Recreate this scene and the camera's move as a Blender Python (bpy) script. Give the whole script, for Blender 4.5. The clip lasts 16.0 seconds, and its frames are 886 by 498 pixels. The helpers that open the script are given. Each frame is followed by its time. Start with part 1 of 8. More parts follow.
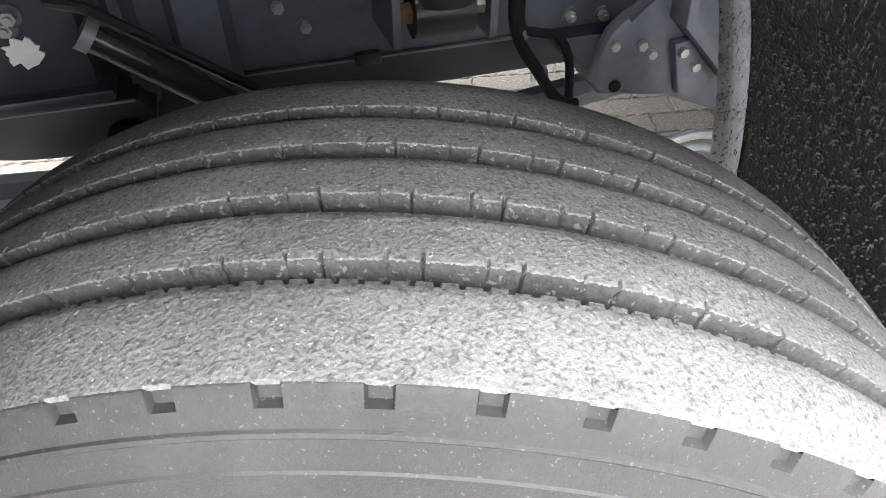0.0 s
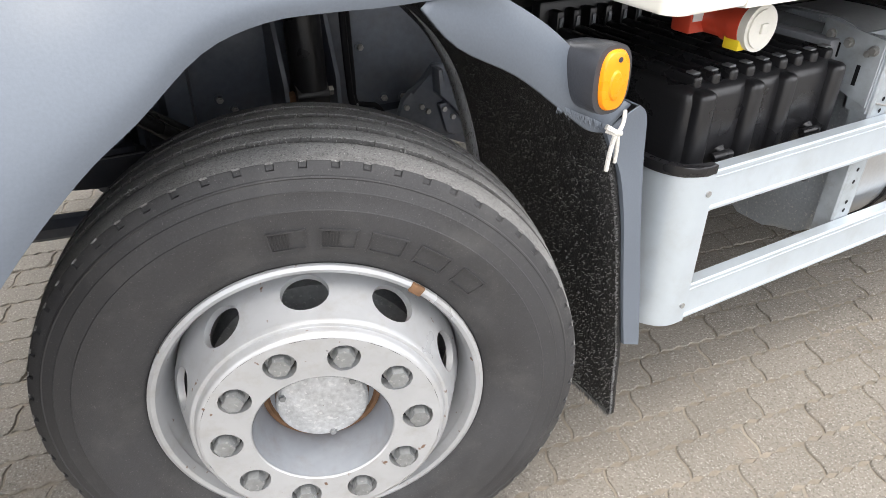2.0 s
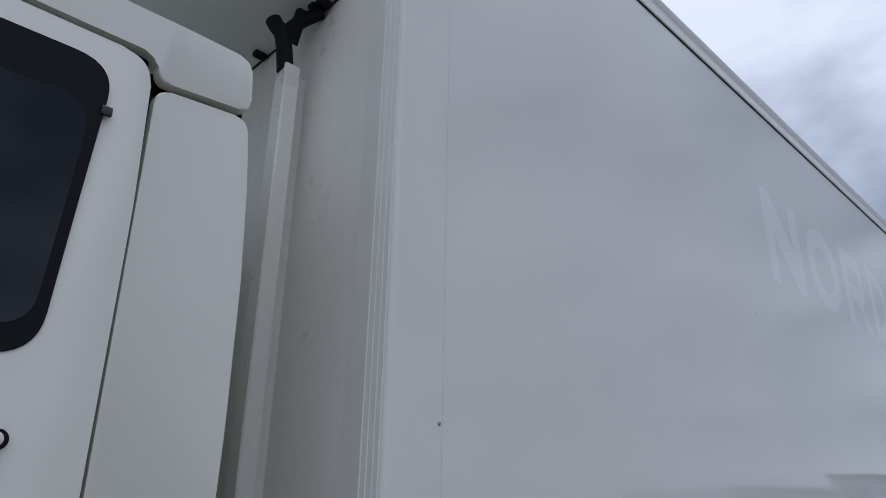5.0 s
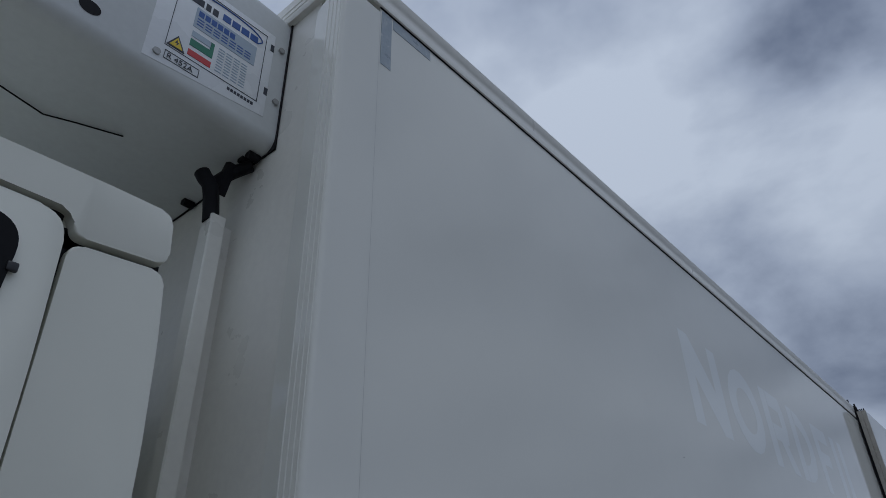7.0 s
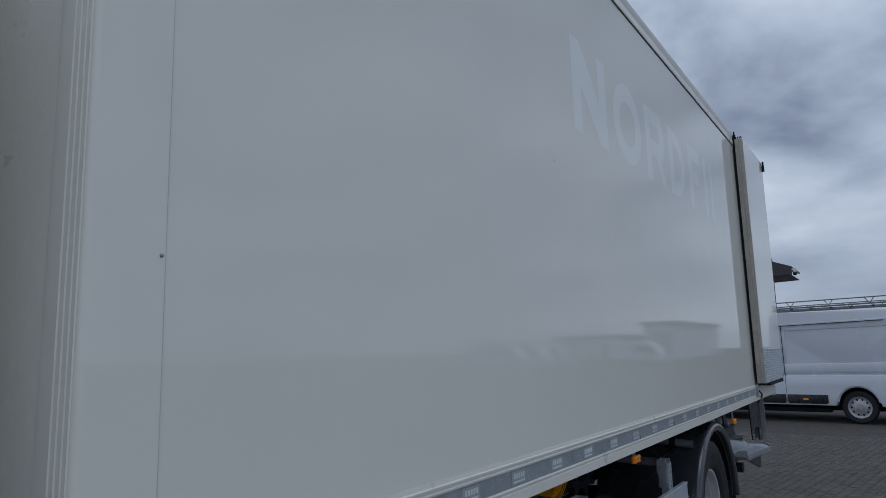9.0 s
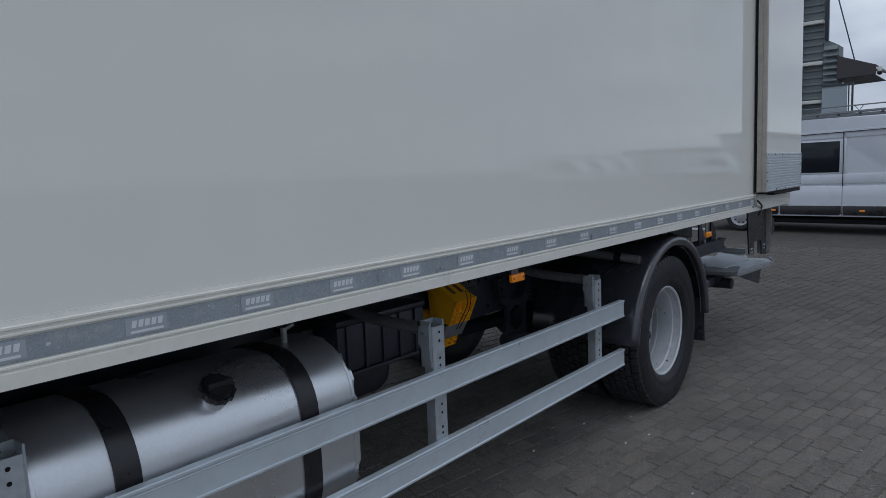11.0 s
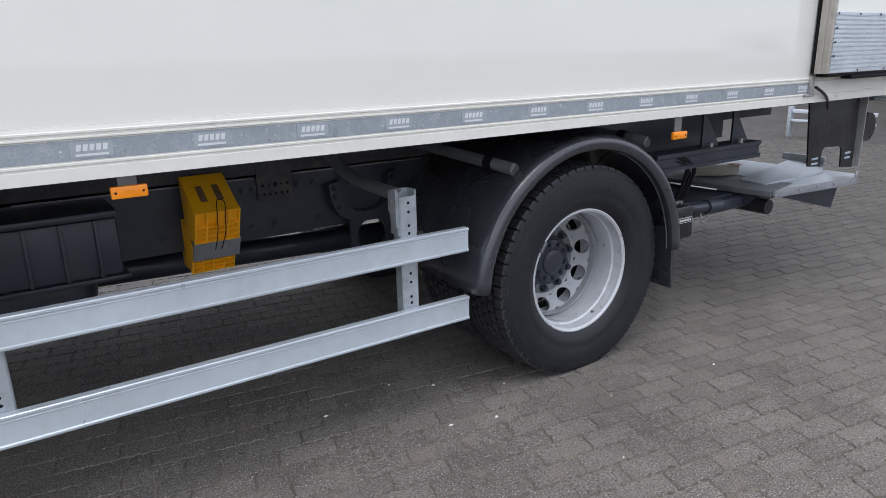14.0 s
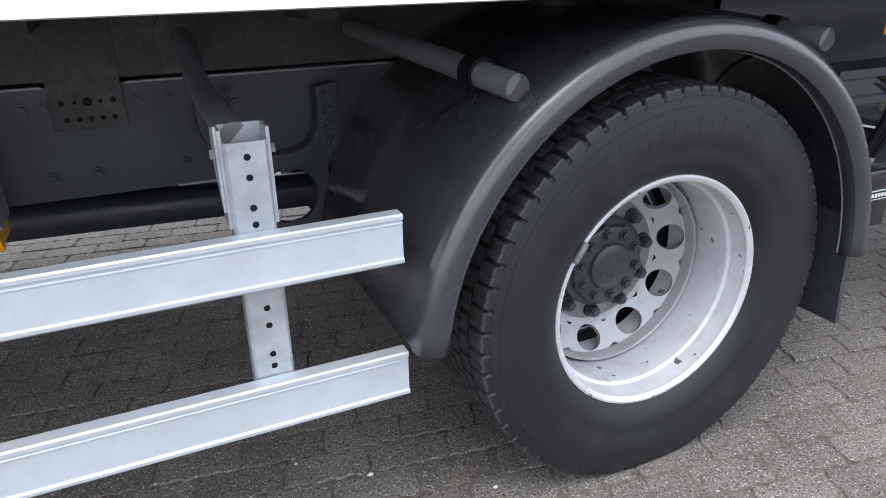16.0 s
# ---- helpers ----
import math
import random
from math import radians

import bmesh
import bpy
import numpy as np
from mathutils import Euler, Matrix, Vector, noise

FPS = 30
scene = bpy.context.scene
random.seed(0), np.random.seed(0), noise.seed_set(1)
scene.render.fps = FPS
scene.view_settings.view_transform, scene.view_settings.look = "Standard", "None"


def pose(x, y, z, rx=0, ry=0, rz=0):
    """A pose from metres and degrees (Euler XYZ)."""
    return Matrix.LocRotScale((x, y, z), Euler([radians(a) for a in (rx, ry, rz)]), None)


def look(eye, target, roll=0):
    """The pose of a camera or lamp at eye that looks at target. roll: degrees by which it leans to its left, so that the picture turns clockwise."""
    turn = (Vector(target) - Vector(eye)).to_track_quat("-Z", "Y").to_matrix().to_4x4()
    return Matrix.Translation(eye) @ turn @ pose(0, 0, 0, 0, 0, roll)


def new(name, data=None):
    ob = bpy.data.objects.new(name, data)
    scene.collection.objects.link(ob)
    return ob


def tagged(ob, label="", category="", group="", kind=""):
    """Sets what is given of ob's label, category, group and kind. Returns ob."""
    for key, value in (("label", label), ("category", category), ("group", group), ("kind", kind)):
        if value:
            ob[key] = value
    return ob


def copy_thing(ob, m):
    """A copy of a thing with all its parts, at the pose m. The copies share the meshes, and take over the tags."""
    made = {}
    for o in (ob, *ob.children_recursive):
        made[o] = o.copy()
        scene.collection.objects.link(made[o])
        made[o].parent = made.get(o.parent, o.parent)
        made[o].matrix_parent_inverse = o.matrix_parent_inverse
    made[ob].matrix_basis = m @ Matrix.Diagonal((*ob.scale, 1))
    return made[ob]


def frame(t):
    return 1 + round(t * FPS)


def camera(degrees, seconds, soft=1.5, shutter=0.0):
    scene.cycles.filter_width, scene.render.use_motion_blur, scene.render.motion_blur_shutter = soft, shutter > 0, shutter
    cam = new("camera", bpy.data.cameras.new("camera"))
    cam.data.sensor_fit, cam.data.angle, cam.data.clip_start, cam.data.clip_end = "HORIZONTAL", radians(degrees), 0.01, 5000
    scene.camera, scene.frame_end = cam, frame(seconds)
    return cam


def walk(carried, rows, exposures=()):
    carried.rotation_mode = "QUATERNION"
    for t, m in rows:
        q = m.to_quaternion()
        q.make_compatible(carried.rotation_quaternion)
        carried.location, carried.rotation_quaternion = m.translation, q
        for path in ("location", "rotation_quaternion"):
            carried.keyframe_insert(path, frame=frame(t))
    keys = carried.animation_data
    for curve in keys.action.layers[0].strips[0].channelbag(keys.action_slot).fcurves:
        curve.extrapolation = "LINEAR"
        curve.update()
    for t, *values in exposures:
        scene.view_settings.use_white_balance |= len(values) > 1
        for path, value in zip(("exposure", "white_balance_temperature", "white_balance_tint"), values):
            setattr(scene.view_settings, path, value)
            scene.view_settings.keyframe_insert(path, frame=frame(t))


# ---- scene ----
LENS = 66.7
cam = camera(LENS, 16.0, soft=0.5)
walk(cam, [
    (0, look((-0.832, -0.011, 1.215), (-0.382, 1.382, -0.148), 0.54)),
    (0.5, look((-0.837, -0.105, 1.232), (-0.349, 1.299, -0.107), -0.53)),
    (1, look((-0.908, -0.297, 1.267), (-0.279, 1.130, 0.015), -0.61)),
    (1.5, look((-1.017, -0.486, 1.335), (-0.270, 0.900, 0.101), -0.01)),
    (2, look((-1.065, -0.727, 1.392), (-0.235, 0.753, 0.334), 0.20)),
    (2.5, look((-1.079, -0.907, 1.448), (-0.006, 0.589, 0.665), 0.24)),
    (3, look((-1.074, -0.957, 1.515), (0.196, 0.520, 1.062), 0.35)),
    (3.5, look((-1.075, -0.973, 1.574), (0.272, 0.498, 1.424), 0.53)),
    (4, look((-1.090, -0.984, 1.622), (0.279, 0.466, 1.778), 0.45)),
    (4.5, look((-1.108, -1.020, 1.679), (0.240, 0.383, 2.141), 1.33)),
    (5, look((-1.126, -1.038, 1.706), (0.177, 0.313, 2.398), 1.15)),
    (5.2, look((-1.121, -1.041, 1.704), (0.145, 0.295, 2.487), 0.30)),
    (7.3, look((-1.115, -1.097, 1.739), (0.202, -0.025, 2.795), -0.83)),
    (7.5, look((-1.095, -1.087, 1.730), (0.313, -0.033, 2.681), -1.3)),
    (8, look((-1.059, -1.102, 1.706), (0.465, -0.029, 2.431), -1.10)),
    (8.5, look((-1.005, -1.118, 1.682), (0.593, -0.021, 2.175), -1.27)),
    (9, look((-0.868, -1.116, 1.656), (0.781, -0.027, 1.963), -1.52)),
    (9.5, look((-0.653, -1.132, 1.645), (1.001, -0.024, 1.834), -1.78)),
    (10, look((-0.411, -1.246, 1.622), (1.225, -0.099, 1.710), -1.61)),
    (10.2, look((-0.286, -1.316, 1.612), (1.337, -0.147, 1.621), -1.88)),
    (12.3, look((1.013, -1.834, 1.512), (2.374, -0.414, 1.146), -2.32)),
    (12.5, look((1.170, -1.858, 1.508), (2.507, -0.416, 1.140), -2.10)),
    (13, look((1.513, -1.974, 1.492), (2.749, -0.446, 1.119), -1.93)),
    (13.5, look((1.906, -2.078, 1.500), (3.058, -0.503, 1.060), -1.69)),
    (14, look((2.272, -1.993, 1.452), (3.335, -0.393, 0.899), -1.38)),
    (14.5, look((2.615, -1.843, 1.420), (3.553, -0.211, 0.745), -1.26)),
    (15, look((2.978, -1.654, 1.385), (3.775, 0.021, 0.635), -0.96)),
    (15.5, look((3.197, -1.343, 1.299), (3.953, 0.339, 0.525), -0.84)),
    (16, look((3.384, -0.976, 1.203), (4.140, 0.709, 0.433), -1.08)),
], exposures=[
    (0.0, 3.42, 7150, 10), (0.5, 3.12, 7150, 10), (1.0, 2.42, 7250, 10), (1.5, 1.9, 7250, 10), (2.0, 1.88, 7200, 10), (2.5, 1.6, 7150, 10),
    (3.0, 0.96, 6950, 9), (3.5, 0.6, 6700, 9), (4.0, 0.18, 6400, 13), (4.5, -0.3, 6100, 16), (5.0, -0.5, 5850, 13), (7.5, -1.22, 5700, 9),
    (8.0, -1.2, 5700, 9), (9.0, -0.76, 5750, 8), (10.0, -0.76, 5800, 8), (12.5, 0.18, 6400, 11), (13.5, 0.5, 6450, 12), (14.0, 0.72, 6450, 12), (14.5, 0.92, 6400, 11), (15.0, 1.1, 6400, 11), (15.5, 1.3, 6450, 11), (16.0, 1.52, 6500, 12)])

# ---- world and light: heavy overcast with broken cloud ----
world = bpy.data.worlds.new("overcast_sky")
scene.world = world
world.use_nodes = True
wn, wl = world.node_tree.nodes, world.node_tree.links
wn.clear()
w_out = wn.new("ShaderNodeOutputWorld")
w_bg = wn.new("ShaderNodeBackground")
w_sky = wn.new("ShaderNodeTexSky")
w_sky.sky_type, w_sky.sun_disc = "NISHITA", False
w_sky.sun_elevation, w_sky.sun_rotation = radians(72), radians(210)
w_coord = wn.new("ShaderNodeTexCoord")
w_dir = wn.new("ShaderNodeSeparateXYZ")
w_lift = wn.new("ShaderNodeMath")
w_lift.operation = "ABSOLUTE"
w_deck = wn.new("ShaderNodeMath")
w_deck.operation = "ADD"
w_deck.inputs[1].default_value = 0.28
w_flat = wn.new("ShaderNodeVectorMath")
w_flat.operation = "DIVIDE"
w_map = wn.new("ShaderNodeMapping")
w_map.inputs["Scale"].default_value = (1.0, 1.0, 0.0)
w_map.inputs["Location"].default_value = (2.58, 1.5, 0.6)
w_big = wn.new("ShaderNodeTexNoise")
w_big.inputs["Scale"].default_value = 2.1
w_big.inputs["Detail"].default_value = 6.0
w_big.inputs["Roughness"].default_value = 0.5
w_big.inputs["Distortion"].default_value = 0.15
w_ramp = wn.new("ShaderNodeValToRGB")
w_ramp.color_ramp.elements[0].position, w_ramp.color_ramp.elements[0].color = 0.345, (0.31, 0.35, 0.45, 1)
w_ramp.color_ramp.elements[1].position, w_ramp.color_ramp.elements[1].color = 0.6, (1.12, 1.16, 1.23, 1)
mid = w_ramp.color_ramp.elements.new(0.47)
mid.color = (0.72, 0.77, 0.88, 1)
w_mul = wn.new("ShaderNodeMix")
w_mul.data_type, w_mul.blend_type = "RGBA", "MIX"
w_mul.inputs["Factor"].default_value = 0.93
w_scale = wn.new("ShaderNodeMix")
w_scale.data_type, w_scale.blend_type = "RGBA", "MULTIPLY"
w_scale.inputs["Factor"].default_value = 1.0
w_scale.inputs["B"].default_value = (0.12, 0.12, 0.12, 1)
wl.new(w_coord.outputs["Generated"], w_dir.inputs["Vector"])
wl.new(w_dir.outputs["Z"], w_lift.inputs[0])
wl.new(w_lift.outputs[0], w_deck.inputs[0])
wl.new(w_coord.outputs["Generated"], w_flat.inputs[0])
wl.new(w_deck.outputs[0], w_flat.inputs[1])
wl.new(w_flat.outputs["Vector"], w_map.inputs["Vector"])
wl.new(w_map.outputs["Vector"], w_big.inputs["Vector"])
w_fade = wn.new("ShaderNodeMapRange")
w_fade.inputs["From Min"].default_value, w_fade.inputs["From Max"].default_value = 0.08, 0.5
w_fade.inputs["To Min"].default_value, w_fade.inputs["To Max"].default_value = 0.32, 1.0
w_calm = wn.new("ShaderNodeMix")
w_calm.data_type = "FLOAT"
w_calm.inputs["A"].default_value = 0.47
wl.new(w_lift.outputs[0], w_fade.inputs["Value"])
wl.new(w_fade.outputs["Result"], w_calm.inputs["Factor"])
wl.new(w_big.outputs["Fac"], w_calm.inputs["B"])
wl.new(w_calm.outputs["Result"], w_ramp.inputs["Fac"])
wl.new(w_sky.outputs["Color"], w_scale.inputs["A"])
wl.new(w_scale.outputs["Result"], w_mul.inputs["A"])
wl.new(w_ramp.outputs["Color"], w_mul.inputs["B"])
w_sep = wn.new("ShaderNodeSeparateXYZ")
w_high = wn.new("ShaderNodeMapRange")
w_high.inputs["From Min"].default_value, w_high.inputs["From Max"].default_value = 0.0, 1.0
w_high.inputs["To Min"].default_value, w_high.inputs["To Max"].default_value = 0.88, 1.22
w_grade = wn.new("ShaderNodeMix")
w_grade.data_type, w_grade.blend_type = "RGBA", "MULTIPLY"
w_grade.inputs["Factor"].default_value = 1.0
wl.new(w_coord.outputs["Generated"], w_sep.inputs["Vector"])
wl.new(w_sep.outputs["Z"], w_high.inputs["Value"])
wl.new(w_mul.outputs["Result"], w_grade.inputs["A"])
wl.new(w_high.outputs["Result"], w_grade.inputs["B"])
wl.new(w_grade.outputs["Result"], w_bg.inputs["Color"])
w_bg.inputs["Strength"].default_value = 1.0
wl.new(w_bg.outputs["Background"], w_out.inputs["Surface"])

sun_data = bpy.data.lights.new("sun", "SUN")
sun_data.energy, sun_data.angle, sun_data.color = 0.62, radians(35), (1.0, 0.97, 0.93)
sun = new("sun", sun_data)
sun.matrix_world = look((-2, -3.4, 12), (0, 0, 0))

# ---- materials ----
def mat(name, color, rough=0.5, metal=0.0, vary=0.12, grain=60.0, blotch=3.0, bump=0.0, bump_scale=None,
        coat=0.0, rough_vary=0.1, dirt=None, dirt_amount=0.0, dirt_scale=8.0, spec=0.5, random_tint=0.0, specks=()):
    m = bpy.data.materials.new(name)
    m.use_nodes = True
    nt = m.node_tree
    nodes, links = nt.nodes, nt.links
    bsdf = nodes["Principled BSDF"]
    bsdf.inputs["Metallic"].default_value = metal
    bsdf.inputs["Coat Weight"].default_value = coat
    bsdf.inputs["Coat Roughness"].default_value = max(0.06, rough * 0.55)
    bsdf.inputs["Specular IOR Level"].default_value = spec
    geo = nodes.new("ShaderNodeNewGeometry")
    fine = nodes.new("ShaderNodeTexNoise")
    fine.inputs["Scale"].default_value, fine.inputs["Detail"].default_value = grain, 4.0
    wide = nodes.new("ShaderNodeTexNoise")
    wide.inputs["Scale"].default_value, wide.inputs["Detail"].default_value = blotch, 5.0
    links.new(geo.outputs["Position"], fine.inputs["Vector"])
    links.new(geo.outputs["Position"], wide.inputs["Vector"])
    both = nodes.new("ShaderNodeMath")
    both.operation = "ADD"
    links.new(fine.outputs["Fac"], both.inputs[0])
    links.new(wide.outputs["Fac"], both.inputs[1])
    last = both.outputs[0]
    if random_tint:
        info = nodes.new("ShaderNodeObjectInfo")
        isl = nodes.new("ShaderNodeNewGeometry")
        addr = nodes.new("ShaderNodeMath")
        addr.operation = "ADD"
        links.new(info.outputs["Random"], addr.inputs[0])
        links.new(isl.outputs["Random Per Island"], addr.inputs[1])
        frac = nodes.new("ShaderNodeMath")
        frac.operation = "FRACT"
        links.new(addr.outputs[0], frac.inputs[0])
        tint = nodes.new("ShaderNodeMapRange")
        tint.inputs["To Min"].default_value, tint.inputs["To Max"].default_value = -random_tint, random_tint
        links.new(frac.outputs[0], tint.inputs["Value"])
        plus = nodes.new("ShaderNodeMath")
        plus.operation = "ADD"
        links.new(last, plus.inputs[0])
        links.new(tint.outputs["Result"], plus.inputs[1])
        last = plus.outputs[0]
    span = nodes.new("ShaderNodeMapRange")
    span.inputs["From Min"].default_value, span.inputs["From Max"].default_value = 0.6, 1.4
    span.inputs["To Min"].default_value, span.inputs["To Max"].default_value = 1 - vary, 1 + vary
    span.clamp = False
    links.new(last, span.inputs["Value"])
    mul = nodes.new("ShaderNodeMix")
    mul.data_type, mul.blend_type = "RGBA", "MULTIPLY"
    mul.inputs["Factor"].default_value = 1.0
    mul.inputs["A"].default_value = (*color, 1)
    links.new(span.outputs["Result"], mul.inputs["B"])
    col = mul.outputs["Result"]
    if dirt:
        dn = nodes.new("ShaderNodeTexNoise")
        dn.inputs["Scale"].default_value, dn.inputs["Detail"].default_value = dirt_scale, 8.0
        dn.inputs["Roughness"].default_value = 0.7
        links.new(geo.outputs["Position"], dn.inputs["Vector"])
        dr = nodes.new("ShaderNodeMapRange")
        dr.inputs["From Min"].default_value, dr.inputs["From Max"].default_value = 0.5, 0.75
        dr.inputs["To Max"].default_value = dirt_amount
        links.new(dn.outputs["Fac"], dr.inputs["Value"])
        dm = nodes.new("ShaderNodeMix")
        dm.data_type = "RGBA"
        links.new(dr.outputs["Result"], dm.inputs["Factor"])
        links.new(col, dm.inputs["A"])
        dm.inputs["B"].default_value = (*dirt, 1)
        col = dm.outputs["Result"]
    for s_col, s_scale, s_lo, s_hi, s_amt in specks:
        sn = nodes.new("ShaderNodeTexNoise")
        sn.inputs["Scale"].default_value, sn.inputs["Detail"].default_value = s_scale, 2.0
        links.new(geo.outputs["Position"], sn.inputs["Vector"])
        sr = nodes.new("ShaderNodeMapRange")
        sr.inputs["From Min"].default_value, sr.inputs["From Max"].default_value = s_lo, s_hi
        sr.inputs["To Max"].default_value = s_amt
        links.new(sn.outputs["Fac"], sr.inputs["Value"])
        sm = nodes.new("ShaderNodeMix")
        sm.data_type = "RGBA"
        links.new(sr.outputs["Result"], sm.inputs["Factor"])
        links.new(col, sm.inputs["A"])
        sm.inputs["B"].default_value = (*s_col, 1)
        col = sm.outputs["Result"]
    links.new(col, bsdf.inputs["Base Color"])
    rr = nodes.new("ShaderNodeMapRange")
    rr.inputs["From Min"].default_value, rr.inputs["From Max"].default_value = 0.3, 0.7
    rr.inputs["To Min"].default_value, rr.inputs["To Max"].default_value = max(0.02, rough - rough_vary), min(1.0, rough + rough_vary)
    links.new(wide.outputs["Fac"], rr.inputs["Value"])
    links.new(rr.outputs["Result"], bsdf.inputs["Roughness"])
    if bump:
        bn = fine
        if bump_scale:
            bn = nodes.new("ShaderNodeTexNoise")
            bn.inputs["Scale"].default_value, bn.inputs["Detail"].default_value = bump_scale, 6.0
            links.new(geo.outputs["Position"], bn.inputs["Vector"])
        b = nodes.new("ShaderNodeBump")
        b.inputs["Strength"].default_value, b.inputs["Distance"].default_value = min(1.0, bump), 0.004
        links.new(bn.outputs["Fac"], b.inputs["Height"])
        links.new(b.outputs["Normal"], bsdf.inputs["Normal"])
    return m


M_PANEL = mat("white_panel_gelcoat", (0.78, 0.78, 0.72), 0.045, vary=0.02, grain=4, blotch=0.8, rough_vary=0.012, coat=0.0)
M_CAB = mat("cab_paint_ivory", (0.74, 0.74, 0.65), 0.22, vary=0.02, grain=8, blotch=1.0, rough_vary=0.04, coat=0.5)
M_TRIM = mat("white_trim_plastic", (0.74, 0.73, 0.67), 0.35, vary=0.05, grain=40, blotch=6)
M_ALU = mat("anodised_aluminium", (0.62, 0.66, 0.7), 0.42, metal=0.65, vary=0.08, grain=30, blotch=5, dirt=(0.3, 0.3, 0.28), dirt_amount=0.25, dirt_scale=14)
M_RAIL = mat("side_guard_aluminium", (0.54, 0.6, 0.65), 0.36, metal=0.35, vary=0.05, grain=25, blotch=4, dirt=(0.32, 0.3, 0.26), dirt_amount=0.22, dirt_scale=9)
M_GALV = mat("galvanised_steel", (0.42, 0.46, 0.49), 0.5, metal=0.45, vary=0.16, grain=35, blotch=10, dirt=(0.2, 0.17, 0.13), dirt_amount=0.4, dirt_scale=18)
M_TANK = mat("brushed_tank_aluminium", (0.68, 0.7, 0.72), 0.33, metal=0.85, vary=0.06, grain=90, blotch=4, dirt=(0.5, 0.5, 0.48), dirt_amount=0.15, dirt_scale=30)
M_BLACK = mat("black_moulded_plastic", (0.017, 0.017, 0.019), 0.3, vary=0.2, grain=200, blotch=6, bump=0.1)
M_FENDER = mat("charcoal_fender_plastic", (0.034, 0.037, 0.046), 0.3, coat=0.6, vary=0.15, grain=180, blotch=3, bump=0.12, bump_scale=300, dirt=(0.085, 0.08, 0.075), dirt_amount=0.2, dirt_scale=4)
M_GREY = mat("grey_arch_plastic", (0.128, 0.15, 0.182), 0.38, vary=0.08, grain=250, blotch=4, bump=0.04)
M_RACK = mat("grey_painted_rack_steel", (0.24, 0.25, 0.27), 0.5, vary=0.2, grain=60, blotch=8, dirt=(0.14, 0.13, 0.12), dirt_amount=0.4, dirt_scale=14)
# near-black plastic of the parts added to block light
M_SHADEBOX = mat("dark_blocker_plastic", (0.0095, 0.0115, 0.017), 0.5, vary=0.25, grain=120, blotch=6, dirt=(0.05, 0.048, 0.045), dirt_amount=0.3, dirt_scale=8)
M_CHASSIS = mat("chassis_dark_blue_grey_paint", (0.029, 0.035, 0.048), 0.38, spec=0.5, vary=0.2, grain=20, blotch=4, dirt=(0.075, 0.07, 0.064), dirt_amount=0.35, dirt_scale=6)
M_UNDER = mat("dusty_underbody", (0.05, 0.05, 0.052), 0.75, vary=0.35, grain=60, blotch=4, dirt=(0.16, 0.145, 0.125), dirt_amount=0.5, dirt_scale=7, specks=(((0.2, 0.18, 0.155), 150, 0.65, 0.73, 0.4),))
M_TYRE = mat("tyre_rubber", (0.036, 0.036, 0.0385), 0.6, vary=0.25, grain=300, blotch=7, bump=0.2, bump_scale=600, dirt=(0.085, 0.083, 0.08), dirt_amount=0.5, dirt_scale=9, specks=(((0.2, 0.195, 0.19), 420, 0.66, 0.72, 0.4),))
M_DRIVE = mat("drive_tyre_rubber", (0.0145, 0.0155, 0.019), 0.5, spec=0.35, vary=0.25, grain=260, blotch=7, bump=0.25, bump_scale=500, dirt=(0.034, 0.034, 0.036), dirt_amount=0.35, dirt_scale=14, specks=(((0.12, 0.115, 0.11), 320, 0.7, 0.76, 0.35),))
M_DTREAD = mat("dusty_drive_tread", (0.034, 0.035, 0.038), 0.55, vary=0.4, grain=200, blotch=12, bump=0.4, bump_scale=300, dirt=(0.075, 0.073, 0.07), dirt_amount=0.45, dirt_scale=20)
M_TREAD = mat("worn_tread_rubber", (0.2, 0.198, 0.196), 0.88, vary=0.4, grain=420, blotch=9, bump=0.6, bump_scale=420, dirt=(0.33, 0.327, 0.32), dirt_amount=0.6, dirt_scale=16, specks=(((0.06, 0.06, 0.06), 300, 0.53, 0.66, 0.6), ((0.09, 0.09, 0.09), 90, 0.6, 0.74, 0.4), ((0.6, 0.59, 0.57), 380, 0.66, 0.71, 0.6)))
M_RIM = mat("silver_wheel_paint", (0.44, 0.45, 0.465), 0.36, metal=0.35, vary=0.06, grain=30, blotch=6, dirt=(0.3, 0.26, 0.22), dirt_amount=0.35, dirt_scale=22, specks=(((0.16, 0.08, 0.04), 45, 0.7, 0.74, 0.9),))
M_RIMW = mat("white_rim_paint", (0.56, 0.58, 0.605), 0.34, metal=0.15, vary=0.06, grain=30, blotch=6, dirt=(0.22, 0.2, 0.18), dirt_amount=0.35, dirt_scale=14, specks=(((0.05, 0.045, 0.04), 34, 0.69, 0.72, 0.9),))
M_GROOVE = mat("dusty_groove_rubber", (0.075, 0.074, 0.073), 0.85, vary=0.5, grain=200, blotch=14, bump=0.6, bump_scale=300, specks=(((0.3, 0.3, 0.29), 240, 0.62, 0.68, 0.6),))
M_HUB = mat("blue_grey_hub_paint", (0.3, 0.32, 0.35), 0.42, metal=0.3, vary=0.1, grain=40, blotch=8, dirt=(0.2, 0.15, 0.1), dirt_amount=0.3, dirt_scale=18)
M_CAST = mat("speckled_cast_cap", (0.5, 0.51, 0.52), 0.5, metal=0.4, vary=0.3, grain=120, blotch=25, bump=0.4, bump_scale=200, specks=(((0.75, 0.75, 0.74), 110, 0.6, 0.66, 0.5),))
M_NUT = mat("dull_wheel_nut_steel", (0.27, 0.28, 0.285), 0.5, metal=0.5, vary=0.25, grain=90, blotch=20, bump=0.3, specks=(((0.5, 0.5, 0.49), 150, 0.62, 0.68, 0.4),))
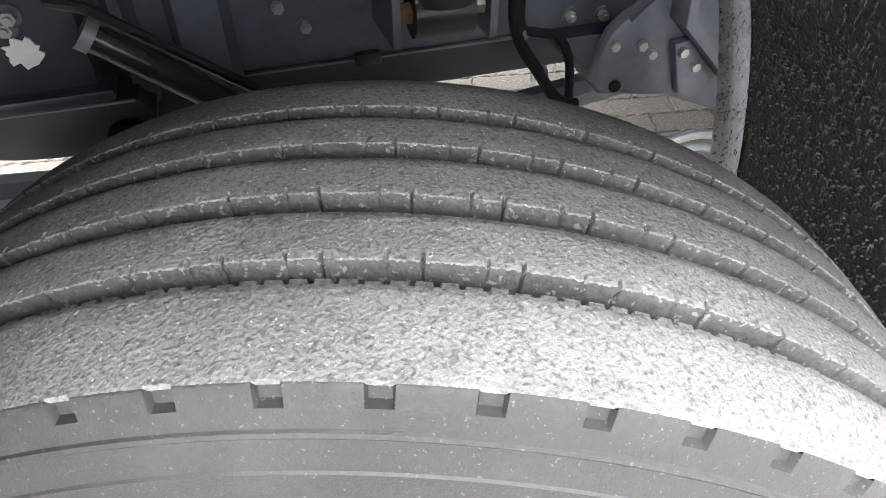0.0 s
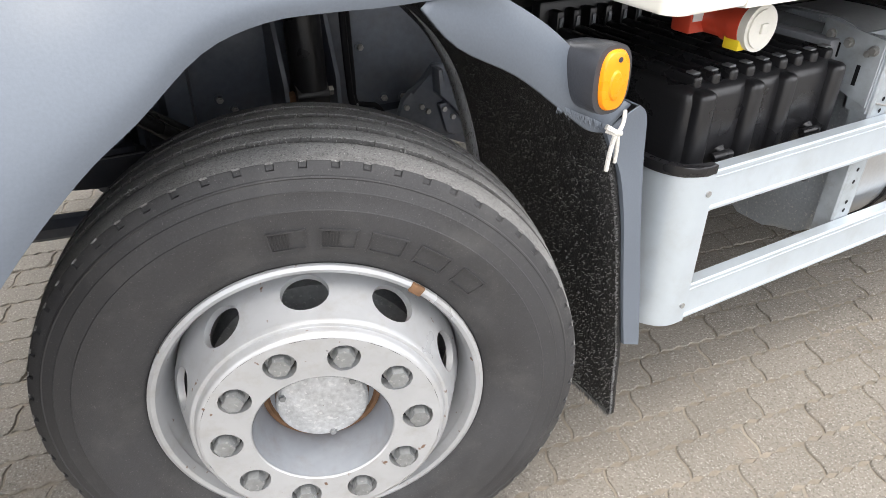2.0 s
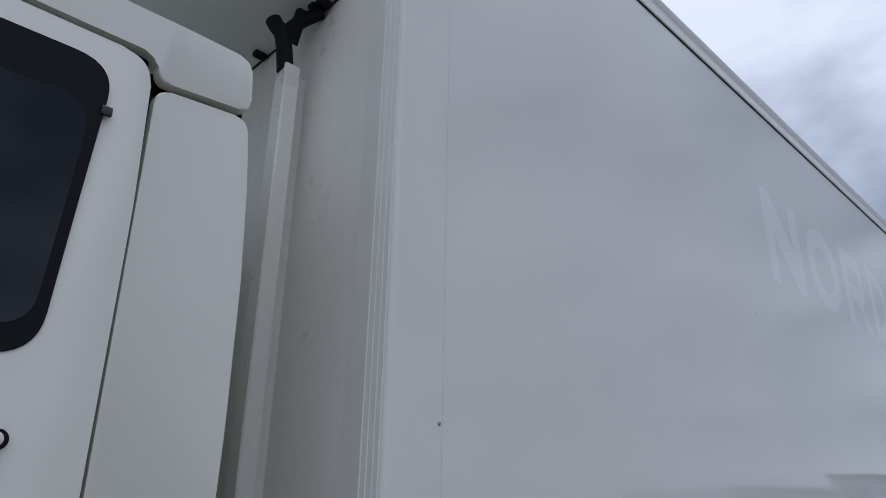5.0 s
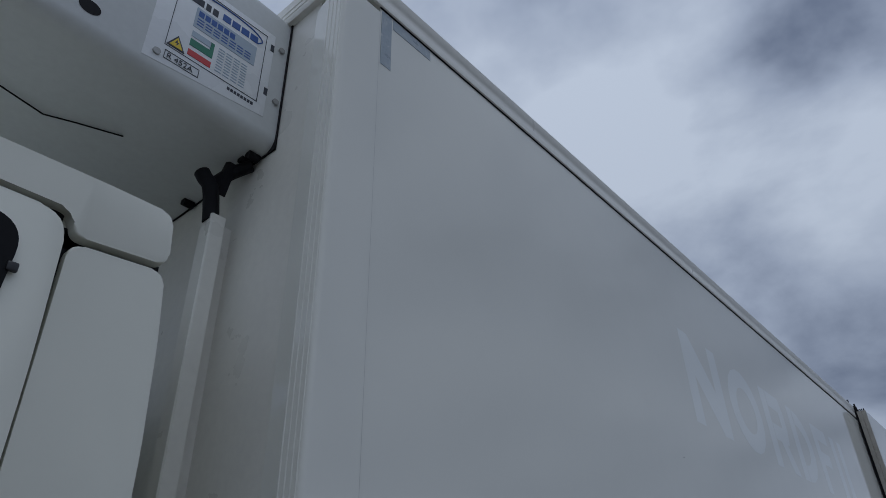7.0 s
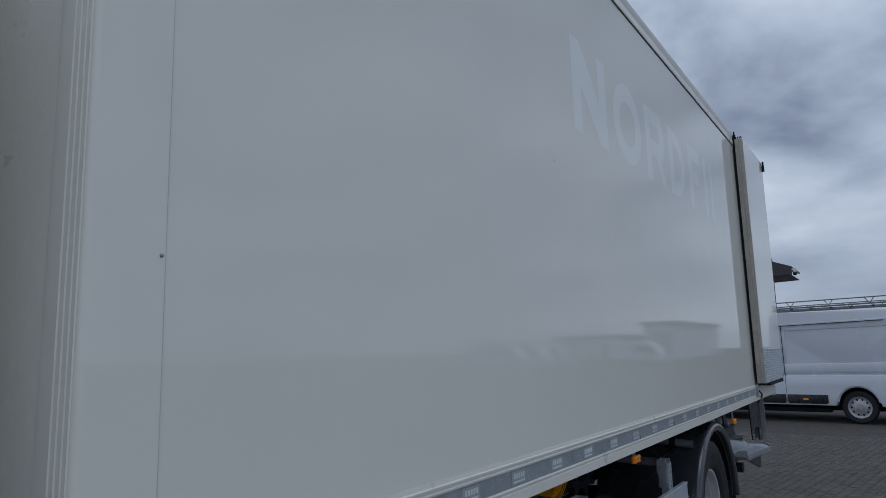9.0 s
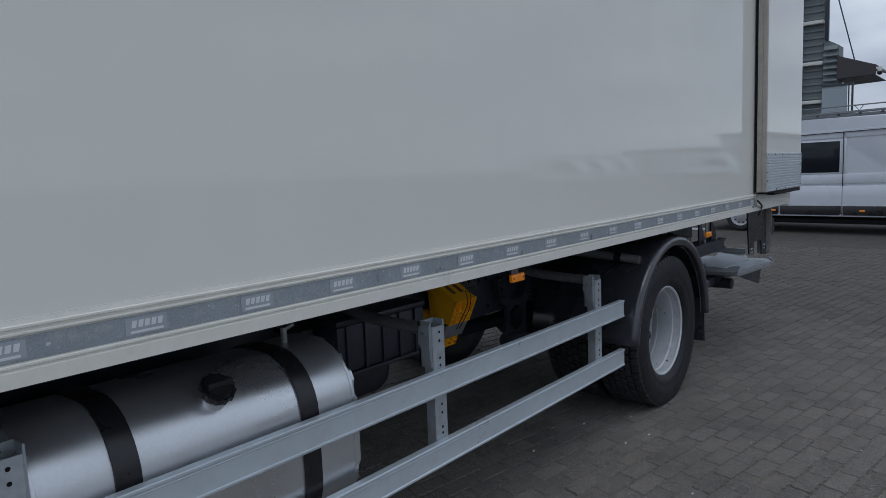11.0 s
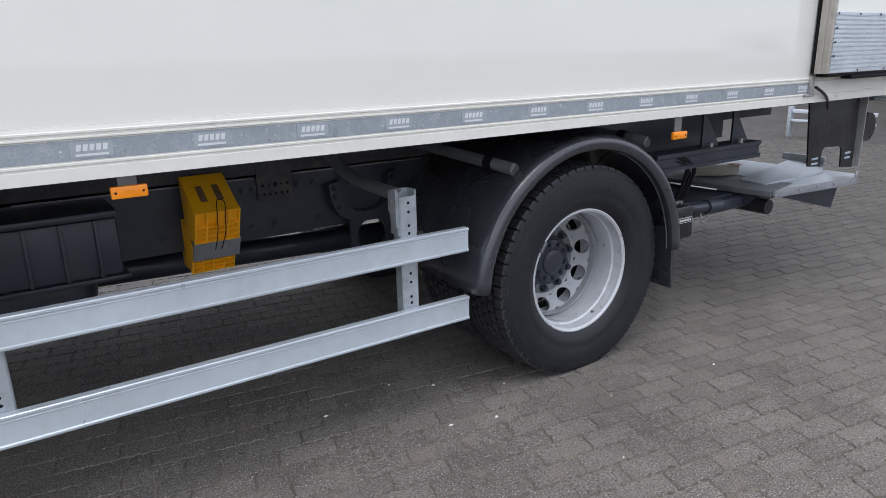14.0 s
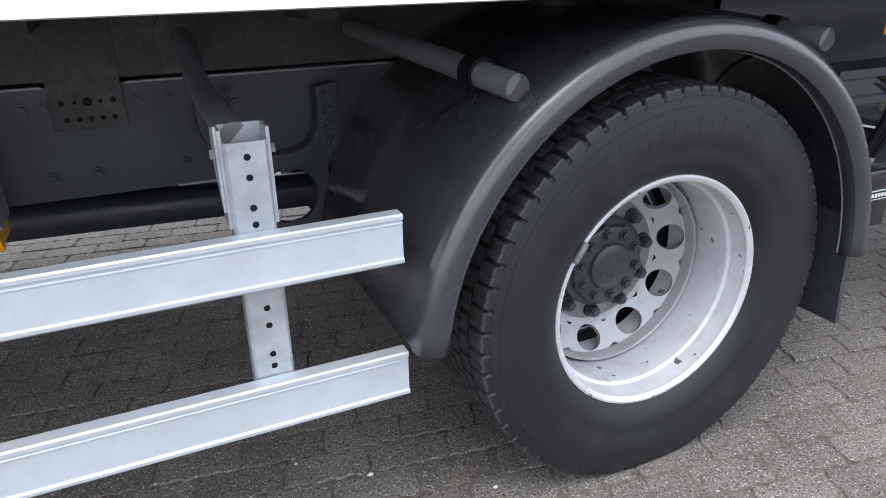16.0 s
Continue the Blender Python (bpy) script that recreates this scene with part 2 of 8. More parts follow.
M_DOOREDGE = mat("grimy_beige_door_edge", (0.4, 0.375, 0.33), 0.5, vary=0.15, grain=30, blotch=5, dirt=(0.2, 0.18, 0.15), dirt_amount=0.45, dirt_scale=7)
M_STEEL = mat("dull_cast_steel", (0.36, 0.36, 0.35), 0.55, metal=0.6, vary=0.2, grain=60, blotch=15, bump=0.3)
M_RUST = mat("rusty_steel", (0.2, 0.11, 0.06), 0.8, metal=0.2, vary=0.4, grain=60, blotch=15, bump=0.4)
M_AMBER = mat("amber_lens", (1.0, 0.3, 0.008), 0.3, vary=0.1, grain=60, blotch=20, coat=0.15)
M_YELLOW = mat("yellow_chock_plastic", (0.95, 0.47, 0.01), 0.45, vary=0.1, grain=60, blotch=8, dirt=(0.4, 0.26, 0.06), dirt_amount=0.4)
M_HAIR = mat("hairline_joint", (0.56, 0.56, 0.52), 0.6, vary=0.1, grain=60)
M_DEPOT = mat("pale_far_cladding", (0.6, 0.63, 0.66), 0.6, vary=0.1, grain=4, blotch=0.5)
M_ARM = mat("dull_grey_arm_steel", (0.17, 0.18, 0.19), 0.5, metal=0.3, vary=0.2, grain=60, blotch=8, dirt=(0.1, 0.09, 0.08), dirt_amount=0.5, dirt_scale=14)
M_BEZEL = mat("slate_door_plastic", (0.03, 0.034, 0.042), 0.42, vary=0.1, grain=300, blotch=6, bump=0.06)
M_STRIP = mat("prismatic_cab_strip", (0.5, 0.55, 0.58), 0.35, metal=0.15, vary=0.1, grain=260, blotch=20, specks=(((0.3, 0.36, 0.4), 240, 0.52, 0.6, 0.6),))
M_DISC = mat("grey_wheel_disc_paint", (0.36, 0.375, 0.39), 0.42, metal=0.25, vary=0.1, grain=30, blotch=6, dirt=(0.16, 0.15, 0.14), dirt_amount=0.4, dirt_scale=18)
M_EDGE = mat("pale_flap_edge", (0.34, 0.36, 0.385), 0.7, vary=0.45, grain=200, blotch=12)
M_TANKEND = mat("spattered_tank_end", (0.34, 0.37, 0.4), 0.55, metal=0.3, vary=0.2, grain=120, blotch=8, specks=(((0.6, 0.6, 0.58), 130, 0.62, 0.7, 0.7),))
M_RED = mat("red_socket_plastic", (0.55, 0.06, 0.03), 0.4, vary=0.12, grain=60, blotch=8)
M_WHITEP = mat("off_white_plastic", (0.7, 0.69, 0.64), 0.4, vary=0.06, grain=60, blotch=8)
M_TAPE = mat("silver_reflective_tape", (0.33, 0.375, 0.41), 0.35, metal=0.25, vary=0.12, grain=300, blotch=12, dirt=(0.62, 0.62, 0.58), dirt_amount=0.55, dirt_scale=26, specks=(((0.72, 0.72, 0.7), 70, 0.69, 0.72, 0.8), ((0.2, 0.23, 0.25), 260, 0.56, 0.64, 0.5)))
M_TAPEMARK = mat("tape_mark_light", (0.66, 0.69, 0.7), 0.4, vary=0.08, grain=60)
M_TAPEDARK = mat("tape_mark_dark", (0.35, 0.39, 0.42), 0.4, vary=0.1, grain=60)
M_ROPE = mat("white_rope", (0.72, 0.7, 0.66), 0.8, vary=0.2, grain=400, bump=0.6)
M_GLASS = mat("dark_window_glass", (0.012, 0.016, 0.022), 0.04, vary=0.05, grain=3, blotch=1, rough_vary=0.01, spec=0.28)
M_LABELW = mat("bright_white_label", (0.82, 0.84, 0.85), 0.3, vary=0.03)
# black rubber; also paints the shade in holes, gaps and recesses
M_SEAL = mat("black_rubber_and_gap_shade", (0.009, 0.009, 0.011), 0.6, vary=0.2, grain=80, spec=0.15)
M_INK = mat("dark_print", (0.03, 0.035, 0.05), 0.5, vary=0.05)
M_STICKER = mat("grey_blue_sticker", (0.42, 0.5, 0.58), 0.35, vary=0.04)
M_STICKW = mat("white_sticker", (0.68, 0.7, 0.7), 0.35, vary=0.05)
M_BLUE = mat("blue_print", (0.03, 0.1, 0.36), 0.4, vary=0.05)
M_REDP = mat("red_print", (0.55, 0.04, 0.04), 0.4, vary=0.05)
M_GREEN = mat("green_print", (0.03, 0.2, 0.12), 0.4, vary=0.05)
M_YEL = mat("yellow_print", (0.8, 0.6, 0.03), 0.4, vary=0.05)
M_GHOST = mat("ghost_lettering_gelcoat", (0.86, 0.88, 0.85), 0.1, vary=0.02, grain=4, blotch=0.8, rough_vary=0.02)
M_CCBODY = mat("cooling_unit_shell", (0.62, 0.64, 0.63), 0.4, vary=0.05, grain=50, blotch=2, dirt=(0.4, 0.39, 0.36), dirt_amount=0.2, dirt_scale=3)
# black bristle mat; the pale specks are glints painted into the colour
M_BRISTLE = mat("black_bristle_painted_glints", (0.009, 0.0092, 0.01), 0.45, vary=0.6, grain=300, blotch=8, bump=1.0, bump_scale=220, specks=(((0.22, 0.22, 0.21), 300, 0.63, 0.68, 0.5),))
# dusty chassis paint, lightened to stand in for stronger light in the front arch
M_LITWELL = mat("dusty_front_chassis_paint", (0.085, 0.097, 0.12), 0.42, vary=0.25, grain=60, blotch=5, dirt=(0.13, 0.115, 0.095), dirt_amount=0.3, dirt_scale=9)
# bristle hairs, their colour lightened to imitate specular glints
M_HAIRS = mat("glossy_bristle_lightened_for_glints", (0.11, 0.11, 0.108), 0.35, vary=0.7, grain=500, blotch=30, spec=0.6)
M_WINFRAME = mat("white_window_frame", (0.62, 0.62, 0.58), 0.45, vary=0.05, grain=20, blotch=2)
M_LOUVRE = mat("weathered_grey_louvre", (0.16, 0.185, 0.19), 0.6, vary=0.15, grain=20, blotch=3)
M_CLEAR = mat("pale_clear_glass", (0.3, 0.35, 0.38), 0.05, vary=0.05, grain=3, blotch=1, rough_vary=0.01)
M_BRONZE = mat("dark_brown_canopy_sheet", (0.045, 0.04, 0.042), 0.5, vary=0.15, grain=20, blotch=2)
M_PAVER = mat("concrete_paver", (0.148, 0.136, 0.121), 0.92, vary=0.42, grain=110, blotch=2.2, bump=1.0, bump_scale=90, dirt=(0.24, 0.225, 0.205), dirt_amount=0.5, dirt_scale=14, random_tint=0.13, spec=0.3, specks=(((0.04, 0.037, 0.034), 130, 0.55, 0.62, 0.75), ((0.48, 0.46, 0.43), 170, 0.6, 0.66, 0.75), ((0.23, 0.185, 0.15), 6, 0.58, 0.75, 0.35)))
M_JOINT = mat("gritty_joint", (0.12, 0.108, 0.09), 0.95, vary=0.5, grain=120, blotch=6, bump=0.8, spec=0.2, dirt=(0.32, 0.285, 0.235), dirt_amount=0.85, dirt_scale=5)
def sand_drift(m, color):
    """Pale sand drifted over the yard towards the truck's nose, in uneven patches; the base colour turns darker towards
    the rear.
    """
    nt = m.node_tree
    nodes, links = nt.nodes, nt.links
    bsdf = nodes["Principled BSDF"]
    base = bsdf.inputs["Base Color"].links[0].from_socket
    geo = nodes.new("ShaderNodeNewGeometry")
    sep = nodes.new("ShaderNodeSeparateXYZ")
    links.new(geo.outputs["Position"], sep.inputs["Vector"])
    patch = nodes.new("ShaderNodeTexNoise")
    patch.inputs["Scale"].default_value, patch.inputs["Detail"].default_value = 1.4, 6.0
    links.new(geo.outputs["Position"], patch.inputs["Vector"])
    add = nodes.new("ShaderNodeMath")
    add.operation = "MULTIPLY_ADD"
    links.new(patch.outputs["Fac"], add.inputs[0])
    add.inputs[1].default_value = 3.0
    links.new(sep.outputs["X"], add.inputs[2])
    span = nodes.new("ShaderNodeMapRange")
    span.inputs["From Min"].default_value, span.inputs["From Max"].default_value = 4.6, 1.6
    span.inputs["To Min"].default_value, span.inputs["To Max"].default_value = 0.0, 0.46
    links.new(add.outputs[0], span.inputs["Value"])
    mix = nodes.new("ShaderNodeMix")
    mix.data_type = "RGBA"
    links.new(span.outputs["Result"], mix.inputs["Factor"])
    links.new(base, mix.inputs["A"])
    mix.inputs["B"].default_value = (*color, 1)
    rear_tone = nodes.new("ShaderNodeMapRange")
    rear_tone.inputs["From Min"].default_value, rear_tone.inputs["From Max"].default_value = 7.4, 9.8
    rear_tone.inputs["To Min"].default_value, rear_tone.inputs["To Max"].default_value = 1.0, 0.58
    links.new(add.outputs[0], rear_tone.inputs["Value"])
    # multiply the base colour down towards larger x
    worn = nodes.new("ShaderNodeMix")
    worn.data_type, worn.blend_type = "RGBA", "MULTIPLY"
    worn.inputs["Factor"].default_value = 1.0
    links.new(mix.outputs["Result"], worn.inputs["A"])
    links.new(rear_tone.outputs["Result"], worn.inputs["B"])
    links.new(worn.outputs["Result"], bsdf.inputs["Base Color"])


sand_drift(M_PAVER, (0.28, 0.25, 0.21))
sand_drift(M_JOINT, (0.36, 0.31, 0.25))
M_VAN = mat("white_van_paint", (0.6, 0.63, 0.68), 0.25, vary=0.02, grain=5, blotch=1, coat=0.4)
M_CONC = mat("grey_cladding", (0.3, 0.32, 0.34), 0.6, vary=0.08, grain=10, blotch=1)
M_PAPER = mat("weathered_paper", (0.5, 0.46, 0.36), 0.8, vary=0.2, grain=40, blotch=12)


# ---- mesh helpers ----
def to_mesh(name, bm, material, smooth=True):
    me = bpy.data.meshes.new(name)
    bmesh.ops.recalc_face_normals(bm, faces=bm.faces)
    bm.to_mesh(me)
    bm.free()
    mats = material if isinstance(material, (list, tuple)) else [material]
    for x in mats:
        me.materials.append(x)
    if smooth:
        me.polygons.foreach_set("use_smooth", [True] * len(me.polygons))
        me.set_sharp_from_angle(angle=radians(35))
    return me


def part(name, bm, material, parent, label="", smooth=True, at=None):
    ob = new(name, to_mesh(name, bm, material, smooth))
    ob.parent = parent
    if at is not None:
        ob.matrix_basis = at
    if label:
        tagged(ob, label)
    return ob


def thing(name, label, category, bm=None, material=None, kind="", group="", smooth=True):
    ob = new(name, to_mesh(name, bm, material, smooth) if bm is not None else None)
    return tagged(ob, label, category, group, kind)


def box(bm, x0, x1, y0, y1, z0, z1, bevel=0.0, seg=2, mi=0):
    vs = [bm.verts.new((x, y, z)) for x in (x0, x1) for y in (y0, y1) for z in (z0, z1)]
    quads = [(0, 1, 3, 2), (4, 6, 7, 5), (0, 4, 5, 1), (2, 3, 7, 6), (0, 2, 6, 4), (1, 5, 7, 3)]
    fs = [bm.faces.new([vs[i] for i in q]) for q in quads]
    for f in fs:
        f.material_index = mi
    if bevel:
        es = list({e for f in fs for e in f.edges})
        r = bmesh.ops.bevel(bm, geom=es, offset=bevel, segments=seg, affect="EDGES", profile=0.5)
        for f in r["faces"]:
            f.material_index = mi
    return vs


def prism(bm, pts, axis, a, b, mi=0, bevel=0.0):
    """Extrude an outline. axis 'y': pts are (x, z); 'x': (y, z); 'z': (x, y)."""
    def put(p, v):
        return {"y": (p[0], v, p[1]), "x": (v, p[0], p[1]), "z": (p[0], p[1], v)}[axis]
    lo = [bm.verts.new(put(p, a)) for p in pts]
    hi = [bm.verts.new(put(p, b)) for p in pts]
    n = len(pts)
    fs = [bm.faces.new(lo), bm.faces.new(hi[::-1])]
    for i in range(n):
        fs.append(bm.faces.new((lo[i], lo[(i + 1) % n], hi[(i + 1) % n], hi[i])))
    for f in fs:
        f.material_index = mi
    if bevel:
        es = list({e for f in fs[:2] for e in f.edges})
        r = bmesh.ops.bevel(bm, geom=es, offset=bevel, segments=2, affect="EDGES", profile=0.5)
        for f in r["faces"]:
            f.material_index = mi
    return fs


def tube(bm, pts, r, seg=10, cap=True, mi=0):
    """A round bar along points."""
    pts = [Vector(p) for p in pts]
    rings = []
    up = Vector((0.13, 0.31, 0.94))
    for i, p in enumerate(pts):
        d = (pts[min(i + 1, len(pts) - 1)] - pts[max(i - 1, 0)]).normalized()
        s = d.cross(up)
        if s.length < 1e-3:
            s = d.cross(Vector((1, 0, 0)))
        s.normalize()
        u = s.cross(d)
        rings.append([bm.verts.new(p + r * (math.cos(k * math.tau / seg) * s + math.sin(k * math.tau / seg) * u)) for k in range(seg)])
    for a, b in zip(rings, rings[1:]):
        for k in range(seg):
            f = bm.faces.new((a[k], a[(k + 1) % seg], b[(k + 1) % seg], b[k]))
            f.material_index = mi
    if cap:
        for ring in (rings[0][::-1], rings[-1]):
            bm.faces.new(ring).material_index = mi


def arc(cx, cy, r, a0, a1, n):
    return [(cx + r * math.cos(radians(a0 + (a1 - a0) * i / n)), cy + r * math.sin(radians(a0 + (a1 - a0) * i / n))) for i in range(n + 1)]


def smooth_path(pts, n=6):
    """Catmull-Rom through points."""
    pts = [Vector(p) for p in pts]
    out = []
    for i in range(len(pts) - 1):
        p0, p1, p2, p3 = pts[max(i - 1, 0)], pts[i], pts[i + 1], pts[min(i + 2, len(pts) - 1)]
        for k in range(n):
            t = k / n
            out.append(0.5 * (2 * p1 + (p2 - p0) * t + (2 * p0 - 5 * p1 + 4 * p2 - p3) * t * t + (3 * p1 - p0 - 3 * p2 + p3) * t ** 3))
    out.append(pts[-1])
    return out


def lathe(bm, profile, seg=64, mi=0, closed=False):
    """Turn (w, r) points round the local y axis; w grows outwards (towards -y)."""
    rings = []
    for w, r in profile:
        rings.append([bm.verts.new((r * math.cos(k * math.tau / seg), -w, r * math.sin(k * math.tau / seg))) for k in range(seg)])
    pairs = list(zip(rings, rings[1:]))
    if closed:
        pairs.append((rings[-1], rings[0]))
    for a, b in pairs:
        for k in range(seg):
            bm.faces.new((a[k], a[(k + 1) % seg], b[(k + 1) % seg], b[k])).material_index = mi
    return rings


def disc(bm, w, r, seg=32, mi=0, cx=0.0, cz=0.0):
    c = [bm.verts.new((cx + r * math.cos(k * math.tau / seg), -w, cz + r * math.sin(k * math.tau / seg))) for k in range(seg)]
    bm.faces.new(c).material_index = mi


def text_mesh(name, body, size, material, parent, at, label=""):
    cu = bpy.data.curves.new(name, "FONT")
    cu.body, cu.size, cu.extrude = body, size, 0.0004
    tmp = bpy.data.objects.new(name, cu)
    scene.collection.objects.link(tmp)
    me = bpy.data.meshes.new_from_object(tmp.evaluated_get(bpy.context.evaluated_depsgraph_get()))
    bpy.data.objects.remove(tmp)
    me.materials.clear()
    me.materials.append(material)
    ob = new(name, me)
    ob.parent = parent
    ob.matrix_basis = at
    if label:
        tagged(ob, label)
    return ob

# ---- ground ----
PAVE_TILT = -8.8


def paving_material():
    """Block paving for the distance, the same size and bond as the near blocks."""
    m = mat("far_block_paving", (0.118, 0.109, 0.1), 0.9, vary=0.2, grain=30, blotch=0.5, spec=0.3)
    nt = m.node_tree
    nodes, links = nt.nodes, nt.links
    bsdf = nodes["Principled BSDF"]
    base = bsdf.inputs["Base Color"].links[0].from_socket
    geo = nodes.new("ShaderNodeNewGeometry")
    mp = nodes.new("ShaderNodeMapping")
    mp.inputs["Rotation"].default_value = (0, 0, radians(-PAVE_TILT))
    br = nodes.new("ShaderNodeTexBrick")
    br.inputs["Scale"].default_value = 1.0
    br.inputs["Brick Width"].default_value, br.inputs["Row Height"].default_value = 0.219, 0.1095
    br.inputs["Mortar Size"].default_value = 0.004
    br.inputs["Color1"].default_value = (0.85, 0.85, 0.85, 1)
    br.inputs["Color2"].default_value = (1.1, 1.1, 1.1, 1)
    br.inputs["Mortar"].default_value = (1.35, 1.3, 1.2, 1)
    links.new(geo.outputs["Position"], mp.inputs["Vector"])
    links.new(mp.outputs["Vector"], br.inputs["Vector"])
    mx = nodes.new("ShaderNodeMix")
    mx.data_type, mx.blend_type = "RGBA", "MULTIPLY"
    mx.inputs["Factor"].default_value = 1.0
    links.new(base, mx.inputs["A"])
    links.new(br.outputs["Color"], mx.inputs["B"])
    links.new(mx.outputs["Result"], bsdf.inputs["Base Color"])
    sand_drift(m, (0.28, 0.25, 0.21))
    return m


def ground():
    bm = bmesh.new()
    s = 600.0
    bm.faces.new([bm.verts.new(p) for p in ((-s, -s, -0.009), (s, -s, -0.009), (s, s, -0.009), (-s, s, -0.009))])
    g = thing("ground", "grey-brown concrete block paving with sandy joints", "ground", bm, paving_material(), kind="structure", smooth=False)
    bm = bmesh.new()
    bm.faces.new([bm.verts.new(p) for p in ((-1.6, -2.6, -0.0045), (13.5, -2.6, -0.0045), (13.5, 4.2, -0.0045), (-1.6, 4.2, -0.0045))])
    part("joint_sand", bm, M_JOINT, g, "light sand in the paving joints", smooth=False)
    return g


GROUND = ground()

# ---- the truck ----
TRUCK = thing("truck", "white refrigerated box truck on paving with a rear door open", "truck")

BX0, BX1, BZ0, BZ1 = -0.27, 7.17, 1.155, 3.72
SEAM = -0.118


def box_body():
    body = new("cargo_box")
    body.parent = TRUCK
    tagged(body, "white insulated cargo box with glossy smooth side panels")
    bm = bmesh.new()
    box(bm, SEAM + 0.002, BX1 - 0.05, 0.004, 0.07, 1.295, 3.59)
    part("side_panel", bm, M_PANEL, body, "glossy white side panel")
    bm = bmesh.new()
    box(bm, SEAM + 0.002, BX1 - 0.05, 2.48, 2.546, 1.295, 3.59)
    part("side_panel", bm, M_PANEL, body)
    # front wall, recessed behind the corner posts
    bm = bmesh.new()
    box(bm, -0.252, -0.19, 0.14, 2.41, 1.26, 3.62)
    part("front_wall", bm, M_TRIM, body, "plain white front wall")
    bm = bmesh.new()
    box(bm, -0.2, BX1, 0.07, 2.48, 1.17, 1.29)
    part("box_floor", bm, M_UNDER, body, "dusty grey underside of the box floor")
    bm = bmesh.new()
    box(bm, -0.2, BX1, 0.03, 2.52, 3.6, 3.7, 0.01)
    part("roof", bm, M_PANEL, body)
    # corner posts: a rounded profile with four fine ribs on the front face
    for side in (0, 1):
        bm = bmesh.new()
        r = 0.014
        pts = [(SEAM, 0.0), (SEAM, 0.03), (-0.2, 0.03), (-0.2, 0.15), (BX0 + 0.012, 0.15)]
        ribs = (0.073, 0.0535, 0.034, 0.0165)
        for ry in ribs:
            pts += [(BX0, ry + 0.002), (BX0 - 0.0022, ry + 0.0009), (BX0 - 0.0022, ry - 0.0009), (BX0, ry - 0.002)]
        pts += [(BX0 + r - r * math.cos(radians(a)), r - r * math.sin(radians(a))) for a in range(5, 91, 10)]
        if side:
            pts = [(x, 2.55 - y) for x, y in pts]
        prism(bm, pts, "z", 1.297, 3.56)
        part("corner_post", bm, M_PANEL, body, "white rounded corner profile with fine vertical ribs")
        bm = bmesh.new()
        pts = [(SEAM - 0.001, -0.004), (SEAM - 0.001, 0.05), (-0.2, 0.05), (-0.2, 0.153), (BX0 - 0.006, 0.153)]
        r = 0.03
        pts += [(BX0 - 0.006 + r - r * math.cos(radians(a)), -0.004 + r - r * math.sin(radians(a))) for a in range(0, 91, 9)]
        if side:
            pts = [(x, 2.55 - y) for x, y in pts]
        prism(bm, pts, "z", 1.158, 1.294, bevel=0.006)
        part("corner_cap", bm, M_TRIM, body, "white moulded corner cap")
    # bottom rails along the sides
    for side in (0, 1):
        bm = bmesh.new()
        prof = [(0.06, 1.298), (0.0, 1.298), (-0.001, 1.288), (-0.007, 1.286), (-0.007, 1.281), (-0.002, 1.279), (-0.002, 1.273),
                (-0.007, 1.271), (-0.007, 1.267), (-0.001, 1.265), (-0.001, 1.206), (-0.006, 1.204), (-0.006, 1.199), (-0.002, 1.197),
                (-0.002, 1.192), (-0.005, 1.190), (-0.005, 1.156), (0.02, 1.153), (0.06, 1.153)]
        if side:
            prof = [(2.55 - y, z) for y, z in prof]
        prism(bm, prof, "x", SEAM, BX1 - 0.01)
        part("bottom_rail", bm, M_TRIM, body, "white ribbed bottom rail")
        bm = bmesh.new()
        prof = [(0.06, 3.588), (0.0, 3.588), (-0.004, 3.592), (-0.004, 3.625), (-0.001, 3.63), (-0.001, 3.655), (-0.004, 3.66), (-0.004, 3.7), (0.01, 3.716), (0.06, 3.72)]
        if side:
            prof = [(2.55 - y, z) for y, z in prof]
        prism(bm, prof, "x", BX0 + 0.02, BX1)
        part("roof_rail", bm, M_TRIM, body, "white roof edge profile")
    bm = bmesh.new()
    prof = [(-0.19, 3.6), (-0.272, 3.6), (-0.276, 3.61), (-0.276, 3.625), (-0.27, 3.63), (-0.276, 3.635), (-0.276, 3.65), (-0.27, 3.655), (-0.276, 3.66), (-0.276, 3.7), (-0.19, 3.72)]
    prism(bm, prof, "y", 0.03, 2.52)
    part("roof_rail", bm, M_TRIM, body)
    # dark joint lines
    bm = bmesh.new()
    box(bm, SEAM, BX1 - 0.04, -0.0005, 0.004, 3.584, 3.589)
    part("joint_seal", bm, M_SEAL, body)
    bm = bmesh.new()
    box(bm, SEAM + 0.002, BX1 - 0.04, 0.002, 0.006, 1.297, 1.2995)
    part("joint_seal", bm, M_HAIR, body)
    bm = bmesh.new()
    box(bm, SEAM - 0.0012, SEAM + 0.0025, 0.0012, 0.006, 1.297, 3.57)
    part("joint_seal", bm, M_HAIR, body)
    # front lower aluminium rail, ribbed
    bm = bmesh.new()
    prof = [(-0.2, 1.262), (-0.256, 1.262), (-0.26, 1.25), (-0.256, 1.247), (-0.256, 1.215)]
    for k in range(4):
        z = 1.21 - k * 0.009
        prof += [(-0.262, z), (-0.262, z - 0.004), (-0.256, z - 0.005)]
    prof += [(-0.258, 1.165), (-0.2, 1.16)]
    prism(bm, prof, "y", 0.153, 2.4)
    part("front_rail", bm, M_ALU, body, "grey ribbed aluminium rail under the front wall")
    bm = bmesh.new()
    tube(bm, [(-0.256, 0.2, 1.238), (-0.275, 0.2, 1.238)], 0.011, 12)
    tube(bm, [(-0.275, 0.2, 1.238), (-0.284, 0.2, 1.238)], 0.008, 6)
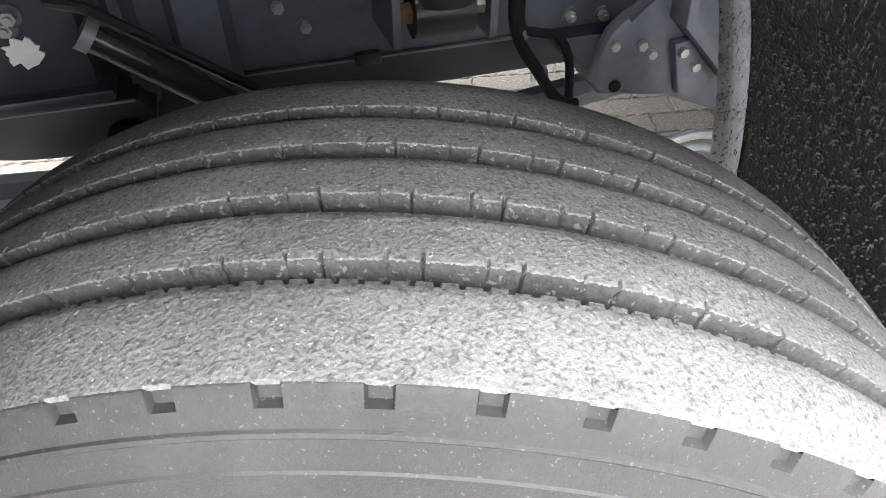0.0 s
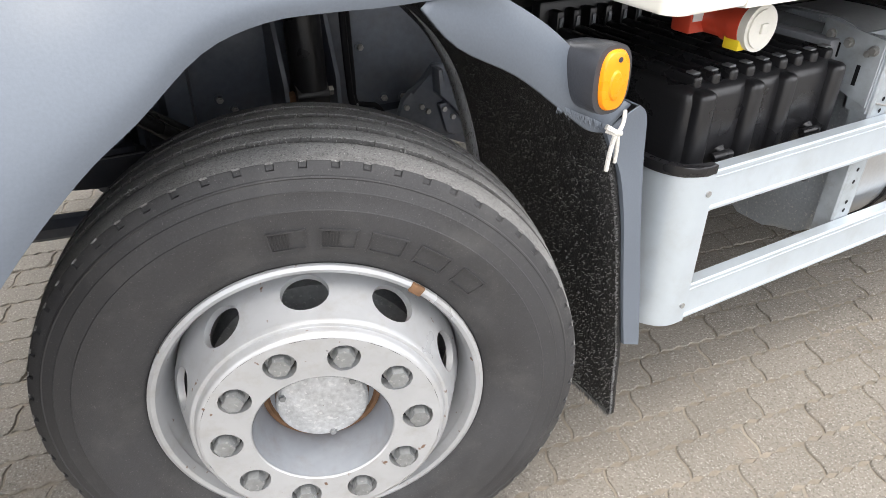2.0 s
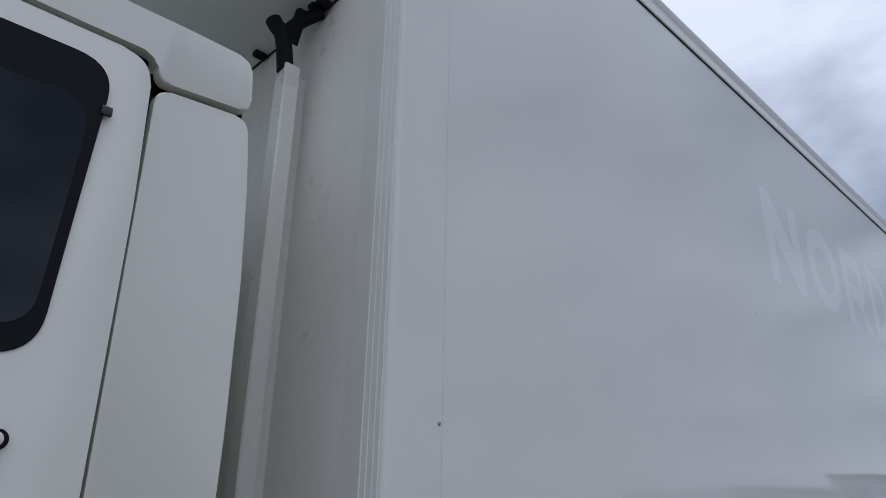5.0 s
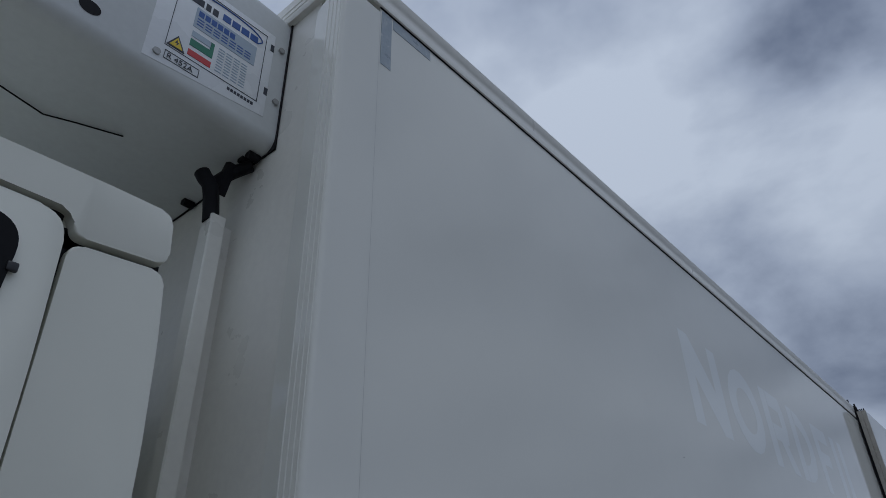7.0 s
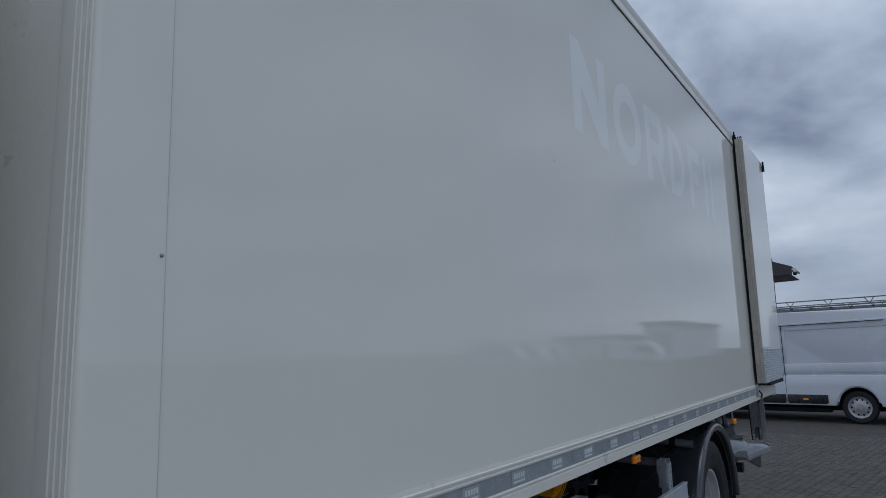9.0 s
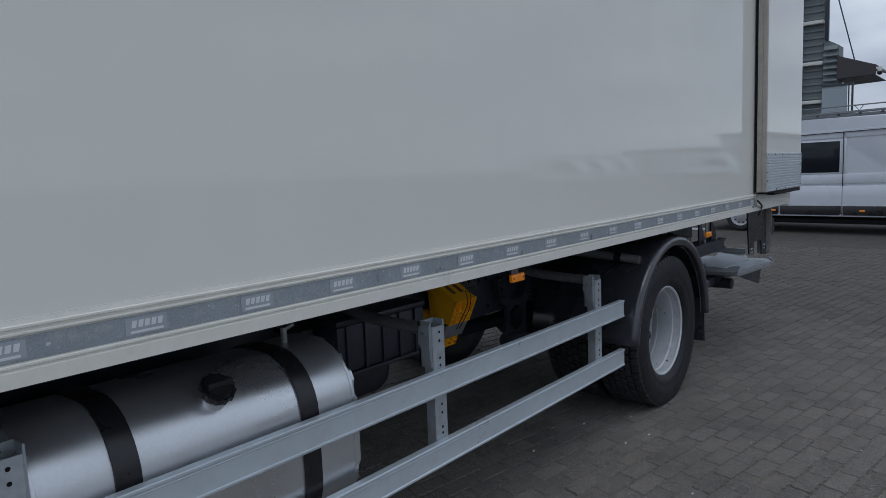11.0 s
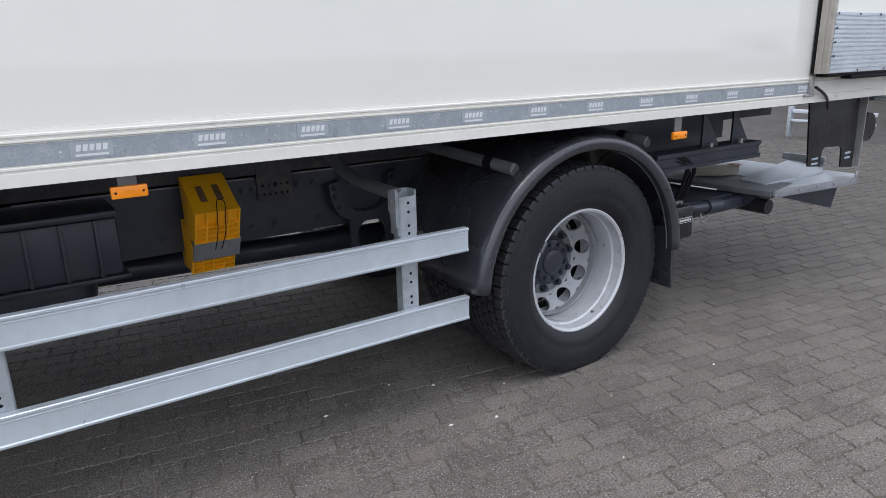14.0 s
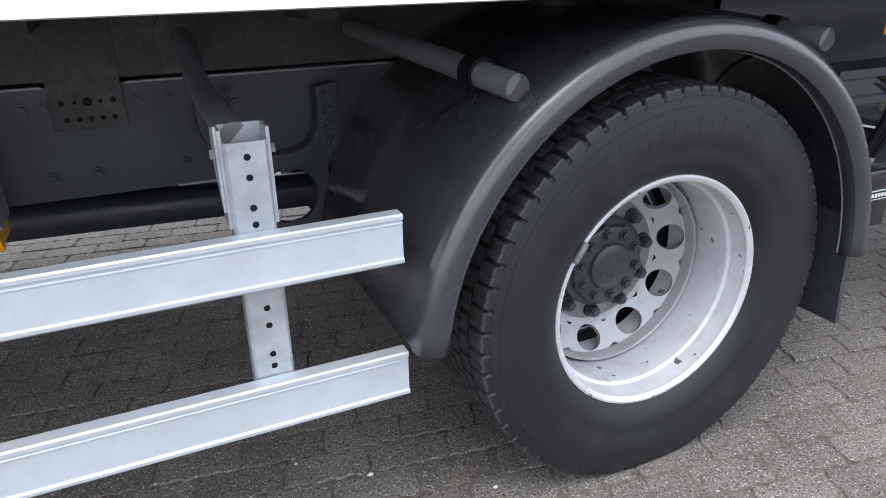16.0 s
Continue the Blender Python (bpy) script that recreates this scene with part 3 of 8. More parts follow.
    part("bolt", bm, M_STEEL, body, "steel bolt head")
    # cable duct on the front wall
    bm = bmesh.new()
    prism(bm, [(-0.299, 0.42), (-0.34, 0.42), (-0.344, 0.424), (-0.344, 0.474), (-0.34, 0.478), (-0.251, 0.478), (-0.251, 0.462), (-0.299, 0.462)], "z", 1.285, 2.845, bevel=0.002)
    part("cable_duct", bm, M_TRIM, body, "white vertical cable duct")
    # rear frame
    for y0, y1 in ((0.0, 0.08), (2.47, 2.55)):
        bm = bmesh.new()
        box(bm, BX1 - 0.055, BX1, y0, y1, 1.16, 3.7, 0.004)
        part("rear_post", bm, M_ALU, body)
    bm = bmesh.new()
    box(bm, BX1 - 0.06, BX1 + 0.01, 0.0, 2.55, 1.13, 1.29, 0.004)
    part("rear_sill", bm, M_TRIM, body)
    # closed far rear door
    bm = bmesh.new()
    box(bm, BX1 - 0.05, BX1 + 0.03, 1.28, 2.47, 1.3, 3.6, 0.006)
    part("rear_door", bm, M_PANEL, body)
    return body


BOX = box_body()


def tape():
    """Reflective contour tape with light maker's marks at a fixed pitch."""
    bm = bmesh.new()
    box(bm, SEAM + 0.004, 5.99, -0.0028, -0.0005, 1.209, 1.262)
    t = part("reflective_tape", bm, M_TAPE, BOX, "worn silver reflective tape with printed marks")
    P = 0.3116
    for k in range(20):
        x = k * P
        bm = bmesh.new()
        box(bm, x - 0.052, x + 0.052, -0.0045, -0.003, 1.215, 1.256)
        mk = part("tape_mark", bm, M_TAPEDARK, t)
        bm2 = bmesh.new()
        for i in range(5):
            u = x - 0.038 + i * 0.016
            vs = [bm2.verts.new(p) for p in ((u, -0.0052, 1.233), (u + 0.011, -0.0052, 1.233), (u + 0.015, -0.0052, 1.25), (u + 0.003, -0.0052, 1.25))]
            bm2.faces.new(vs)
        box(bm2, x - 0.04, x + 0.04, -0.0052, -0.0048, 1.2195, 1.2255)
        ob = new("mark_shape", to_mesh("mark_shape", bm2, M_TAPEMARK, False))
        ob.parent = t
    return t


TAPE = tape()


def corner_tape():
    """Two short strips of contour tape at the upper front corner."""
    for x0, x1, z0, z1 in ((-0.108, -0.062, 3.336, 3.58), (-0.056, 0.129, 3.534, 3.58)):
        bm = bmesh.new()
        box(bm, x0, x1, 0.0026, 0.0044, z0, z1)
        part("corner_tape", bm, M_TAPE, BOX, "short strip of silver reflective tape")
    # small rivet beside the panel joint, and a few stone chips in the gelcoat
    bm = bmesh.new()
    bmesh.ops.create_uvsphere(bm, u_segments=12, v_segments=6, radius=0.0042, matrix=Matrix.Translation((-0.126, 0.0, 1.85)))
    part("rivet", bm, M_STEEL, BOX, "small bright rivet")
    for x, z, r in ((-0.247, 1.7, 0.0025), (1.7, 2.451, 0.003)):
        bm = bmesh.new()
        tube(bm, [(x, 0.0036, z), (x, 0.0026, z)] if x > 0 else [(x, 0.012, z), (x, 0.006, z)], r, 7)
        part("chip", bm, M_SEAL, BOX)


corner_tape()


def front_sign():
    """Builder's plate on the front wall; names and addresses are plain bars."""
    X = -0.2535
    bm = bmesh.new()
    box(bm, X - 0.001, X, 0.155, 0.38, 1.27, 1.402)
    s = part("builder_plate", bm, M_STICKW, BOX, "white printed builder's plate on the front wall")
    def bar(y0, y1, z0, z1, m=M_INK):
        bm = bmesh.new()
        box(bm, X - 0.0018, X - 0.001, y0, y1, z0, z1)
        part("print_bar", bm, m, s)
    for e in ((0.155, 0.38, 1.27, 1.2715), (0.155, 0.38, 1.4005, 1.402), (0.155, 0.1565, 1.27, 1.402), (0.3785, 0.38, 1.27, 1.402), (0.155, 0.38, 1.28, 1.2808), (0.155, 0.38, 1.314, 1.3148),
              (0.325, 0.326, 1.28, 1.314), (0.267, 0.268, 1.28, 1.314), (0.212, 0.213, 1.28, 1.314), (0.155, 0.212, 1.297, 1.2976)):
        bar(*e)
    for i, (w, z) in enumerate(((0.085, 1.377), (0.068, 1.358), (0.05, 1.351))):
        bar(0.374 - w, 0.374, z, z + 0.004)
    for z in (1.305, 1.301, 1.288):
        bar(0.162, 0.206, z, z + 0.0022)
    for z in (1.3085, 1.2745):
        bar(0.218, 0.262, z, z + 0.002) if z > 1.3 else bar(0.175, 0.345, z, z + 0.0026)
    bar(0.31, 0.32, 1.294, 1.304, M_BLUE)
    bar(0.275, 0.306, 1.293, 1.305, M_BLUE)
    bar(0.288, 0.293, 1.293, 1.305, M_REDP)
    for body, y, z, size in (("K\u00fchl- und", 0.262, 1.374, 0.0155), ("Nutzfahrzeuge", 0.262, 1.357, 0.0155), ("Code XL", 0.377, 1.302, 0.0125), ("EN 12642", 0.377, 1.287, 0.0125), ("FRC", 0.256, 1.289, 0.014), ("ATP", 0.374, 1.2725, 0.009)):
        text_mesh("print_text", body, size, M_INK, s, pose(X - 0.0019, y, z, 90, 0, -90))
    return s


front_sign()


def ghost_marks():
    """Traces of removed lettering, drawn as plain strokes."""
    def stroke(pts):
        bm = bmesh.new()
        prism(bm, pts, "y", 0.0037, 0.0044)
        part("ghost_mark", bm, M_GHOST, BOX)
    z0, z1, w = 2.66, 3.13, 0.105
    def ring(x0, x1, open_left=False):
        """A rounded band; with open_left only its bulging half, beside a stem."""
        cx, cz, rx, rz = (x0 + x1) / 2, (z0 + z1) / 2, (x1 - x0) / 2, (z1 - z0) / 2
        if open_left:
            cx, rx = x0, x1 - x0
        a0, a1 = (-90, 90) if open_left else (0, 360)
        n = 9 if open_left else 18
        for k in range(n):
            q0, q1 = radians(a0 + (a1 - a0) * k / n), radians(a0 + (a1 - a0) * (k + 1) / n)
            stroke([(cx + rx * math.cos(q0), cz + rz * math.sin(q0)), (cx + rx * math.cos(q1), cz + rz * math.sin(q1)),
                    (cx + (rx - w) * math.cos(q1), cz + (rz - w) * math.sin(q1)), (cx + (rx - w) * math.cos(q0), cz + (rz - w) * math.sin(q0))])
    def stem(x):
        stroke([(x, z0), (x + w, z0), (x + w, z1), (x, z1)])
    x = 1.95
    stroke([(x, z0), (x + w, z0), (x + w, z0 + 0.25), (x + 0.34, z0), (x + 0.45, z0), (x + 0.45, z1), (x + 0.345, z1), (x + 0.345, z1 - 0.25), (x + w, z1), (x, z1)])
    ring(2.5, 2.98)
    stem(3.07)
    stroke([(3.18, z1 - 0.1), (3.46, z1 - 0.1), (3.42, z1), (3.18, z1)])
    stroke([(3.18, z0 + 0.17), (3.42, z0 + 0.17), (3.46, z0 + 0.27), (3.18, z0 + 0.27)])
    stroke([(3.36, z0 + 0.27), (3.46, z0 + 0.27), (3.46, z1 - 0.1), (3.36, z1 - 0.1)])
    stroke([(3.38, z0), (3.5, z0), (3.38, z0 + 0.17), (3.27, z0 + 0.17)])
    stem(3.58)
    ring(3.69, 3.98, open_left=True)
    stem(4.1)
    stroke([(4.205, z1 - 0.1), (4.45, z1 - 0.1), (4.45, z1), (4.205, z1)])
    stroke([(4.205, z0 + 0.2), (4.4, z0 + 0.2), (4.4, z0 + 0.29), (4.205, z0 + 0.29)])
    stem(4.57)
    stem(4.78)


ghost_marks()


# ---- tyres and wheels ----
def tyre_mesh(rows, pitch, steps, seg_fn):
    """rows: (w, r, zone). seg_fn(zone, f, k) gives an inset for the fraction f of a pitch. Returns a bmesh."""
    bm = bmesh.new()
    N = pitch * steps
    rings = []
    for j, (w, r, zone) in enumerate(rows):
        ring = []
        for i in range(N):
            k, f = i // steps, (i % steps) / steps
            dw, dr = seg_fn(zone, f, k)
            a = math.tau * i / N
            ring.append(bm.verts.new(((r - dr) * math.cos(a), -(w - dw), (r - dr) * math.sin(a))))
        rings.append(ring)
    for j in range(len(rows) - 1):
        a, b = rings[j], rings[j + 1]
        mi = 1 if rows[j][2].startswith("t") and rows[j + 1][2].startswith("t") else 0
        if rows[j][2].startswith("td"):
            mi = 2
        for i in range(N):
            f = bm.faces.new((a[i], a[(i + 1) % N], b[(i + 1) % N], b[i]))
            f.material_index = mi
    return bm


def front_tyre_rows():
    # w is measured outwards from the wheel's middle plane
    rows = [(-0.12, 0.29, "s"), (-0.15, 0.36, "s"), (-0.158, 0.41, "s"), (-0.146, 0.452, "s"), (-0.13, 0.474, "s")]
    c0 = 0.0027
    crown = lambda w: 0.4925 - 0.78 * (w - c0) ** 2 - 1.4 * (w - c0) ** 4
    edges = [c0 + e for e in (-0.128, -0.0773, -0.0633, -0.0302, -0.0166, 0.0166, 0.0302, 0.0633, 0.0773, 0.128)]
    groove = 0.015
    for n in range(5):
        a, b = edges[2 * n], edges[2 * n + 1]
        if n:
            lip = "tt" if n == 4 else "tn%d" % n
            rows += [(a, crown(a) - 0.0012, lip), (a + 0.0035, crown(a + 0.0035), lip), (a + 0.0045, crown(a + 0.0045), "t")]
        else:
            rows += [(a, crown(a) - 0.002, "t")]
        for k in (0.3, 0.6):
            w = a + (b - a) * k
            rows.append((w, crown(w), "t"))
        if n < 4:
            rows += [(b - 0.006, crown(b - 0.006), "t"), (b - 0.005, crown(b - 0.005), "tc%d" % n), (b - 0.0006, crown(b) - 0.0002, "tc%d" % n), (b, crown(b) - 0.0009, "td%d" % n), (b + 0.0008, crown(b) - 0.006, "td%d" % n),
                     (b + 0.0015, crown(b) - groove, "g")]
            near = edges[2 * n + 2]
            if n == 3:
                # small stone-ejector blocks along the outer groove
                rows += [(near - 0.0078, crown(b) - groove, "g"), (near - 0.0074, crown(b) - 0.0085, "tb"), (near - 0.007, crown(b) - 0.0068, "tb"), (near - 0.0028, crown(b) - 0.0068, "tb"), (near - 0.0022, crown(b) - 0.0085, "tb")]
            rows += [(near - 0.0015, crown(b) - groove, "g")]
        else:
            rows += [(b - 0.006, crown(b - 0.006), "t"), (b - 0.0022, crown(b - 0.0022), "t"), (b - 0.001, crown(b), "tp")]
    # shoulder with shallow pockets
    rows += [(0.1307, 0.4788, "n"), (0.1325, 0.4755, "n"), (0.1345, 0.471, "n"), (0.1356, 0.469, "s"), (0.1366, 0.4662, "s"), (0.1395, 0.4592, "s"), (0.1413, 0.4586, "s"), (0.1425, 0.4565, "s"), (0.1417, 0.4545, "s"),
             (0.147, 0.438, "s"), (0.1485, 0.437, "s"), (0.149, 0.428, "s"), (0.153, 0.41, "s"), (0.1545, 0.409, "s"), (0.154, 0.385, "s"), (0.151, 0.36, "s"), (0.144, 0.338, "s"), (0.1445, 0.333, "s"), (0.138, 0.318, "s"),
             (0.131, 0.306, "s"), (0.124, 0.298, "s"), (0.11, 0.29, "s")]
    return rows


WEAR = random.Random(21)
STEPS = 36
TEETH = [WEAR.uniform(0.0, 0.0032) if WEAR.random() < 0.4 else 0.0 for _ in range(63 * STEPS)]
RAGGED = [WEAR.uniform(-0.0004, 0.0006) for _ in range(63 * STEPS)]


def front_seg(zone, f, k):
    j = int(round(f * STEPS)) % STEPS
    i = k * STEPS + j
    if zone == "n":
        return (0.0042, 0.0018) if 0.34 < f < 0.61 else (0.0, 0.0)
    if zone == "tb":
        return (0.0, 0.0065) if j % 9 < 2 else (0.0, TEETH[(i // 9) * 7 % len(TEETH)] * 0.6)
    if zone == "tp":
        return (0.0005, 0.0025) if 0.34 < f < 0.61 else (0.0, RAGGED[i] * 0.4)
    if zone == "tt":
        return (0.0, abs(RAGGED[i]) * 1.2)
    if zone.startswith("tn"):
        return (0.0, abs(RAGGED[i]) * 1.4)
    if zone[:2] in ("tc", "td"):
        start = {"0": 3, "1": 21, "2": 12, "3": 6}[zone[2]]
        if j == start:
            return (0.0015, 0.006)
        if j == (start + 13) % STEPS:
            return (0.0006, 0.0025)
        return (0.0, RAGGED[i] * (0.6 if zone[1] == "c" else 1.6))
    if zone == "t":
        return (0.0, RAGGED[i] * 0.25)
    return (0.0, 0.0)


def rear_tyre_rows():
    rows = [(-0.12, 0.29, "s"), (-0.15, 0.36, "s"), (-0.158, 0.41, "s"), (-0.15, 0.46, "s"), (-0.135, 0.486, "s")]
    R = 0.497
    crown = lambda w: R - 0.3 * w * w
    spans = [(-0.137, -0.09, "ta"), (-0.082, -0.045, "tb"), (-0.038, 0.0, "ta"), (0.006, 0.042, "tb"), (0.048, 0.084, "ta"), (0.092, 0.139, "tb")]
    for n, (a, b, z) in enumerate(spans):
        rows += [(a, crown(a) - 0.001, z), (a + 0.004, crown(a), z), (b - 0.004, crown(b), z), (b, crown(b) - 0.001, z)]
        if n < len(spans) - 1:
            rows += [(b + 0.001, crown(b) - 0.014, "g"), (spans[n + 1][0] - 0.001, crown(b) - 0.014, "g")]
    rows += [(0.1415, 0.485, "tb"), (0.144, 0.4785, "lb"), (0.1465, 0.471, "s"), (0.1478, 0.47, "s"), (0.1485, 0.4665, "s"), (0.1515, 0.453, "s"), (0.1528, 0.4525, "s"), (0.1535, 0.442, "s"), (0.157, 0.42, "s"), (0.1575, 0.396, "s"), (0.155, 0.372, "s"), (0.149, 0.35, "s"),
             (0.1495, 0.346, "s"), (0.143, 0.326, "s"), (0.135, 0.311, "s"), (0.127, 0.3, "s"), (0.112, 0.29, "s")]
    return rows


def rear_seg(zone, f, k):
    n = int(round(f * 12))
    if zone == "ta":
        return (0.0, 0.013) if n in (0, 1) else (0.0, 0.003) if n == 6 else (0.0, 0.0)
    if zone == "tb":
        return (0.0, 0.013) if n in (5, 6) else (0.0, 0.003) if n == 0 else (0.0, 0.0)
    if zone == "lb":
        return (0.004, 0.006) if n in (5, 6) else (0.0, 0.0)
    return (0.0, 0.0)


def holed_ring(bm, w_in, r_in, w_out, r_out, holes, hr, seg_h=10, phase=0.0, depth=0.012, stretch=1.0, mi=0):
    """A conical ring from (w_in, r_in) to (w_out, r_out) with round openings that go through it."""
    def P(t, a, d=0.0):
        r = r_in + (r_out - r_in) * t
        w = w_in + (w_out - w_in) * t
        nr, nw = -(w_out - w_in), (r_out - r_in)
        L = math.hypot(nr, nw)
        r, w = r - d * nr / L, w - d * nw / L
        return (r * math.cos(a), -w, r * math.sin(a))
    length = math.hypot(w_out - w_in, r_out - r_in)
    half = math.pi / holes
    r_mid = (r_in + r_out) / 2
    for h in range(holes):
        a0 = phase + h * math.tau / holes
        n = seg_h * 2
        outer, inner, back = [], [], []
        for i in range(n):
            th = math.tau * i / n
            c, s = math.cos(th), math.sin(th)
            k = 1 / max(abs(c), abs(s))
            outer.append((0.5 + 0.5 * c * k, a0 + half * s * k))
            inner.append((0.5 + c * hr / length, a0 + stretch * s * hr / r_mid))
        vo = [bm.verts.new(P(t, a)) for t, a in outer]
        vi = [bm.verts.new(P(t, a)) for t, a in inner]
        vb = [bm.verts.new(P(t, a, depth)) for t, a in inner]
        for i in range(n):
            j = (i + 1) % n
            bm.faces.new((vo[i], vo[j], vi[j], vi[i])).material_index = mi
            bm.faces.new((vi[i], vi[j], vb[j], vb[i])).material_index = mi
    bmesh.ops.remove_doubles(bm, verts=bm.verts, dist=0.0004)


def hexnut(bm, w0, w1, r, cx, cz, flange=0.0):
    seg = 6
    for (a, b, rr, n) in ((w0, w0 + 0.006, flange, 16), (w0 + 0.006, w1, r, 6)):
        if rr <= 0:
            continue
        lo = [bm.verts.new((cx + rr * math.cos(k * math.tau / n), -a, cz + rr * math.sin(k * math.tau / n))) for k in range(n)]
        hi = [bm.verts.new((cx + rr * 0.96 * math.cos(k * math.tau / n), -b, cz + rr * 0.96 * math.sin(k * math.tau / n))) for k in range(n)]
        bm.faces.new(hi)
        for k in range(n):
            bm.faces.new((lo[k], lo[(k + 1) % n], hi[(k + 1) % n], hi[k]))


def front_wheel(at):
    wh = new("front_wheel")
    wh.parent = TRUCK
    wh.matrix_basis = at
    tagged(wh, "steered front wheel with worn tyre and silver steel rim")
    bm = tyre_mesh(front_tyre_rows(), 63, STEPS, front_seg)
    for v in bm.verts:
        if v.co.z < -0.42:
            v.co.z -= 0.013 * min(1.0, (-0.42 - v.co.z) / 0.05)
    part("tyre", bm, [M_TYRE, M_TREAD, M_GROOVE], wh, "worn rubber tyre with ribbed dusty tread")
    # rim barrel and flange
    bm = bmesh.new()
    lathe(bm, [(-0.11, 0.262), (0.02, 0.26), (0.06, 0.268), (0.09, 0.274), (0.108, 0.279), (0.116, 0.286), (0.12, 0.294), (0.127, 0.2995), (0.133, 0.2985), (0.136, 0.292), (0.133, 0.285), (0.116, 0.277)], 96)
    part("rim", bm, M_RIM, wh, "silver painted steel rim with rust spots")
    # dished disc with oval hand holes, raised nut ring
    bm = bmesh.new()
    holed_ring(bm, 0.176, 0.226, 0.075, 0.262, 10, 0.035, 12, phase=PH + radians(18), stretch=1.15)
    lathe(bm, [(0.08, 0.2598), (0.075, 0.2616), (0.04, 0.264)], 80)
    lathe(bm, [(0.1735, 0.2268), (0.1757, 0.2262), (0.182, 0.2225), (0.1835, 0.219), (0.183, 0.216), (0.188, 0.2145), (0.196, 0.2125), (0.2, 0.209), (0.201, 0.205)], 80)
    part("wheel_disc", bm, M_RIM, wh, "dished silver wheel disc with oval openings")
    bm = bmesh.new()
    holed_ring(bm, 0.199, 0.124, 0.201, 0.205, 10, 0.0275, 8, phase=PH, depth=0.022)
    lathe(bm, [(0.199, 0.124), (0.1965, 0.1215), (0.19, 0.1208)], 64)
    part("nut_ring", bm, M_RIM, wh, "flat silver ring with sunken nut holes")
    for h in range(10):
        a = PH + h * math.tau / 10
        bm = bmesh.new()
        cx, cz = 0.1675 * math.cos(a), 0.1675 * math.sin(a)
        hexnut(bm, 0.18, 0.2085, 0.0185, cx, cz, 0.025)
        disc(bm, 0.2088, 0.0125, 16, 0, cx, cz)
        part("wheel_nut", bm, M_NUT, wh)
    # black backing that paints the shade inside the nut holes
    bm = bmesh.new()
    lathe(bm, [(0.177, 0.13), (0.177, 0.205)], 48)
    part("nut_recess", bm, M_SEAL, wh)
    bm = bmesh.new()
    lathe(bm, [(0.196, 0.1205), (0.16, 0.117), (0.12, 0.111), (0.1, 0.1085), (0.0985, 0.083)], 64)
    part("hub_barrel", bm, M_HUB, wh, "blue-grey painted hub barrel")
    bm = bmesh.new()
    lathe(bm, [(0.1, 0.1095), (0.104, 0.108), (0.105, 0.1), (0.1, 0.096)], 48)
    part("rust_ring", bm, M_RUST, wh, "rusty hub edge")
    bm = bmesh.new()
    lathe(bm, [(0.0985, 0.0855), (0.115, 0.085), (0.119, 0.084)], 48)
    part("cap_gasket", bm, M_RUST, wh)
    bm = bmesh.new()
    lathe(bm, [(0.119, 0.084), (0.128, 0.083), (0.132, 0.079), (0.134, 0.066), (0.136, 0.05), (0.138, 0.03), (0.1385, 0.001)], 48)
    cap = part("hub_cap", bm, M_CAST, wh, "speckled cast metal hub cap")
    for k in range(3):
        a = radians(40 + 120 * k)
        bm = bmesh.new()
        hexnut(bm, 0.127, 0.1385, 0.0062, 0.0735 * math.cos(a), 0.0735 * math.sin(a), 0.008)
        part("cap_bolt", bm, M_NUT, cap)
    # brake drum seen through the openings
    bm = bmesh.new()
    lathe(bm, [(-0.02, 0.259), (0.0, 0.21), (0.05, 0.205), (0.055, 0.12)], 48)
    part("brake_drum", bm, M_NUT, wh, "bare grey brake drum")
    # balance clip
    bm = bmesh.new()
    a = radians(53)
    box(bm, 0.283, 0.301, -0.1395, -0.13, -0.012, 0.012, 0.002)
    bmesh.ops.rotate(bm, verts=bm.verts, cent=(0, 0, 0), matrix=Matrix.Rotation(-a, 3, "Y"))
    part("balance_weight", bm, M_RUST, wh, "rusty balance clip")
    # raised maker's name as plain outlined blocks
    def side_w(r):
        return float(np.interp(r, [0.318, 0.338, 0.36, 0.385, 0.409, 0.428], [0.138, 0.144, 0.151, 0.154, 0.1545, 0.149]))
    for n in range(5):
        mid = radians(93.5 - n * 12.4)
        half = radians(4.6 if n != 4 else 4.0)
        def bar(bm, r0, r1, a0, a1, h=0.0034):
            v = []
            for (rr, aa) in ((r0, a0), (r0, a1), (r1, a1), (r1, a0)):
                v.append(bm.verts.new((rr * math.cos(aa), -side_w(rr) - h, rr * math.sin(aa))))
            w = []
            for (rr, aa) in ((r0, a0), (r0, a1), (r1, a1), (r1, a0)):
                w.append(bm.verts.new((rr * math.cos(aa), -side_w(rr) + 0.002, rr * math.sin(aa))))
            bm.faces.new(v)
            for k in range(4):
                bm.faces.new((v[k], v[(k + 1) % 4], w[(k + 1) % 4], w[k]))
        t = 0.0028
        ta = t / 0.36
        lines = [(0.34, 0.378, mid - half, mid - half + ta), (0.34, 0.378, mid + half - ta, mid + half),
                 (0.3752, 0.378, mid - half + ta, mid + half - ta), (0.34, 0.3428, mid - half + ta, mid + half - ta)]
        if n < 2:
            lines += [(0.345, 0.373, mid + half - ta * 2.6 - k * radians(0.75), mid + half - ta * 2.2 - k * radians(0.75)) for k in range(6)]
        for e in lines:
            bm = bmesh.new()
            bar(bm, *e)
            part("raised_mark", bm, M_TYRE, wh)
    return wh


FW_X, FW_Y, FW_Z, STEER = -0.776, 0.282, 0.505, -18.8
PH = radians(1.9)
FRONT_WHEEL = front_wheel(pose(FW_X, FW_Y, FW_Z, 0, 0, STEER))


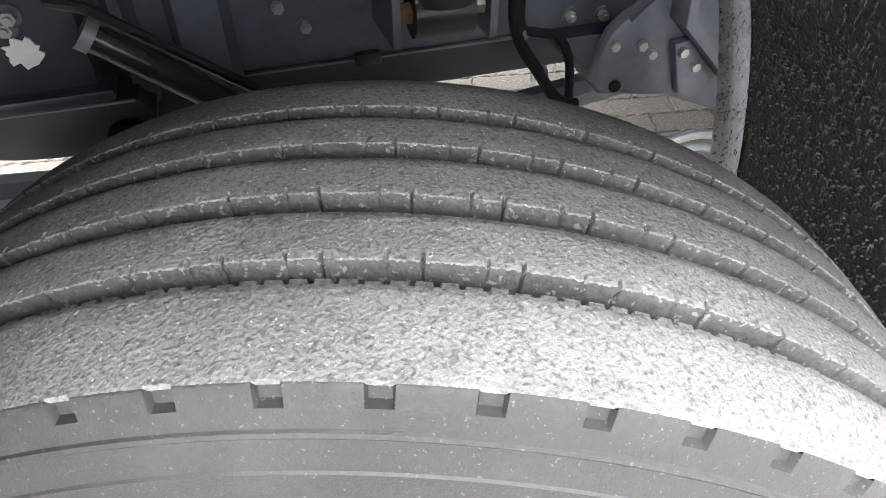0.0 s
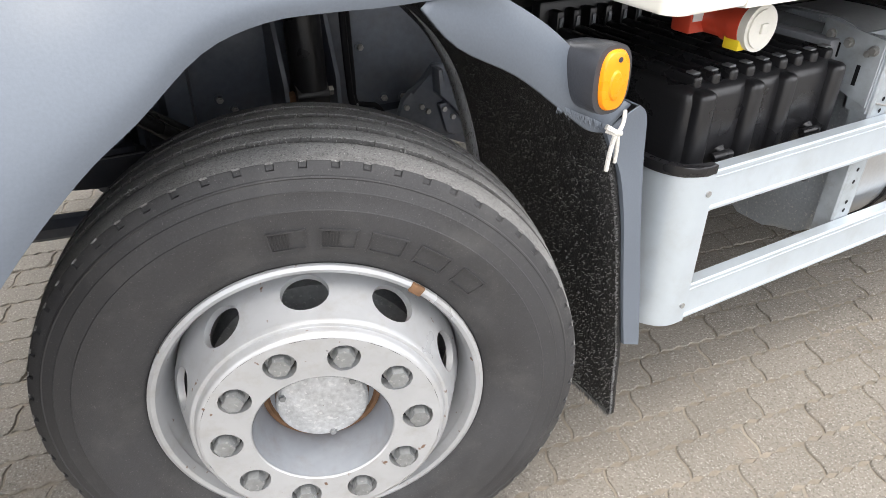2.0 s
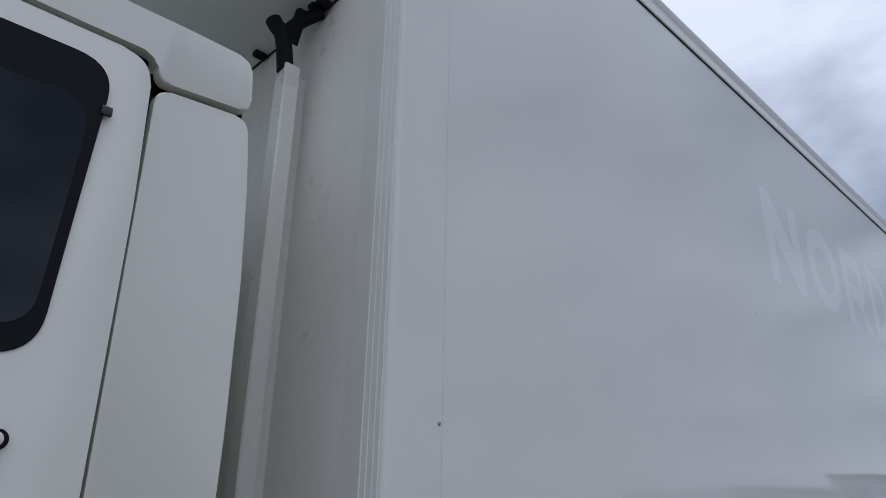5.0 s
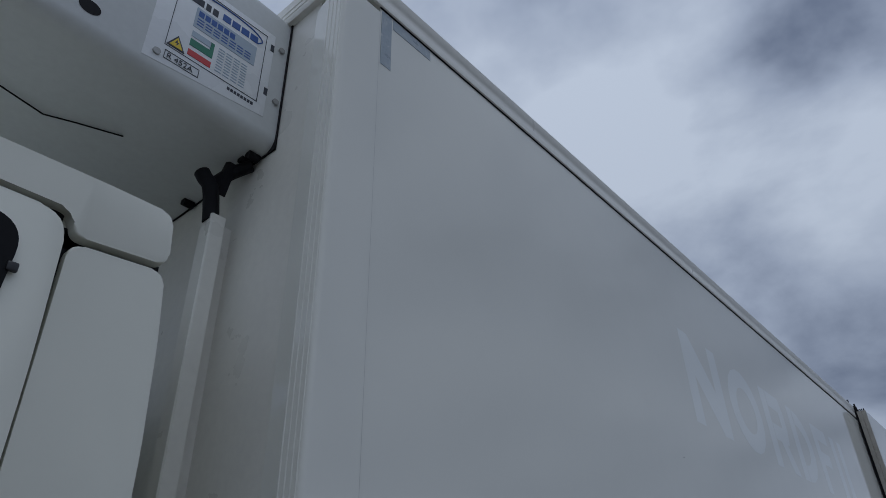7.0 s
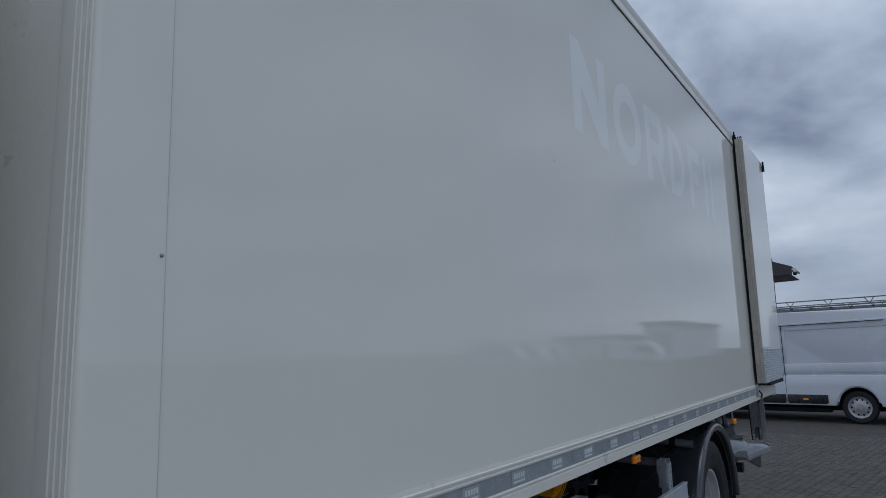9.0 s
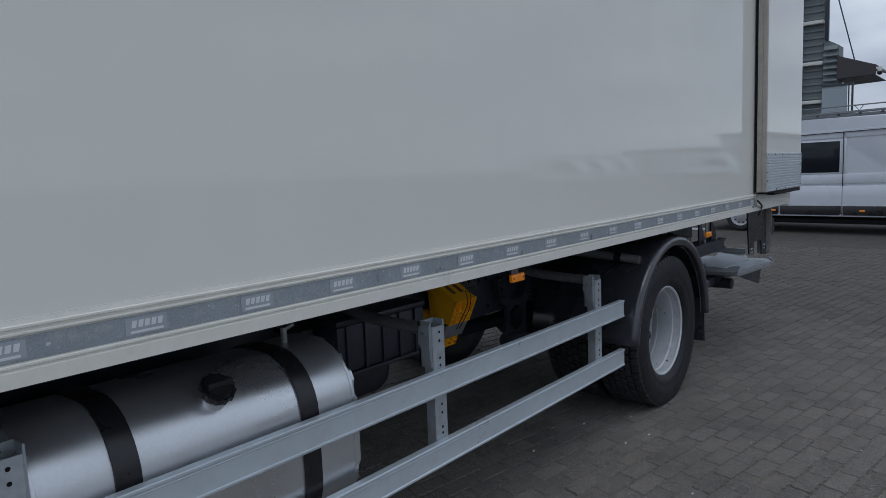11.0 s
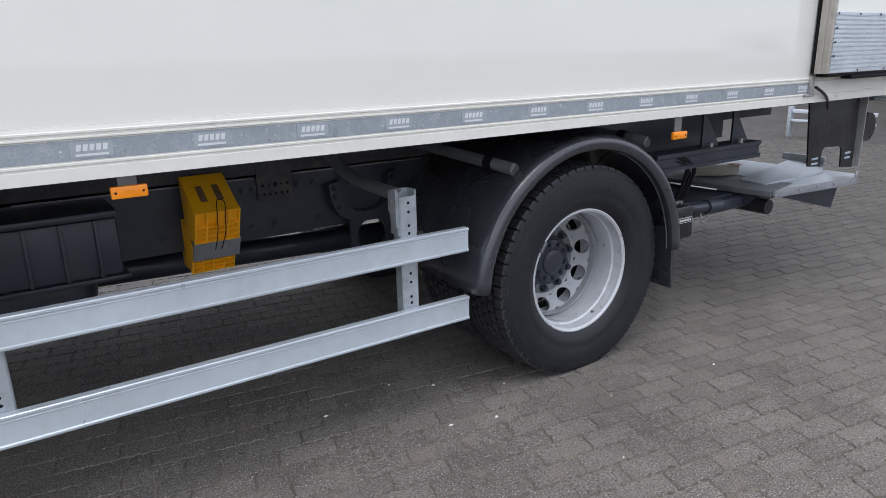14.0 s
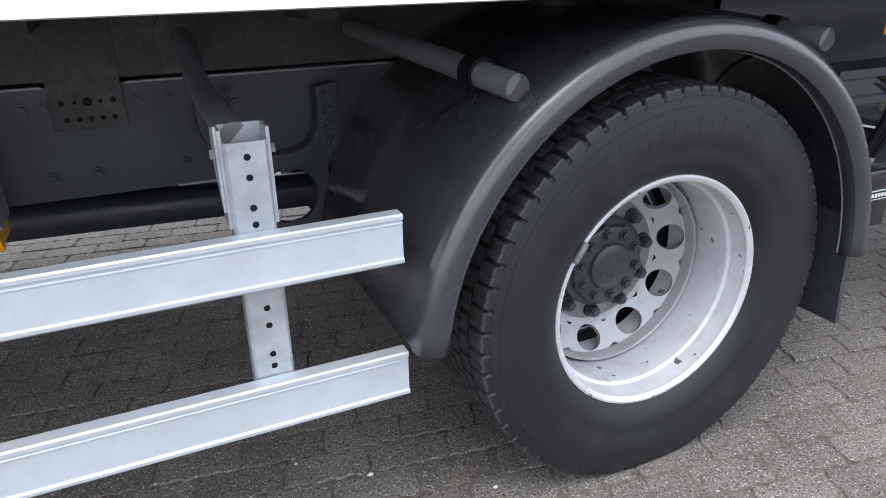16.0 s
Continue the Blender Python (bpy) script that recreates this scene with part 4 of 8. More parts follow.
def rear_wheel(at):
    wh = new("rear_wheel")
    wh.parent = TRUCK
    wh.matrix_basis = at
    tagged(wh, "rear drive wheel with black block-tread tyre and white rim")
    bm = tyre_mesh(rear_tyre_rows(), 60, 12, rear_seg)
    part("tyre", bm, [M_DRIVE, M_DTREAD, M_SEAL], wh, "black drive tyre with deep tread blocks")
    bm = bmesh.new()
    # rolled lip, then a deep barrel with shallow steps towards the disc
    lathe(bm, [(0.118, 0.281), (0.122, 0.288), (0.121, 0.2935), (0.115, 0.2955), (0.108, 0.29), (0.104, 0.284)], 96)
    lathe(bm, [(0.118, 0.281), (0.114, 0.2775), (0.108, 0.2785), (0.098, 0.278), (0.066, 0.274), (0.06, 0.2665), (0.054, 0.2655), (0.012, 0.2655), (-0.02, 0.2675), (-0.045, 0.2685), (-0.08, 0.2685), (-0.15, 0.264)], 96)
    part("rim", bm, M_RIMW, wh, "white painted deep rim with scuffs")
    bm = bmesh.new()
    lathe(bm, [(-0.076, 0.2685), (-0.078, 0.259)], 96)
    part("rim_seam", bm, M_UNDER, wh, "dark seam between rim and disc")
    bm = bmesh.new()
    holed_ring(bm, -0.116, 0.187, -0.073, 0.2515, 10, 0.037, 14, phase=radians(9), stretch=1.05, depth=0.014)
    lathe(bm, [(-0.073, 0.2515), (-0.06, 0.2528), (-0.046, 0.2528), (-0.04, 0.2538), (-0.0365, 0.2562), (-0.038, 0.259), (-0.047, 0.26), (-0.09, 0.26)], 96)
    lathe(bm, [(-0.116, 0.187), (-0.1185, 0.18), (-0.1195, 0.172)], 64)
    part("wheel_disc", bm, M_DISC, wh, "pale grey dished wheel disc with round openings")
    # disc centre in a darker grey that paints the shade around the nuts
    bm = bmesh.new()
    lathe(bm, [(-0.1195, 0.172), (-0.121, 0.168), (-0.1205, 0.164), (-0.121, 0.16), (-0.121, 0.08)], 64)
    part("nut_flange_shade", bm, M_ARM, wh, "grey flange behind the wheel nuts, darkened for shade")
    for h in range(10):
        a = radians(12 + 36 * h)
        cx, cz = 0.145 * math.cos(a), 0.145 * math.sin(a)
        # black disc for the shade ring round the nut
        bm = bmesh.new()
        tube(bm, [(cx, 0.1208, cz), (cx, 0.1198, cz)], 0.0225, 18)
        part("nut_seat", bm, M_SEAL, wh)
        bm = bmesh.new()
        hexnut(bm, -0.1205, -0.094, 0.0165, cx, cz, 0.021)
        tube(bm, [(cx, 0.094, cz), (cx, 0.09, cz)], 0.0105, 10)
        part("wheel_nut", bm, M_CHASSIS, wh)
    bm = bmesh.new()
    lathe(bm, [(-0.122, 0.128), (-0.1, 0.124), (-0.095, 0.112), (-0.088, 0.106), (-0.079, 0.105), (-0.0775, 0.102), (-0.0775, 0.066), (-0.074, 0.062), (-0.066, 0.06), (-0.063, 0.056), (-0.0615, 0.03), (-0.0615, 0.001)], 48)
    hub = part("hub", bm, M_CHASSIS, wh, "dark grey axle hub with bolts")
    for h in range(10):
        a = radians(26 + 36 * h)
        bm = bmesh.new()
        cx, cz = 0.088 * math.cos(a), 0.088 * math.sin(a)
        hexnut(bm, -0.079, -0.064, 0.0108, cx, cz, 0.015)
        part("hub_bolt", bm, M_CHASSIS, hub)
        bm = bmesh.new()
        tube(bm, [(1.08 * cx, 0.1, 1.08 * cz), (1.08 * cx, 0.0782, 1.08 * cz)], 0.0165, 14)
        part("flange_boss", bm, M_CHASSIS, hub)
    for a, r in ((0.3, 0.036), (1.9, 0.03), (3.6, 0.034), (5.0, 0.028)):
        bm = bmesh.new()
        box(bm, r * math.cos(a) - 0.006, r * math.cos(a) + 0.006, 0.06, 0.063, r * math.sin(a) - 0.004, r * math.sin(a) + 0.004, 0.001)
        part("cast_mark", bm, M_CHASSIS, hub)
    bm = bmesh.new()
    lathe(bm, [(-0.19, 0.262), (-0.19, 0.1)], 48)
    lathe(bm, [(-0.13, 0.15), (-0.16, 0.21), (-0.19, 0.215)], 48)
    part("brake_drum", bm, M_UNDER, wh, "dark brake drum")
    bm = bmesh.new()
    lathe(bm, [(-0.165, 0.236), (-0.162, 0.232), (-0.165, 0.228), (-0.17, 0.232)], 64, closed=True)
    part("inner_ring", bm, M_EDGE, wh, "pale inner wheel edge")
    # valve on the rim edge
    bm = bmesh.new()
    box(bm, 0.288, 0.302, -0.138, -0.126, -0.026, 0.026, 0.004)
    bmesh.ops.rotate(bm, verts=bm.verts, cent=(0, 0, 0), matrix=Matrix.Rotation(-radians(147), 3, "Y"))
    part("balance_weight", bm, M_ARM, wh, "grey balance weight")
    # worn raised lettering as plain low blocks
    def wall(r):
        return float(np.interp(r, [0.346, 0.372, 0.396, 0.42, 0.444], [0.1495, 0.155, 0.1575, 0.157, 0.154]))
    for n in range(8):
        mid = radians(132 - n * 9.5)
        for (r0, r1, d0, d1) in ((0.392, 0.43, -3.2, -2.1), (0.392, 0.43, 1.9, 3.0), (0.423, 0.43, -2.1, 1.9)):
            bm = bmesh.new()
            q = ((r0, d0), (r0, d1), (r1, d1), (r1, d0))
            hi = [bm.verts.new((rr * math.cos(mid + radians(aa)), -wall(rr) - 0.0012, rr * math.sin(mid + radians(aa)))) for rr, aa in q]
            lo = [bm.verts.new((rr * math.cos(mid + radians(aa)), -wall(rr) + 0.003, rr * math.sin(mid + radians(aa)))) for rr, aa in q]
            bm.faces.new(hi)
            for k in range(4):
                bm.faces.new((hi[k], hi[(k + 1) % 4], lo[(k + 1) % 4], lo[k]))
            part("raised_mark", bm, M_DRIVE, wh)
    return wh


RW_X, RW_Y, RW_Z = 4.437, 0.237, 0.478
REAR = rear_wheel(pose(RW_X, RW_Y, RW_Z))
# the loaded tyre flattens where it meets the ground
for v in [o for o in REAR.children if o.name.startswith("tyre")][0].data.vertices:
    v.co.z = max(v.co.z, -RW_Z + 0.001)
inner = new("inner_rear_tyre", [o for o in REAR.children if o.name.startswith("tyre")][0].data)
inner.parent = TRUCK
inner.matrix_basis = pose(RW_X, RW_Y + 0.35, RW_Z)
for fy in (2.05, 2.32):
    o = new("far_rear_tyre", inner.data)
    o.parent = TRUCK
    o.matrix_basis = pose(RW_X, fy - 0.02, RW_Z, 0, 0, 180)
o = new("far_front_tyre", inner.data)
o.parent = TRUCK
o.matrix_basis = pose(FW_X, 2.27, RW_Z, 0, 0, 162)


# ---- side guard ----
def side_guard():
    g = new("side_guard")
    g.parent = TRUCK
    tagged(g, "silver aluminium side underrun guard with two long rails")
    def rail(z0, z1):
        bm = bmesh.new()
        h = z1 - z0
        prof = [(0.135, z0), (0.108, z0), (0.104, z0 + 0.004), (0.104, z0 + 0.01), (0.108, z0 + 0.013), (0.1085, z0 + 0.016), (0.1085, z1 - 0.022), (0.107, z1 - 0.0205), (0.107, z1 - 0.018), (0.1085, z1 - 0.0165), (0.1085, z1 - 0.013), (0.104, z1 - 0.01), (0.104, z1 - 0.003), (0.107, z1), (0.135, z1), (0.135, z1 - 0.004), (0.112, z1 - 0.004), (0.112, z0 + 0.004), (0.135, z0 + 0.004)]
        prism(bm, prof, "x", 0.045, 3.79)
        return part("guard_rail", bm, M_RAIL, g, "silver aluminium guard rail")
    rail(0.694, 0.793)
    rail(0.404, 0.504)
    # rounded front end cover
    bm = bmesh.new()
    def bend(rx, ry):
        return [(0.02 - rx * math.sin(radians(a)), 0.2 - ry * math.cos(radians(a))) for a in range(0, 91, 9)]
    out = [(0.05, 0.1)] + bend(0.078, 0.1) + [(-0.058, 0.235)]
    prism(bm, out + [(-0.054, 0.235)] + bend(0.074, 0.096)[::-1] + [(0.05, 0.104)], "z", 0.405, 0.79)
    part("end_cover", bm, M_RAIL, g, "rounded silver end cover")
    bm = bmesh.new()
    prism(bm, [(0.045, 0.097)] + bend(0.081, 0.103) + [(-0.061, 0.235), (-0.042, 0.235)] + bend(0.062, 0.084)[::-1] + [(0.045, 0.116)], "z", 0.79, 0.812, bevel=0.003)
    part("end_cap", bm, M_BLACK, g, "black rubber edge cap")
    for z in (0.745, 0.455):
        for x in (0.035, ):
            bm = bmesh.new()
            tube(bm, [(x, 0.101, z), (x, 0.096, z)], 0.007, 10)
            part("rivet", bm, M_STEEL, g)
    # posts
    for px, top in ((0.655, 0.985), (2.17, 0.985), (3.535, 0.968)):
        bm = bmesh.new()
        x0, x1, y0, y1 = px - 0.036, px + 0.036, 0.138, 0.188
        prof = [(x0, y1), (x0, y0 + 0.005), (x0 + 0.005, y0), (x1 - 0.005, y0), (x1, y0 + 0.005), (x1, y1), (x1 - 0.004, y1), (x1 - 0.004, y0 + 0.006), (x0 + 0.004, y0 + 0.006), (x0 + 0.004, y1)]
        prism(bm, prof, "z", 0.41, top - 0.02)
        ob = part("upright", bm, M_GALV, g, "galvanised channel post with bolt holes")
        for z in (top - 0.045, top - 0.08, 0.835, 0.805, 0.645, 0.61, 0.55, 0.525):
            bm = bmesh.new()
            vs = [bm.verts.new((px + 0.006 * math.cos(k * math.tau / 12), y0 - 0.0008, z + 0.006 * math.sin(k * math.tau / 12))) for k in range(12)]
            bm.faces.new(vs)
            part("bolt_hole", bm, M_SEAL, g)
        # clamp sleeve and bracket back to the chassis
        bm = bmesh.new()
        prof = [(x0 - 0.006, y1 + 0.02), (x0 - 0.006, y0 + 0.01), (x0, y0 + 0.01), (x0, y1 + 0.02)]
        prism(bm, prof, "z", 0.8, top)
        prof = [(x1 + 0.006, y1 + 0.02), (x1 + 0.006, y0 + 0.01), (x1, y0 + 0.01), (x1, y1 + 0.02)]
        prism(bm, prof, "z", 0.8, top)
        box(bm, x0 - 0.006, x1 + 0.006, y1 + 0.012, y1 + 0.02, 0.8, top)
        part("clamp", bm, M_GALV, g)
        for sx in (x0 - 0.006, x1 + 0.006):
            d = -0.012 if sx < px else 0.012
            bm = bmesh.new()
            tube(bm, [(sx, y0 + 0.045, top - 0.045), (sx + d, y0 + 0.045, top - 0.045)], 0.009, 6)
            part("bolt", bm, M_STEEL, g)
        bm = bmesh.new()
        tube(bm, smooth_path([(px - 0.008, 0.2, 0.945), (px - 0.012, 0.36, 0.95), (px - 0.016, 0.52, 0.962), (px - 0.018, 0.65, 0.985), (px - 0.02, 0.73, 1.02), (px - 0.022, 0.85, 1.062)], 5), 0.026, 16)
        part("bracket_arm", bm, M_ARM, g, "bent grey steel support tube")
        bm = bmesh.new()
        tube(bm, [(px - 0.022, 0.845, 1.062), (px - 0.022, 0.833, 1.062)], 0.062, 24)
        for q in range(4):
            aa = 0.6 + q * math.tau / 4
            tube(bm, [(px - 0.022 + 0.048 * math.cos(aa), 0.834, 1.062 + 0.048 * math.sin(aa)), (px - 0.022 + 0.048 * math.cos(aa), 0.826, 1.062 + 0.048 * math.sin(aa))], 0.007, 6)
        part("arm_flange", bm, M_UNDER, g, "round bolted steel flange")
        bm = bmesh.new()
        if px > 1:
            prism(bm, [(0.15, 0.975), (0.205, 0.965), (0.21, 0.89), (0.15, 0.83)], "x", x0 - 0.011, x0 - 0.0065)
            part("clamp_cheek", bm, M_GALV, g)
            continue
        prism(bm, [(0.15, 0.978), (0.31, 1.0), (0.315, 0.915), (0.225, 0.84), (0.15, 0.815)], "x", x0 - 0.0125, x0 - 0.0065, bevel=0.001)
        part("clamp_cheek", bm, M_GALV, g, "galvanised bracket plate")
        for y, z in ((0.17, 0.95), (0.235, 0.955), (0.285, 0.965)):
            bm = bmesh.new()
            tube(bm, [(x0 - 0.0125, y, z), (x0 - 0.016, y, z)], 0.013, 14)
            tube(bm, [(x0 - 0.016, y, z), (x0 - 0.024, y, z)], 0.009, 6)
            part("bracket_bolt", bm, M_STEEL, g)
        bm = bmesh.new()
        box(bm, x0 - 0.0135, x0 - 0.0126, 0.19, 0.2, 0.86, 0.91)
        box(bm, x0 - 0.0135, x0 - 0.0126, 0.255, 0.263, 0.915, 0.95)
        part("bracket_slot", bm, M_SEAL, g)
        bm = bmesh.new()
        tube(bm, smooth_path([(x0 - 0.012, 0.16, 0.835), (px, 0.126, 0.822), (x1 + 0.015, 0.14, 0.826), (x1 + 0.02, 0.19, 0.835)], 5), 0.0028, 6)
        part("wire_tie", bm, M_STEEL, g)
    return g


GUARD = side_guard()


# ---- fuel tank ----
def fuel_tank():
    t = new("fuel_tank")
    t.parent = TRUCK
    tagged(t, "brushed aluminium fuel tank with black straps")
    y0, y1, z0, z1, r = 0.165, 0.66, 0.36, 0.985, 0.2
    prof = [(y0 + r - r * math.cos(radians(a)), z1 - r + r * math.sin(radians(a))) for a in range(0, 91, 10)]
    prof += [(y1 - r + r * math.sin(radians(a)), z1 - r + r * math.cos(radians(a))) for a in range(0, 91, 15)]
    prof += [(y1 - r + r * math.cos(radians(a)), z0 + r - r * math.sin(radians(a))) for a in range(0, 91, 15)]
    prof += [(y0 + r - r * math.sin(radians(a)), z0 + r - r * math.cos(radians(a))) for a in range(0, 91, 10)]
    bm = bmesh.new()
    prism(bm, prof, "x", 0.675, 1.745, bevel=0.025)
    for f in bm.faces:
        if all(v.co.x < 0.72 for v in f.verts):
            f.material_index = 1
    part("tank_shell", bm, [M_TANK, M_TANKEND], t, "brushed aluminium tank shell")
    c = Vector(((y0 + y1) / 2, (z0 + z1) / 2))
    def grow(d):
        out = []
        for p in prof:
            v = Vector(p) - c
            out.append(tuple(c + v + Vector((math.copysign(d, v.x) if abs(v.x) > 0.2 else d * v.x / 0.2, math.copysign(d, v.y) if abs(v.y) > 0.2 else d * v.y / 0.2))))
        return out
    for x in (0.93, 1.53):
        bm = bmesh.new()
        prism(bm, grow(0.006), "x", x - 0.035, x + 0.035, bevel=0.002)
        part("strap", bm, M_BLACK, t, "black rubber-lined strap")
    for x in (0.71, 1.725):
        bm = bmesh.new()
        prism(bm, grow(0.003), "x", x - 0.006, x + 0.006, bevel=0.002)
        part("weld_bead", bm, M_TANK, t)
    # filler neck and cap on the front upper curve
    up = Vector((0, -0.64, 0.77))
    foot = Vector((1.225, 0.235, 0.915))
    bm = bmesh.new()
    tube(bm, [tuple(foot), tuple(foot + 0.045 * up)], 0.042, 28)
    tube(bm, [tuple(foot + 0.03 * up), tuple(foot + 0.036 * up)], 0.046, 28)
    part("filler_neck", bm, M_TANK, t, "bright filler neck")
    bm = bmesh.new()
    tube(bm, [tuple(foot + 0.045 * up), tuple(foot + 0.066 * up)], 0.05, 28)
    tube(bm, [tuple(foot + 0.066 * up), tuple(foot + 0.074 * up)], 0.04, 28)
    for k in range(12):
        q = k * math.tau / 12
        side = Vector((math.cos(q), 0.77 * math.sin(q), 0.64 * math.sin(q)))
        tube(bm, [tuple(foot + 0.047 * up + 0.049 * side), tuple(foot + 0.066 * up + 0.049 * side)], 0.006, 6)
    tube(bm, [tuple(foot + 0.078 * up + Vector((-0.04, 0, 0))), tuple(foot + 0.08 * up + Vector((0.04, 0, 0)))], 0.012, 10)
    part("filler_cap", bm, M_BLACK, t, "black tank cap with grip")
    bm = bmesh.new()
    tube(bm, [(1.62, 0.4, 0.98), (1.62, 0.4, 1.04)], 0.012, 10)
    tube(bm, [(1.62, 0.4, 1.03), (1.65, 0.38, 1.05)], 0.008, 8)
    part("breather", bm, M_STEEL, t)
    return t


TANK = fuel_tank()


# ---- battery box ----
def battery_box():
    b = new("battery_box")
    b.parent = TRUCK
    tagged(b, "black ribbed plastic battery cover")
    bm = bmesh.new()
    box(bm, 0.035, 0.545, 0.205, 0.72, 0.6, 0.905, 0.03, 4)
    part("cover", bm, M_BLACK, b, "black moulded plastic cover")
    for i in range(9):
        x = 0.062 + i * 0.0545
        bm = bmesh.new()
        box(bm, x, x + 0.026, 0.222, 0.7, 0.88, 0.926, 0.009, 3)
        rib = part("top_rib", bm, M_BLACK, b)
        bm = bmesh.new()
        box(bm, x + 0.002, x + 0.022, 0.232, 0.256, 0.926, 0.931, 0.002)
        part("pale_end", bm, M_ARM, rib, "pale rib end")
        bm = bmesh.new()
        box(bm, x - 0.004, x + 0.02, 0.695, 0.735, 0.9, 0.965, 0.006)
        lug = part("lid_lug", bm, M_BLACK, b)
        bm = bmesh.new()
        box(bm, x + 0.002, x + 0.014, 0.69, 0.696, 0.915, 0.95, 0.002)
        part("lug_face", bm, M_ARM, lug)
    bm = bmesh.new()
    box(bm, 0.03, 0.56, 0.735, 0.775, 0.88, 0.985, 0.008)
    part("rear_ledge", bm, M_BLACK, b)
    for x0, x1 in ((0.05, 0.1), (0.205, 0.25), (0.318, 0.36), (0.49, 0.535)):
        bm = bmesh.new()
        box(bm, x0, x1, 0.182, 0.25, 0.59, 0.9, 0.016, 4)
        part("front_rib", bm, M_BLACK, b)
    for x in (0.15, 0.455):
        bm = bmesh.new()
        tube(bm, [(x, 0.196, 0.76), (x, 0.184, 0.75), (x, 0.18, 0.7), (x, 0.19, 0.655)], 0.011, 12)
        tube(bm, [(x - 0.026, 0.186, 0.742), (x, 0.178, 0.748), (x + 0.026, 0.186, 0.742)], 0.012, 12)
        tube(bm, [(x, 0.19, 0.67), (x, 0.172, 0.664)], 0.016, 12)
        part("latch", bm, M_BLACK, b, "black rubber latch")
    bm = bmesh.new()
    box(bm, 0.56, 0.605, 0.26, 0.76, 0.62, 0.93, 0.004)
    part("carrier", bm, M_RACK, b, "dull grey carrier plate")
    for o in b.children:
        o.matrix_basis = pose(0.012, 0, 0.028)
    return b


BATTERY = battery_box()


def far_side():
    """Unseen guard rails and boxes, added to keep light from under the truck."""
    f = new("far_side_equipment")
    f.parent = TRUCK
    tagged(f, "unseen far side rails and boxes added to block light")
    for z0 in (0.404, 0.694):
        bm = bmesh.new()
        box(bm, 0.05, 3.79, 2.415, 2.445, z0, z0 + 0.1, 0.004)
        part("guard_rail", bm, M_RAIL, f)
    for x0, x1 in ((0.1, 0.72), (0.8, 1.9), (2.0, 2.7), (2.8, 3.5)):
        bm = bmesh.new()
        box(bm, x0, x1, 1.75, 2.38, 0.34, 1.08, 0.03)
        part("blocker_box", bm, M_SHADEBOX, f, "dark box added to block light")


far_side()


# ---- chassis ----
def chassis():
    c = new("chassis")
    c.parent = TRUCK
    tagged(c, "dark blue-grey ladder chassis with bolts and lines")
    for y in (0.86, 1.62):
        bm = bmesh.new()
        d = 0.008
        pts = [(y, 0.69), (y + 0.07, 0.69), (y + 0.07, 0.698), (y + d, 0.698), (y + d, 0.954), (y + 0.07, 0.954), (y + 0.07, 0.962), (y, 0.962)]
        if y > 1.2:
            pts = [(2 * y - p, q) for p, q in pts]
        prism(bm, pts, "x", 0.25, 6.35)
        part("frame_rail", bm, M_CHASSIS, c, "dark painted steel frame rail")
        bm = bmesh.new()
        prism(bm, [(p, q + 0.02) for p, q in pts], "x", -1.9, 0.2495)
        part("frame_rail", bm, M_CHASSIS, c, "dark painted steel frame rail")
        bm = bmesh.new()
        box(bm, -0.2, 7.1, y - 0.01, y + 0.09, 0.975, 1.17, 0.003)
        part("sub_frame", bm, M_UNDER, c, "dusty grey sub-frame")
    for x in (-1.2, -0.3, 0.8, 1.9, 3.0, 4.9, 5.9):
        bm = bmesh.new()
        box(bm, x, x + 0.08, 0.872, 1.608, 0.72, 0.9, 0.004)
        part("cross_member", bm, M_CHASSIS, c)
    for i in range(12):
        x = 0.05 + i * 0.62
        bm = bmesh.new()
        box(bm, x, x + 0.07, 0.6, 2.3, 1.1, 1.1705)
        part("floor_bearer", bm, M_UNDER, c)
    for x, z in ((3.14, 0.914), (3.185, 0.914), (3.39, 0.914), (3.465, 0.914), (3.17, 0.745), (3.27, 0.745), (3.48, 0.745), (2.95, 0.9), (3.02, 0.75), (2.8, 0.75), (2.62, 0.91), (2.5, 0.75)):
        bm = bmesh.new()
        tube(bm, [(x, 0.862, z), (x, 0.854, z)], 0.017, 16)
        tube(bm, [(x, 0.854, z), (x, 0.84, z)], 0.0115, 6)
        part("frame_bolt", bm, M_CHASSIS, c)
    # bright beads that paint the sky's highlight along the flange
    for x0, x1, z in ((2.3, 3.19, 0.962), (3.37, 4.05, 0.962), (3.45, 3.6, 0.69)):
        bm = bmesh.new()
        tube(bm, [(x0, 0.859, z), (x1, 0.859, z)], 0.0035, 8)
        part("flange_edge", bm, M_STEEL, c, "bright bead for the highlight on the flange edge")
    for x in (3.2, ):
        bm = bmesh.new()
        box(bm, x, x + 0.16, 0.845, 0.857, 0.86, 1.12, 0.002)
        for k in range(5):
            vs = [bm.verts.new((x + 0.03 + k * 0.026 + 0.0065 * math.cos(q * math.tau / 12), 0.8444, 0.885 + 0.0065 * math.sin(q * math.tau / 12))) for q in range(12)]
            bm.faces.new(vs).material_index = 1
            rr = (0.007, 0.005, 0.011, 0.005, 0.007)[k]
            vs = [bm.verts.new((x + 0.025 + k * 0.028 + rr * math.cos(q * math.tau / 12), 0.8444, 0.925 + rr * math.sin(q * math.tau / 12))) for q in range(12)]
            bm.faces.new(vs).material_index = 1
        part("bracket_plate", bm, [M_UNDER, M_SEAL], c, "perforated mounting plate")
    # drive shaft, axle, exhaust box and air tank
    bm = bmesh.new()
    tube(bm, [(0.5, 1.24, 0.62), (4.2, 1.24, 0.5)], 0.06, 14)
    part("drive_shaft", bm, M_CHASSIS, c)
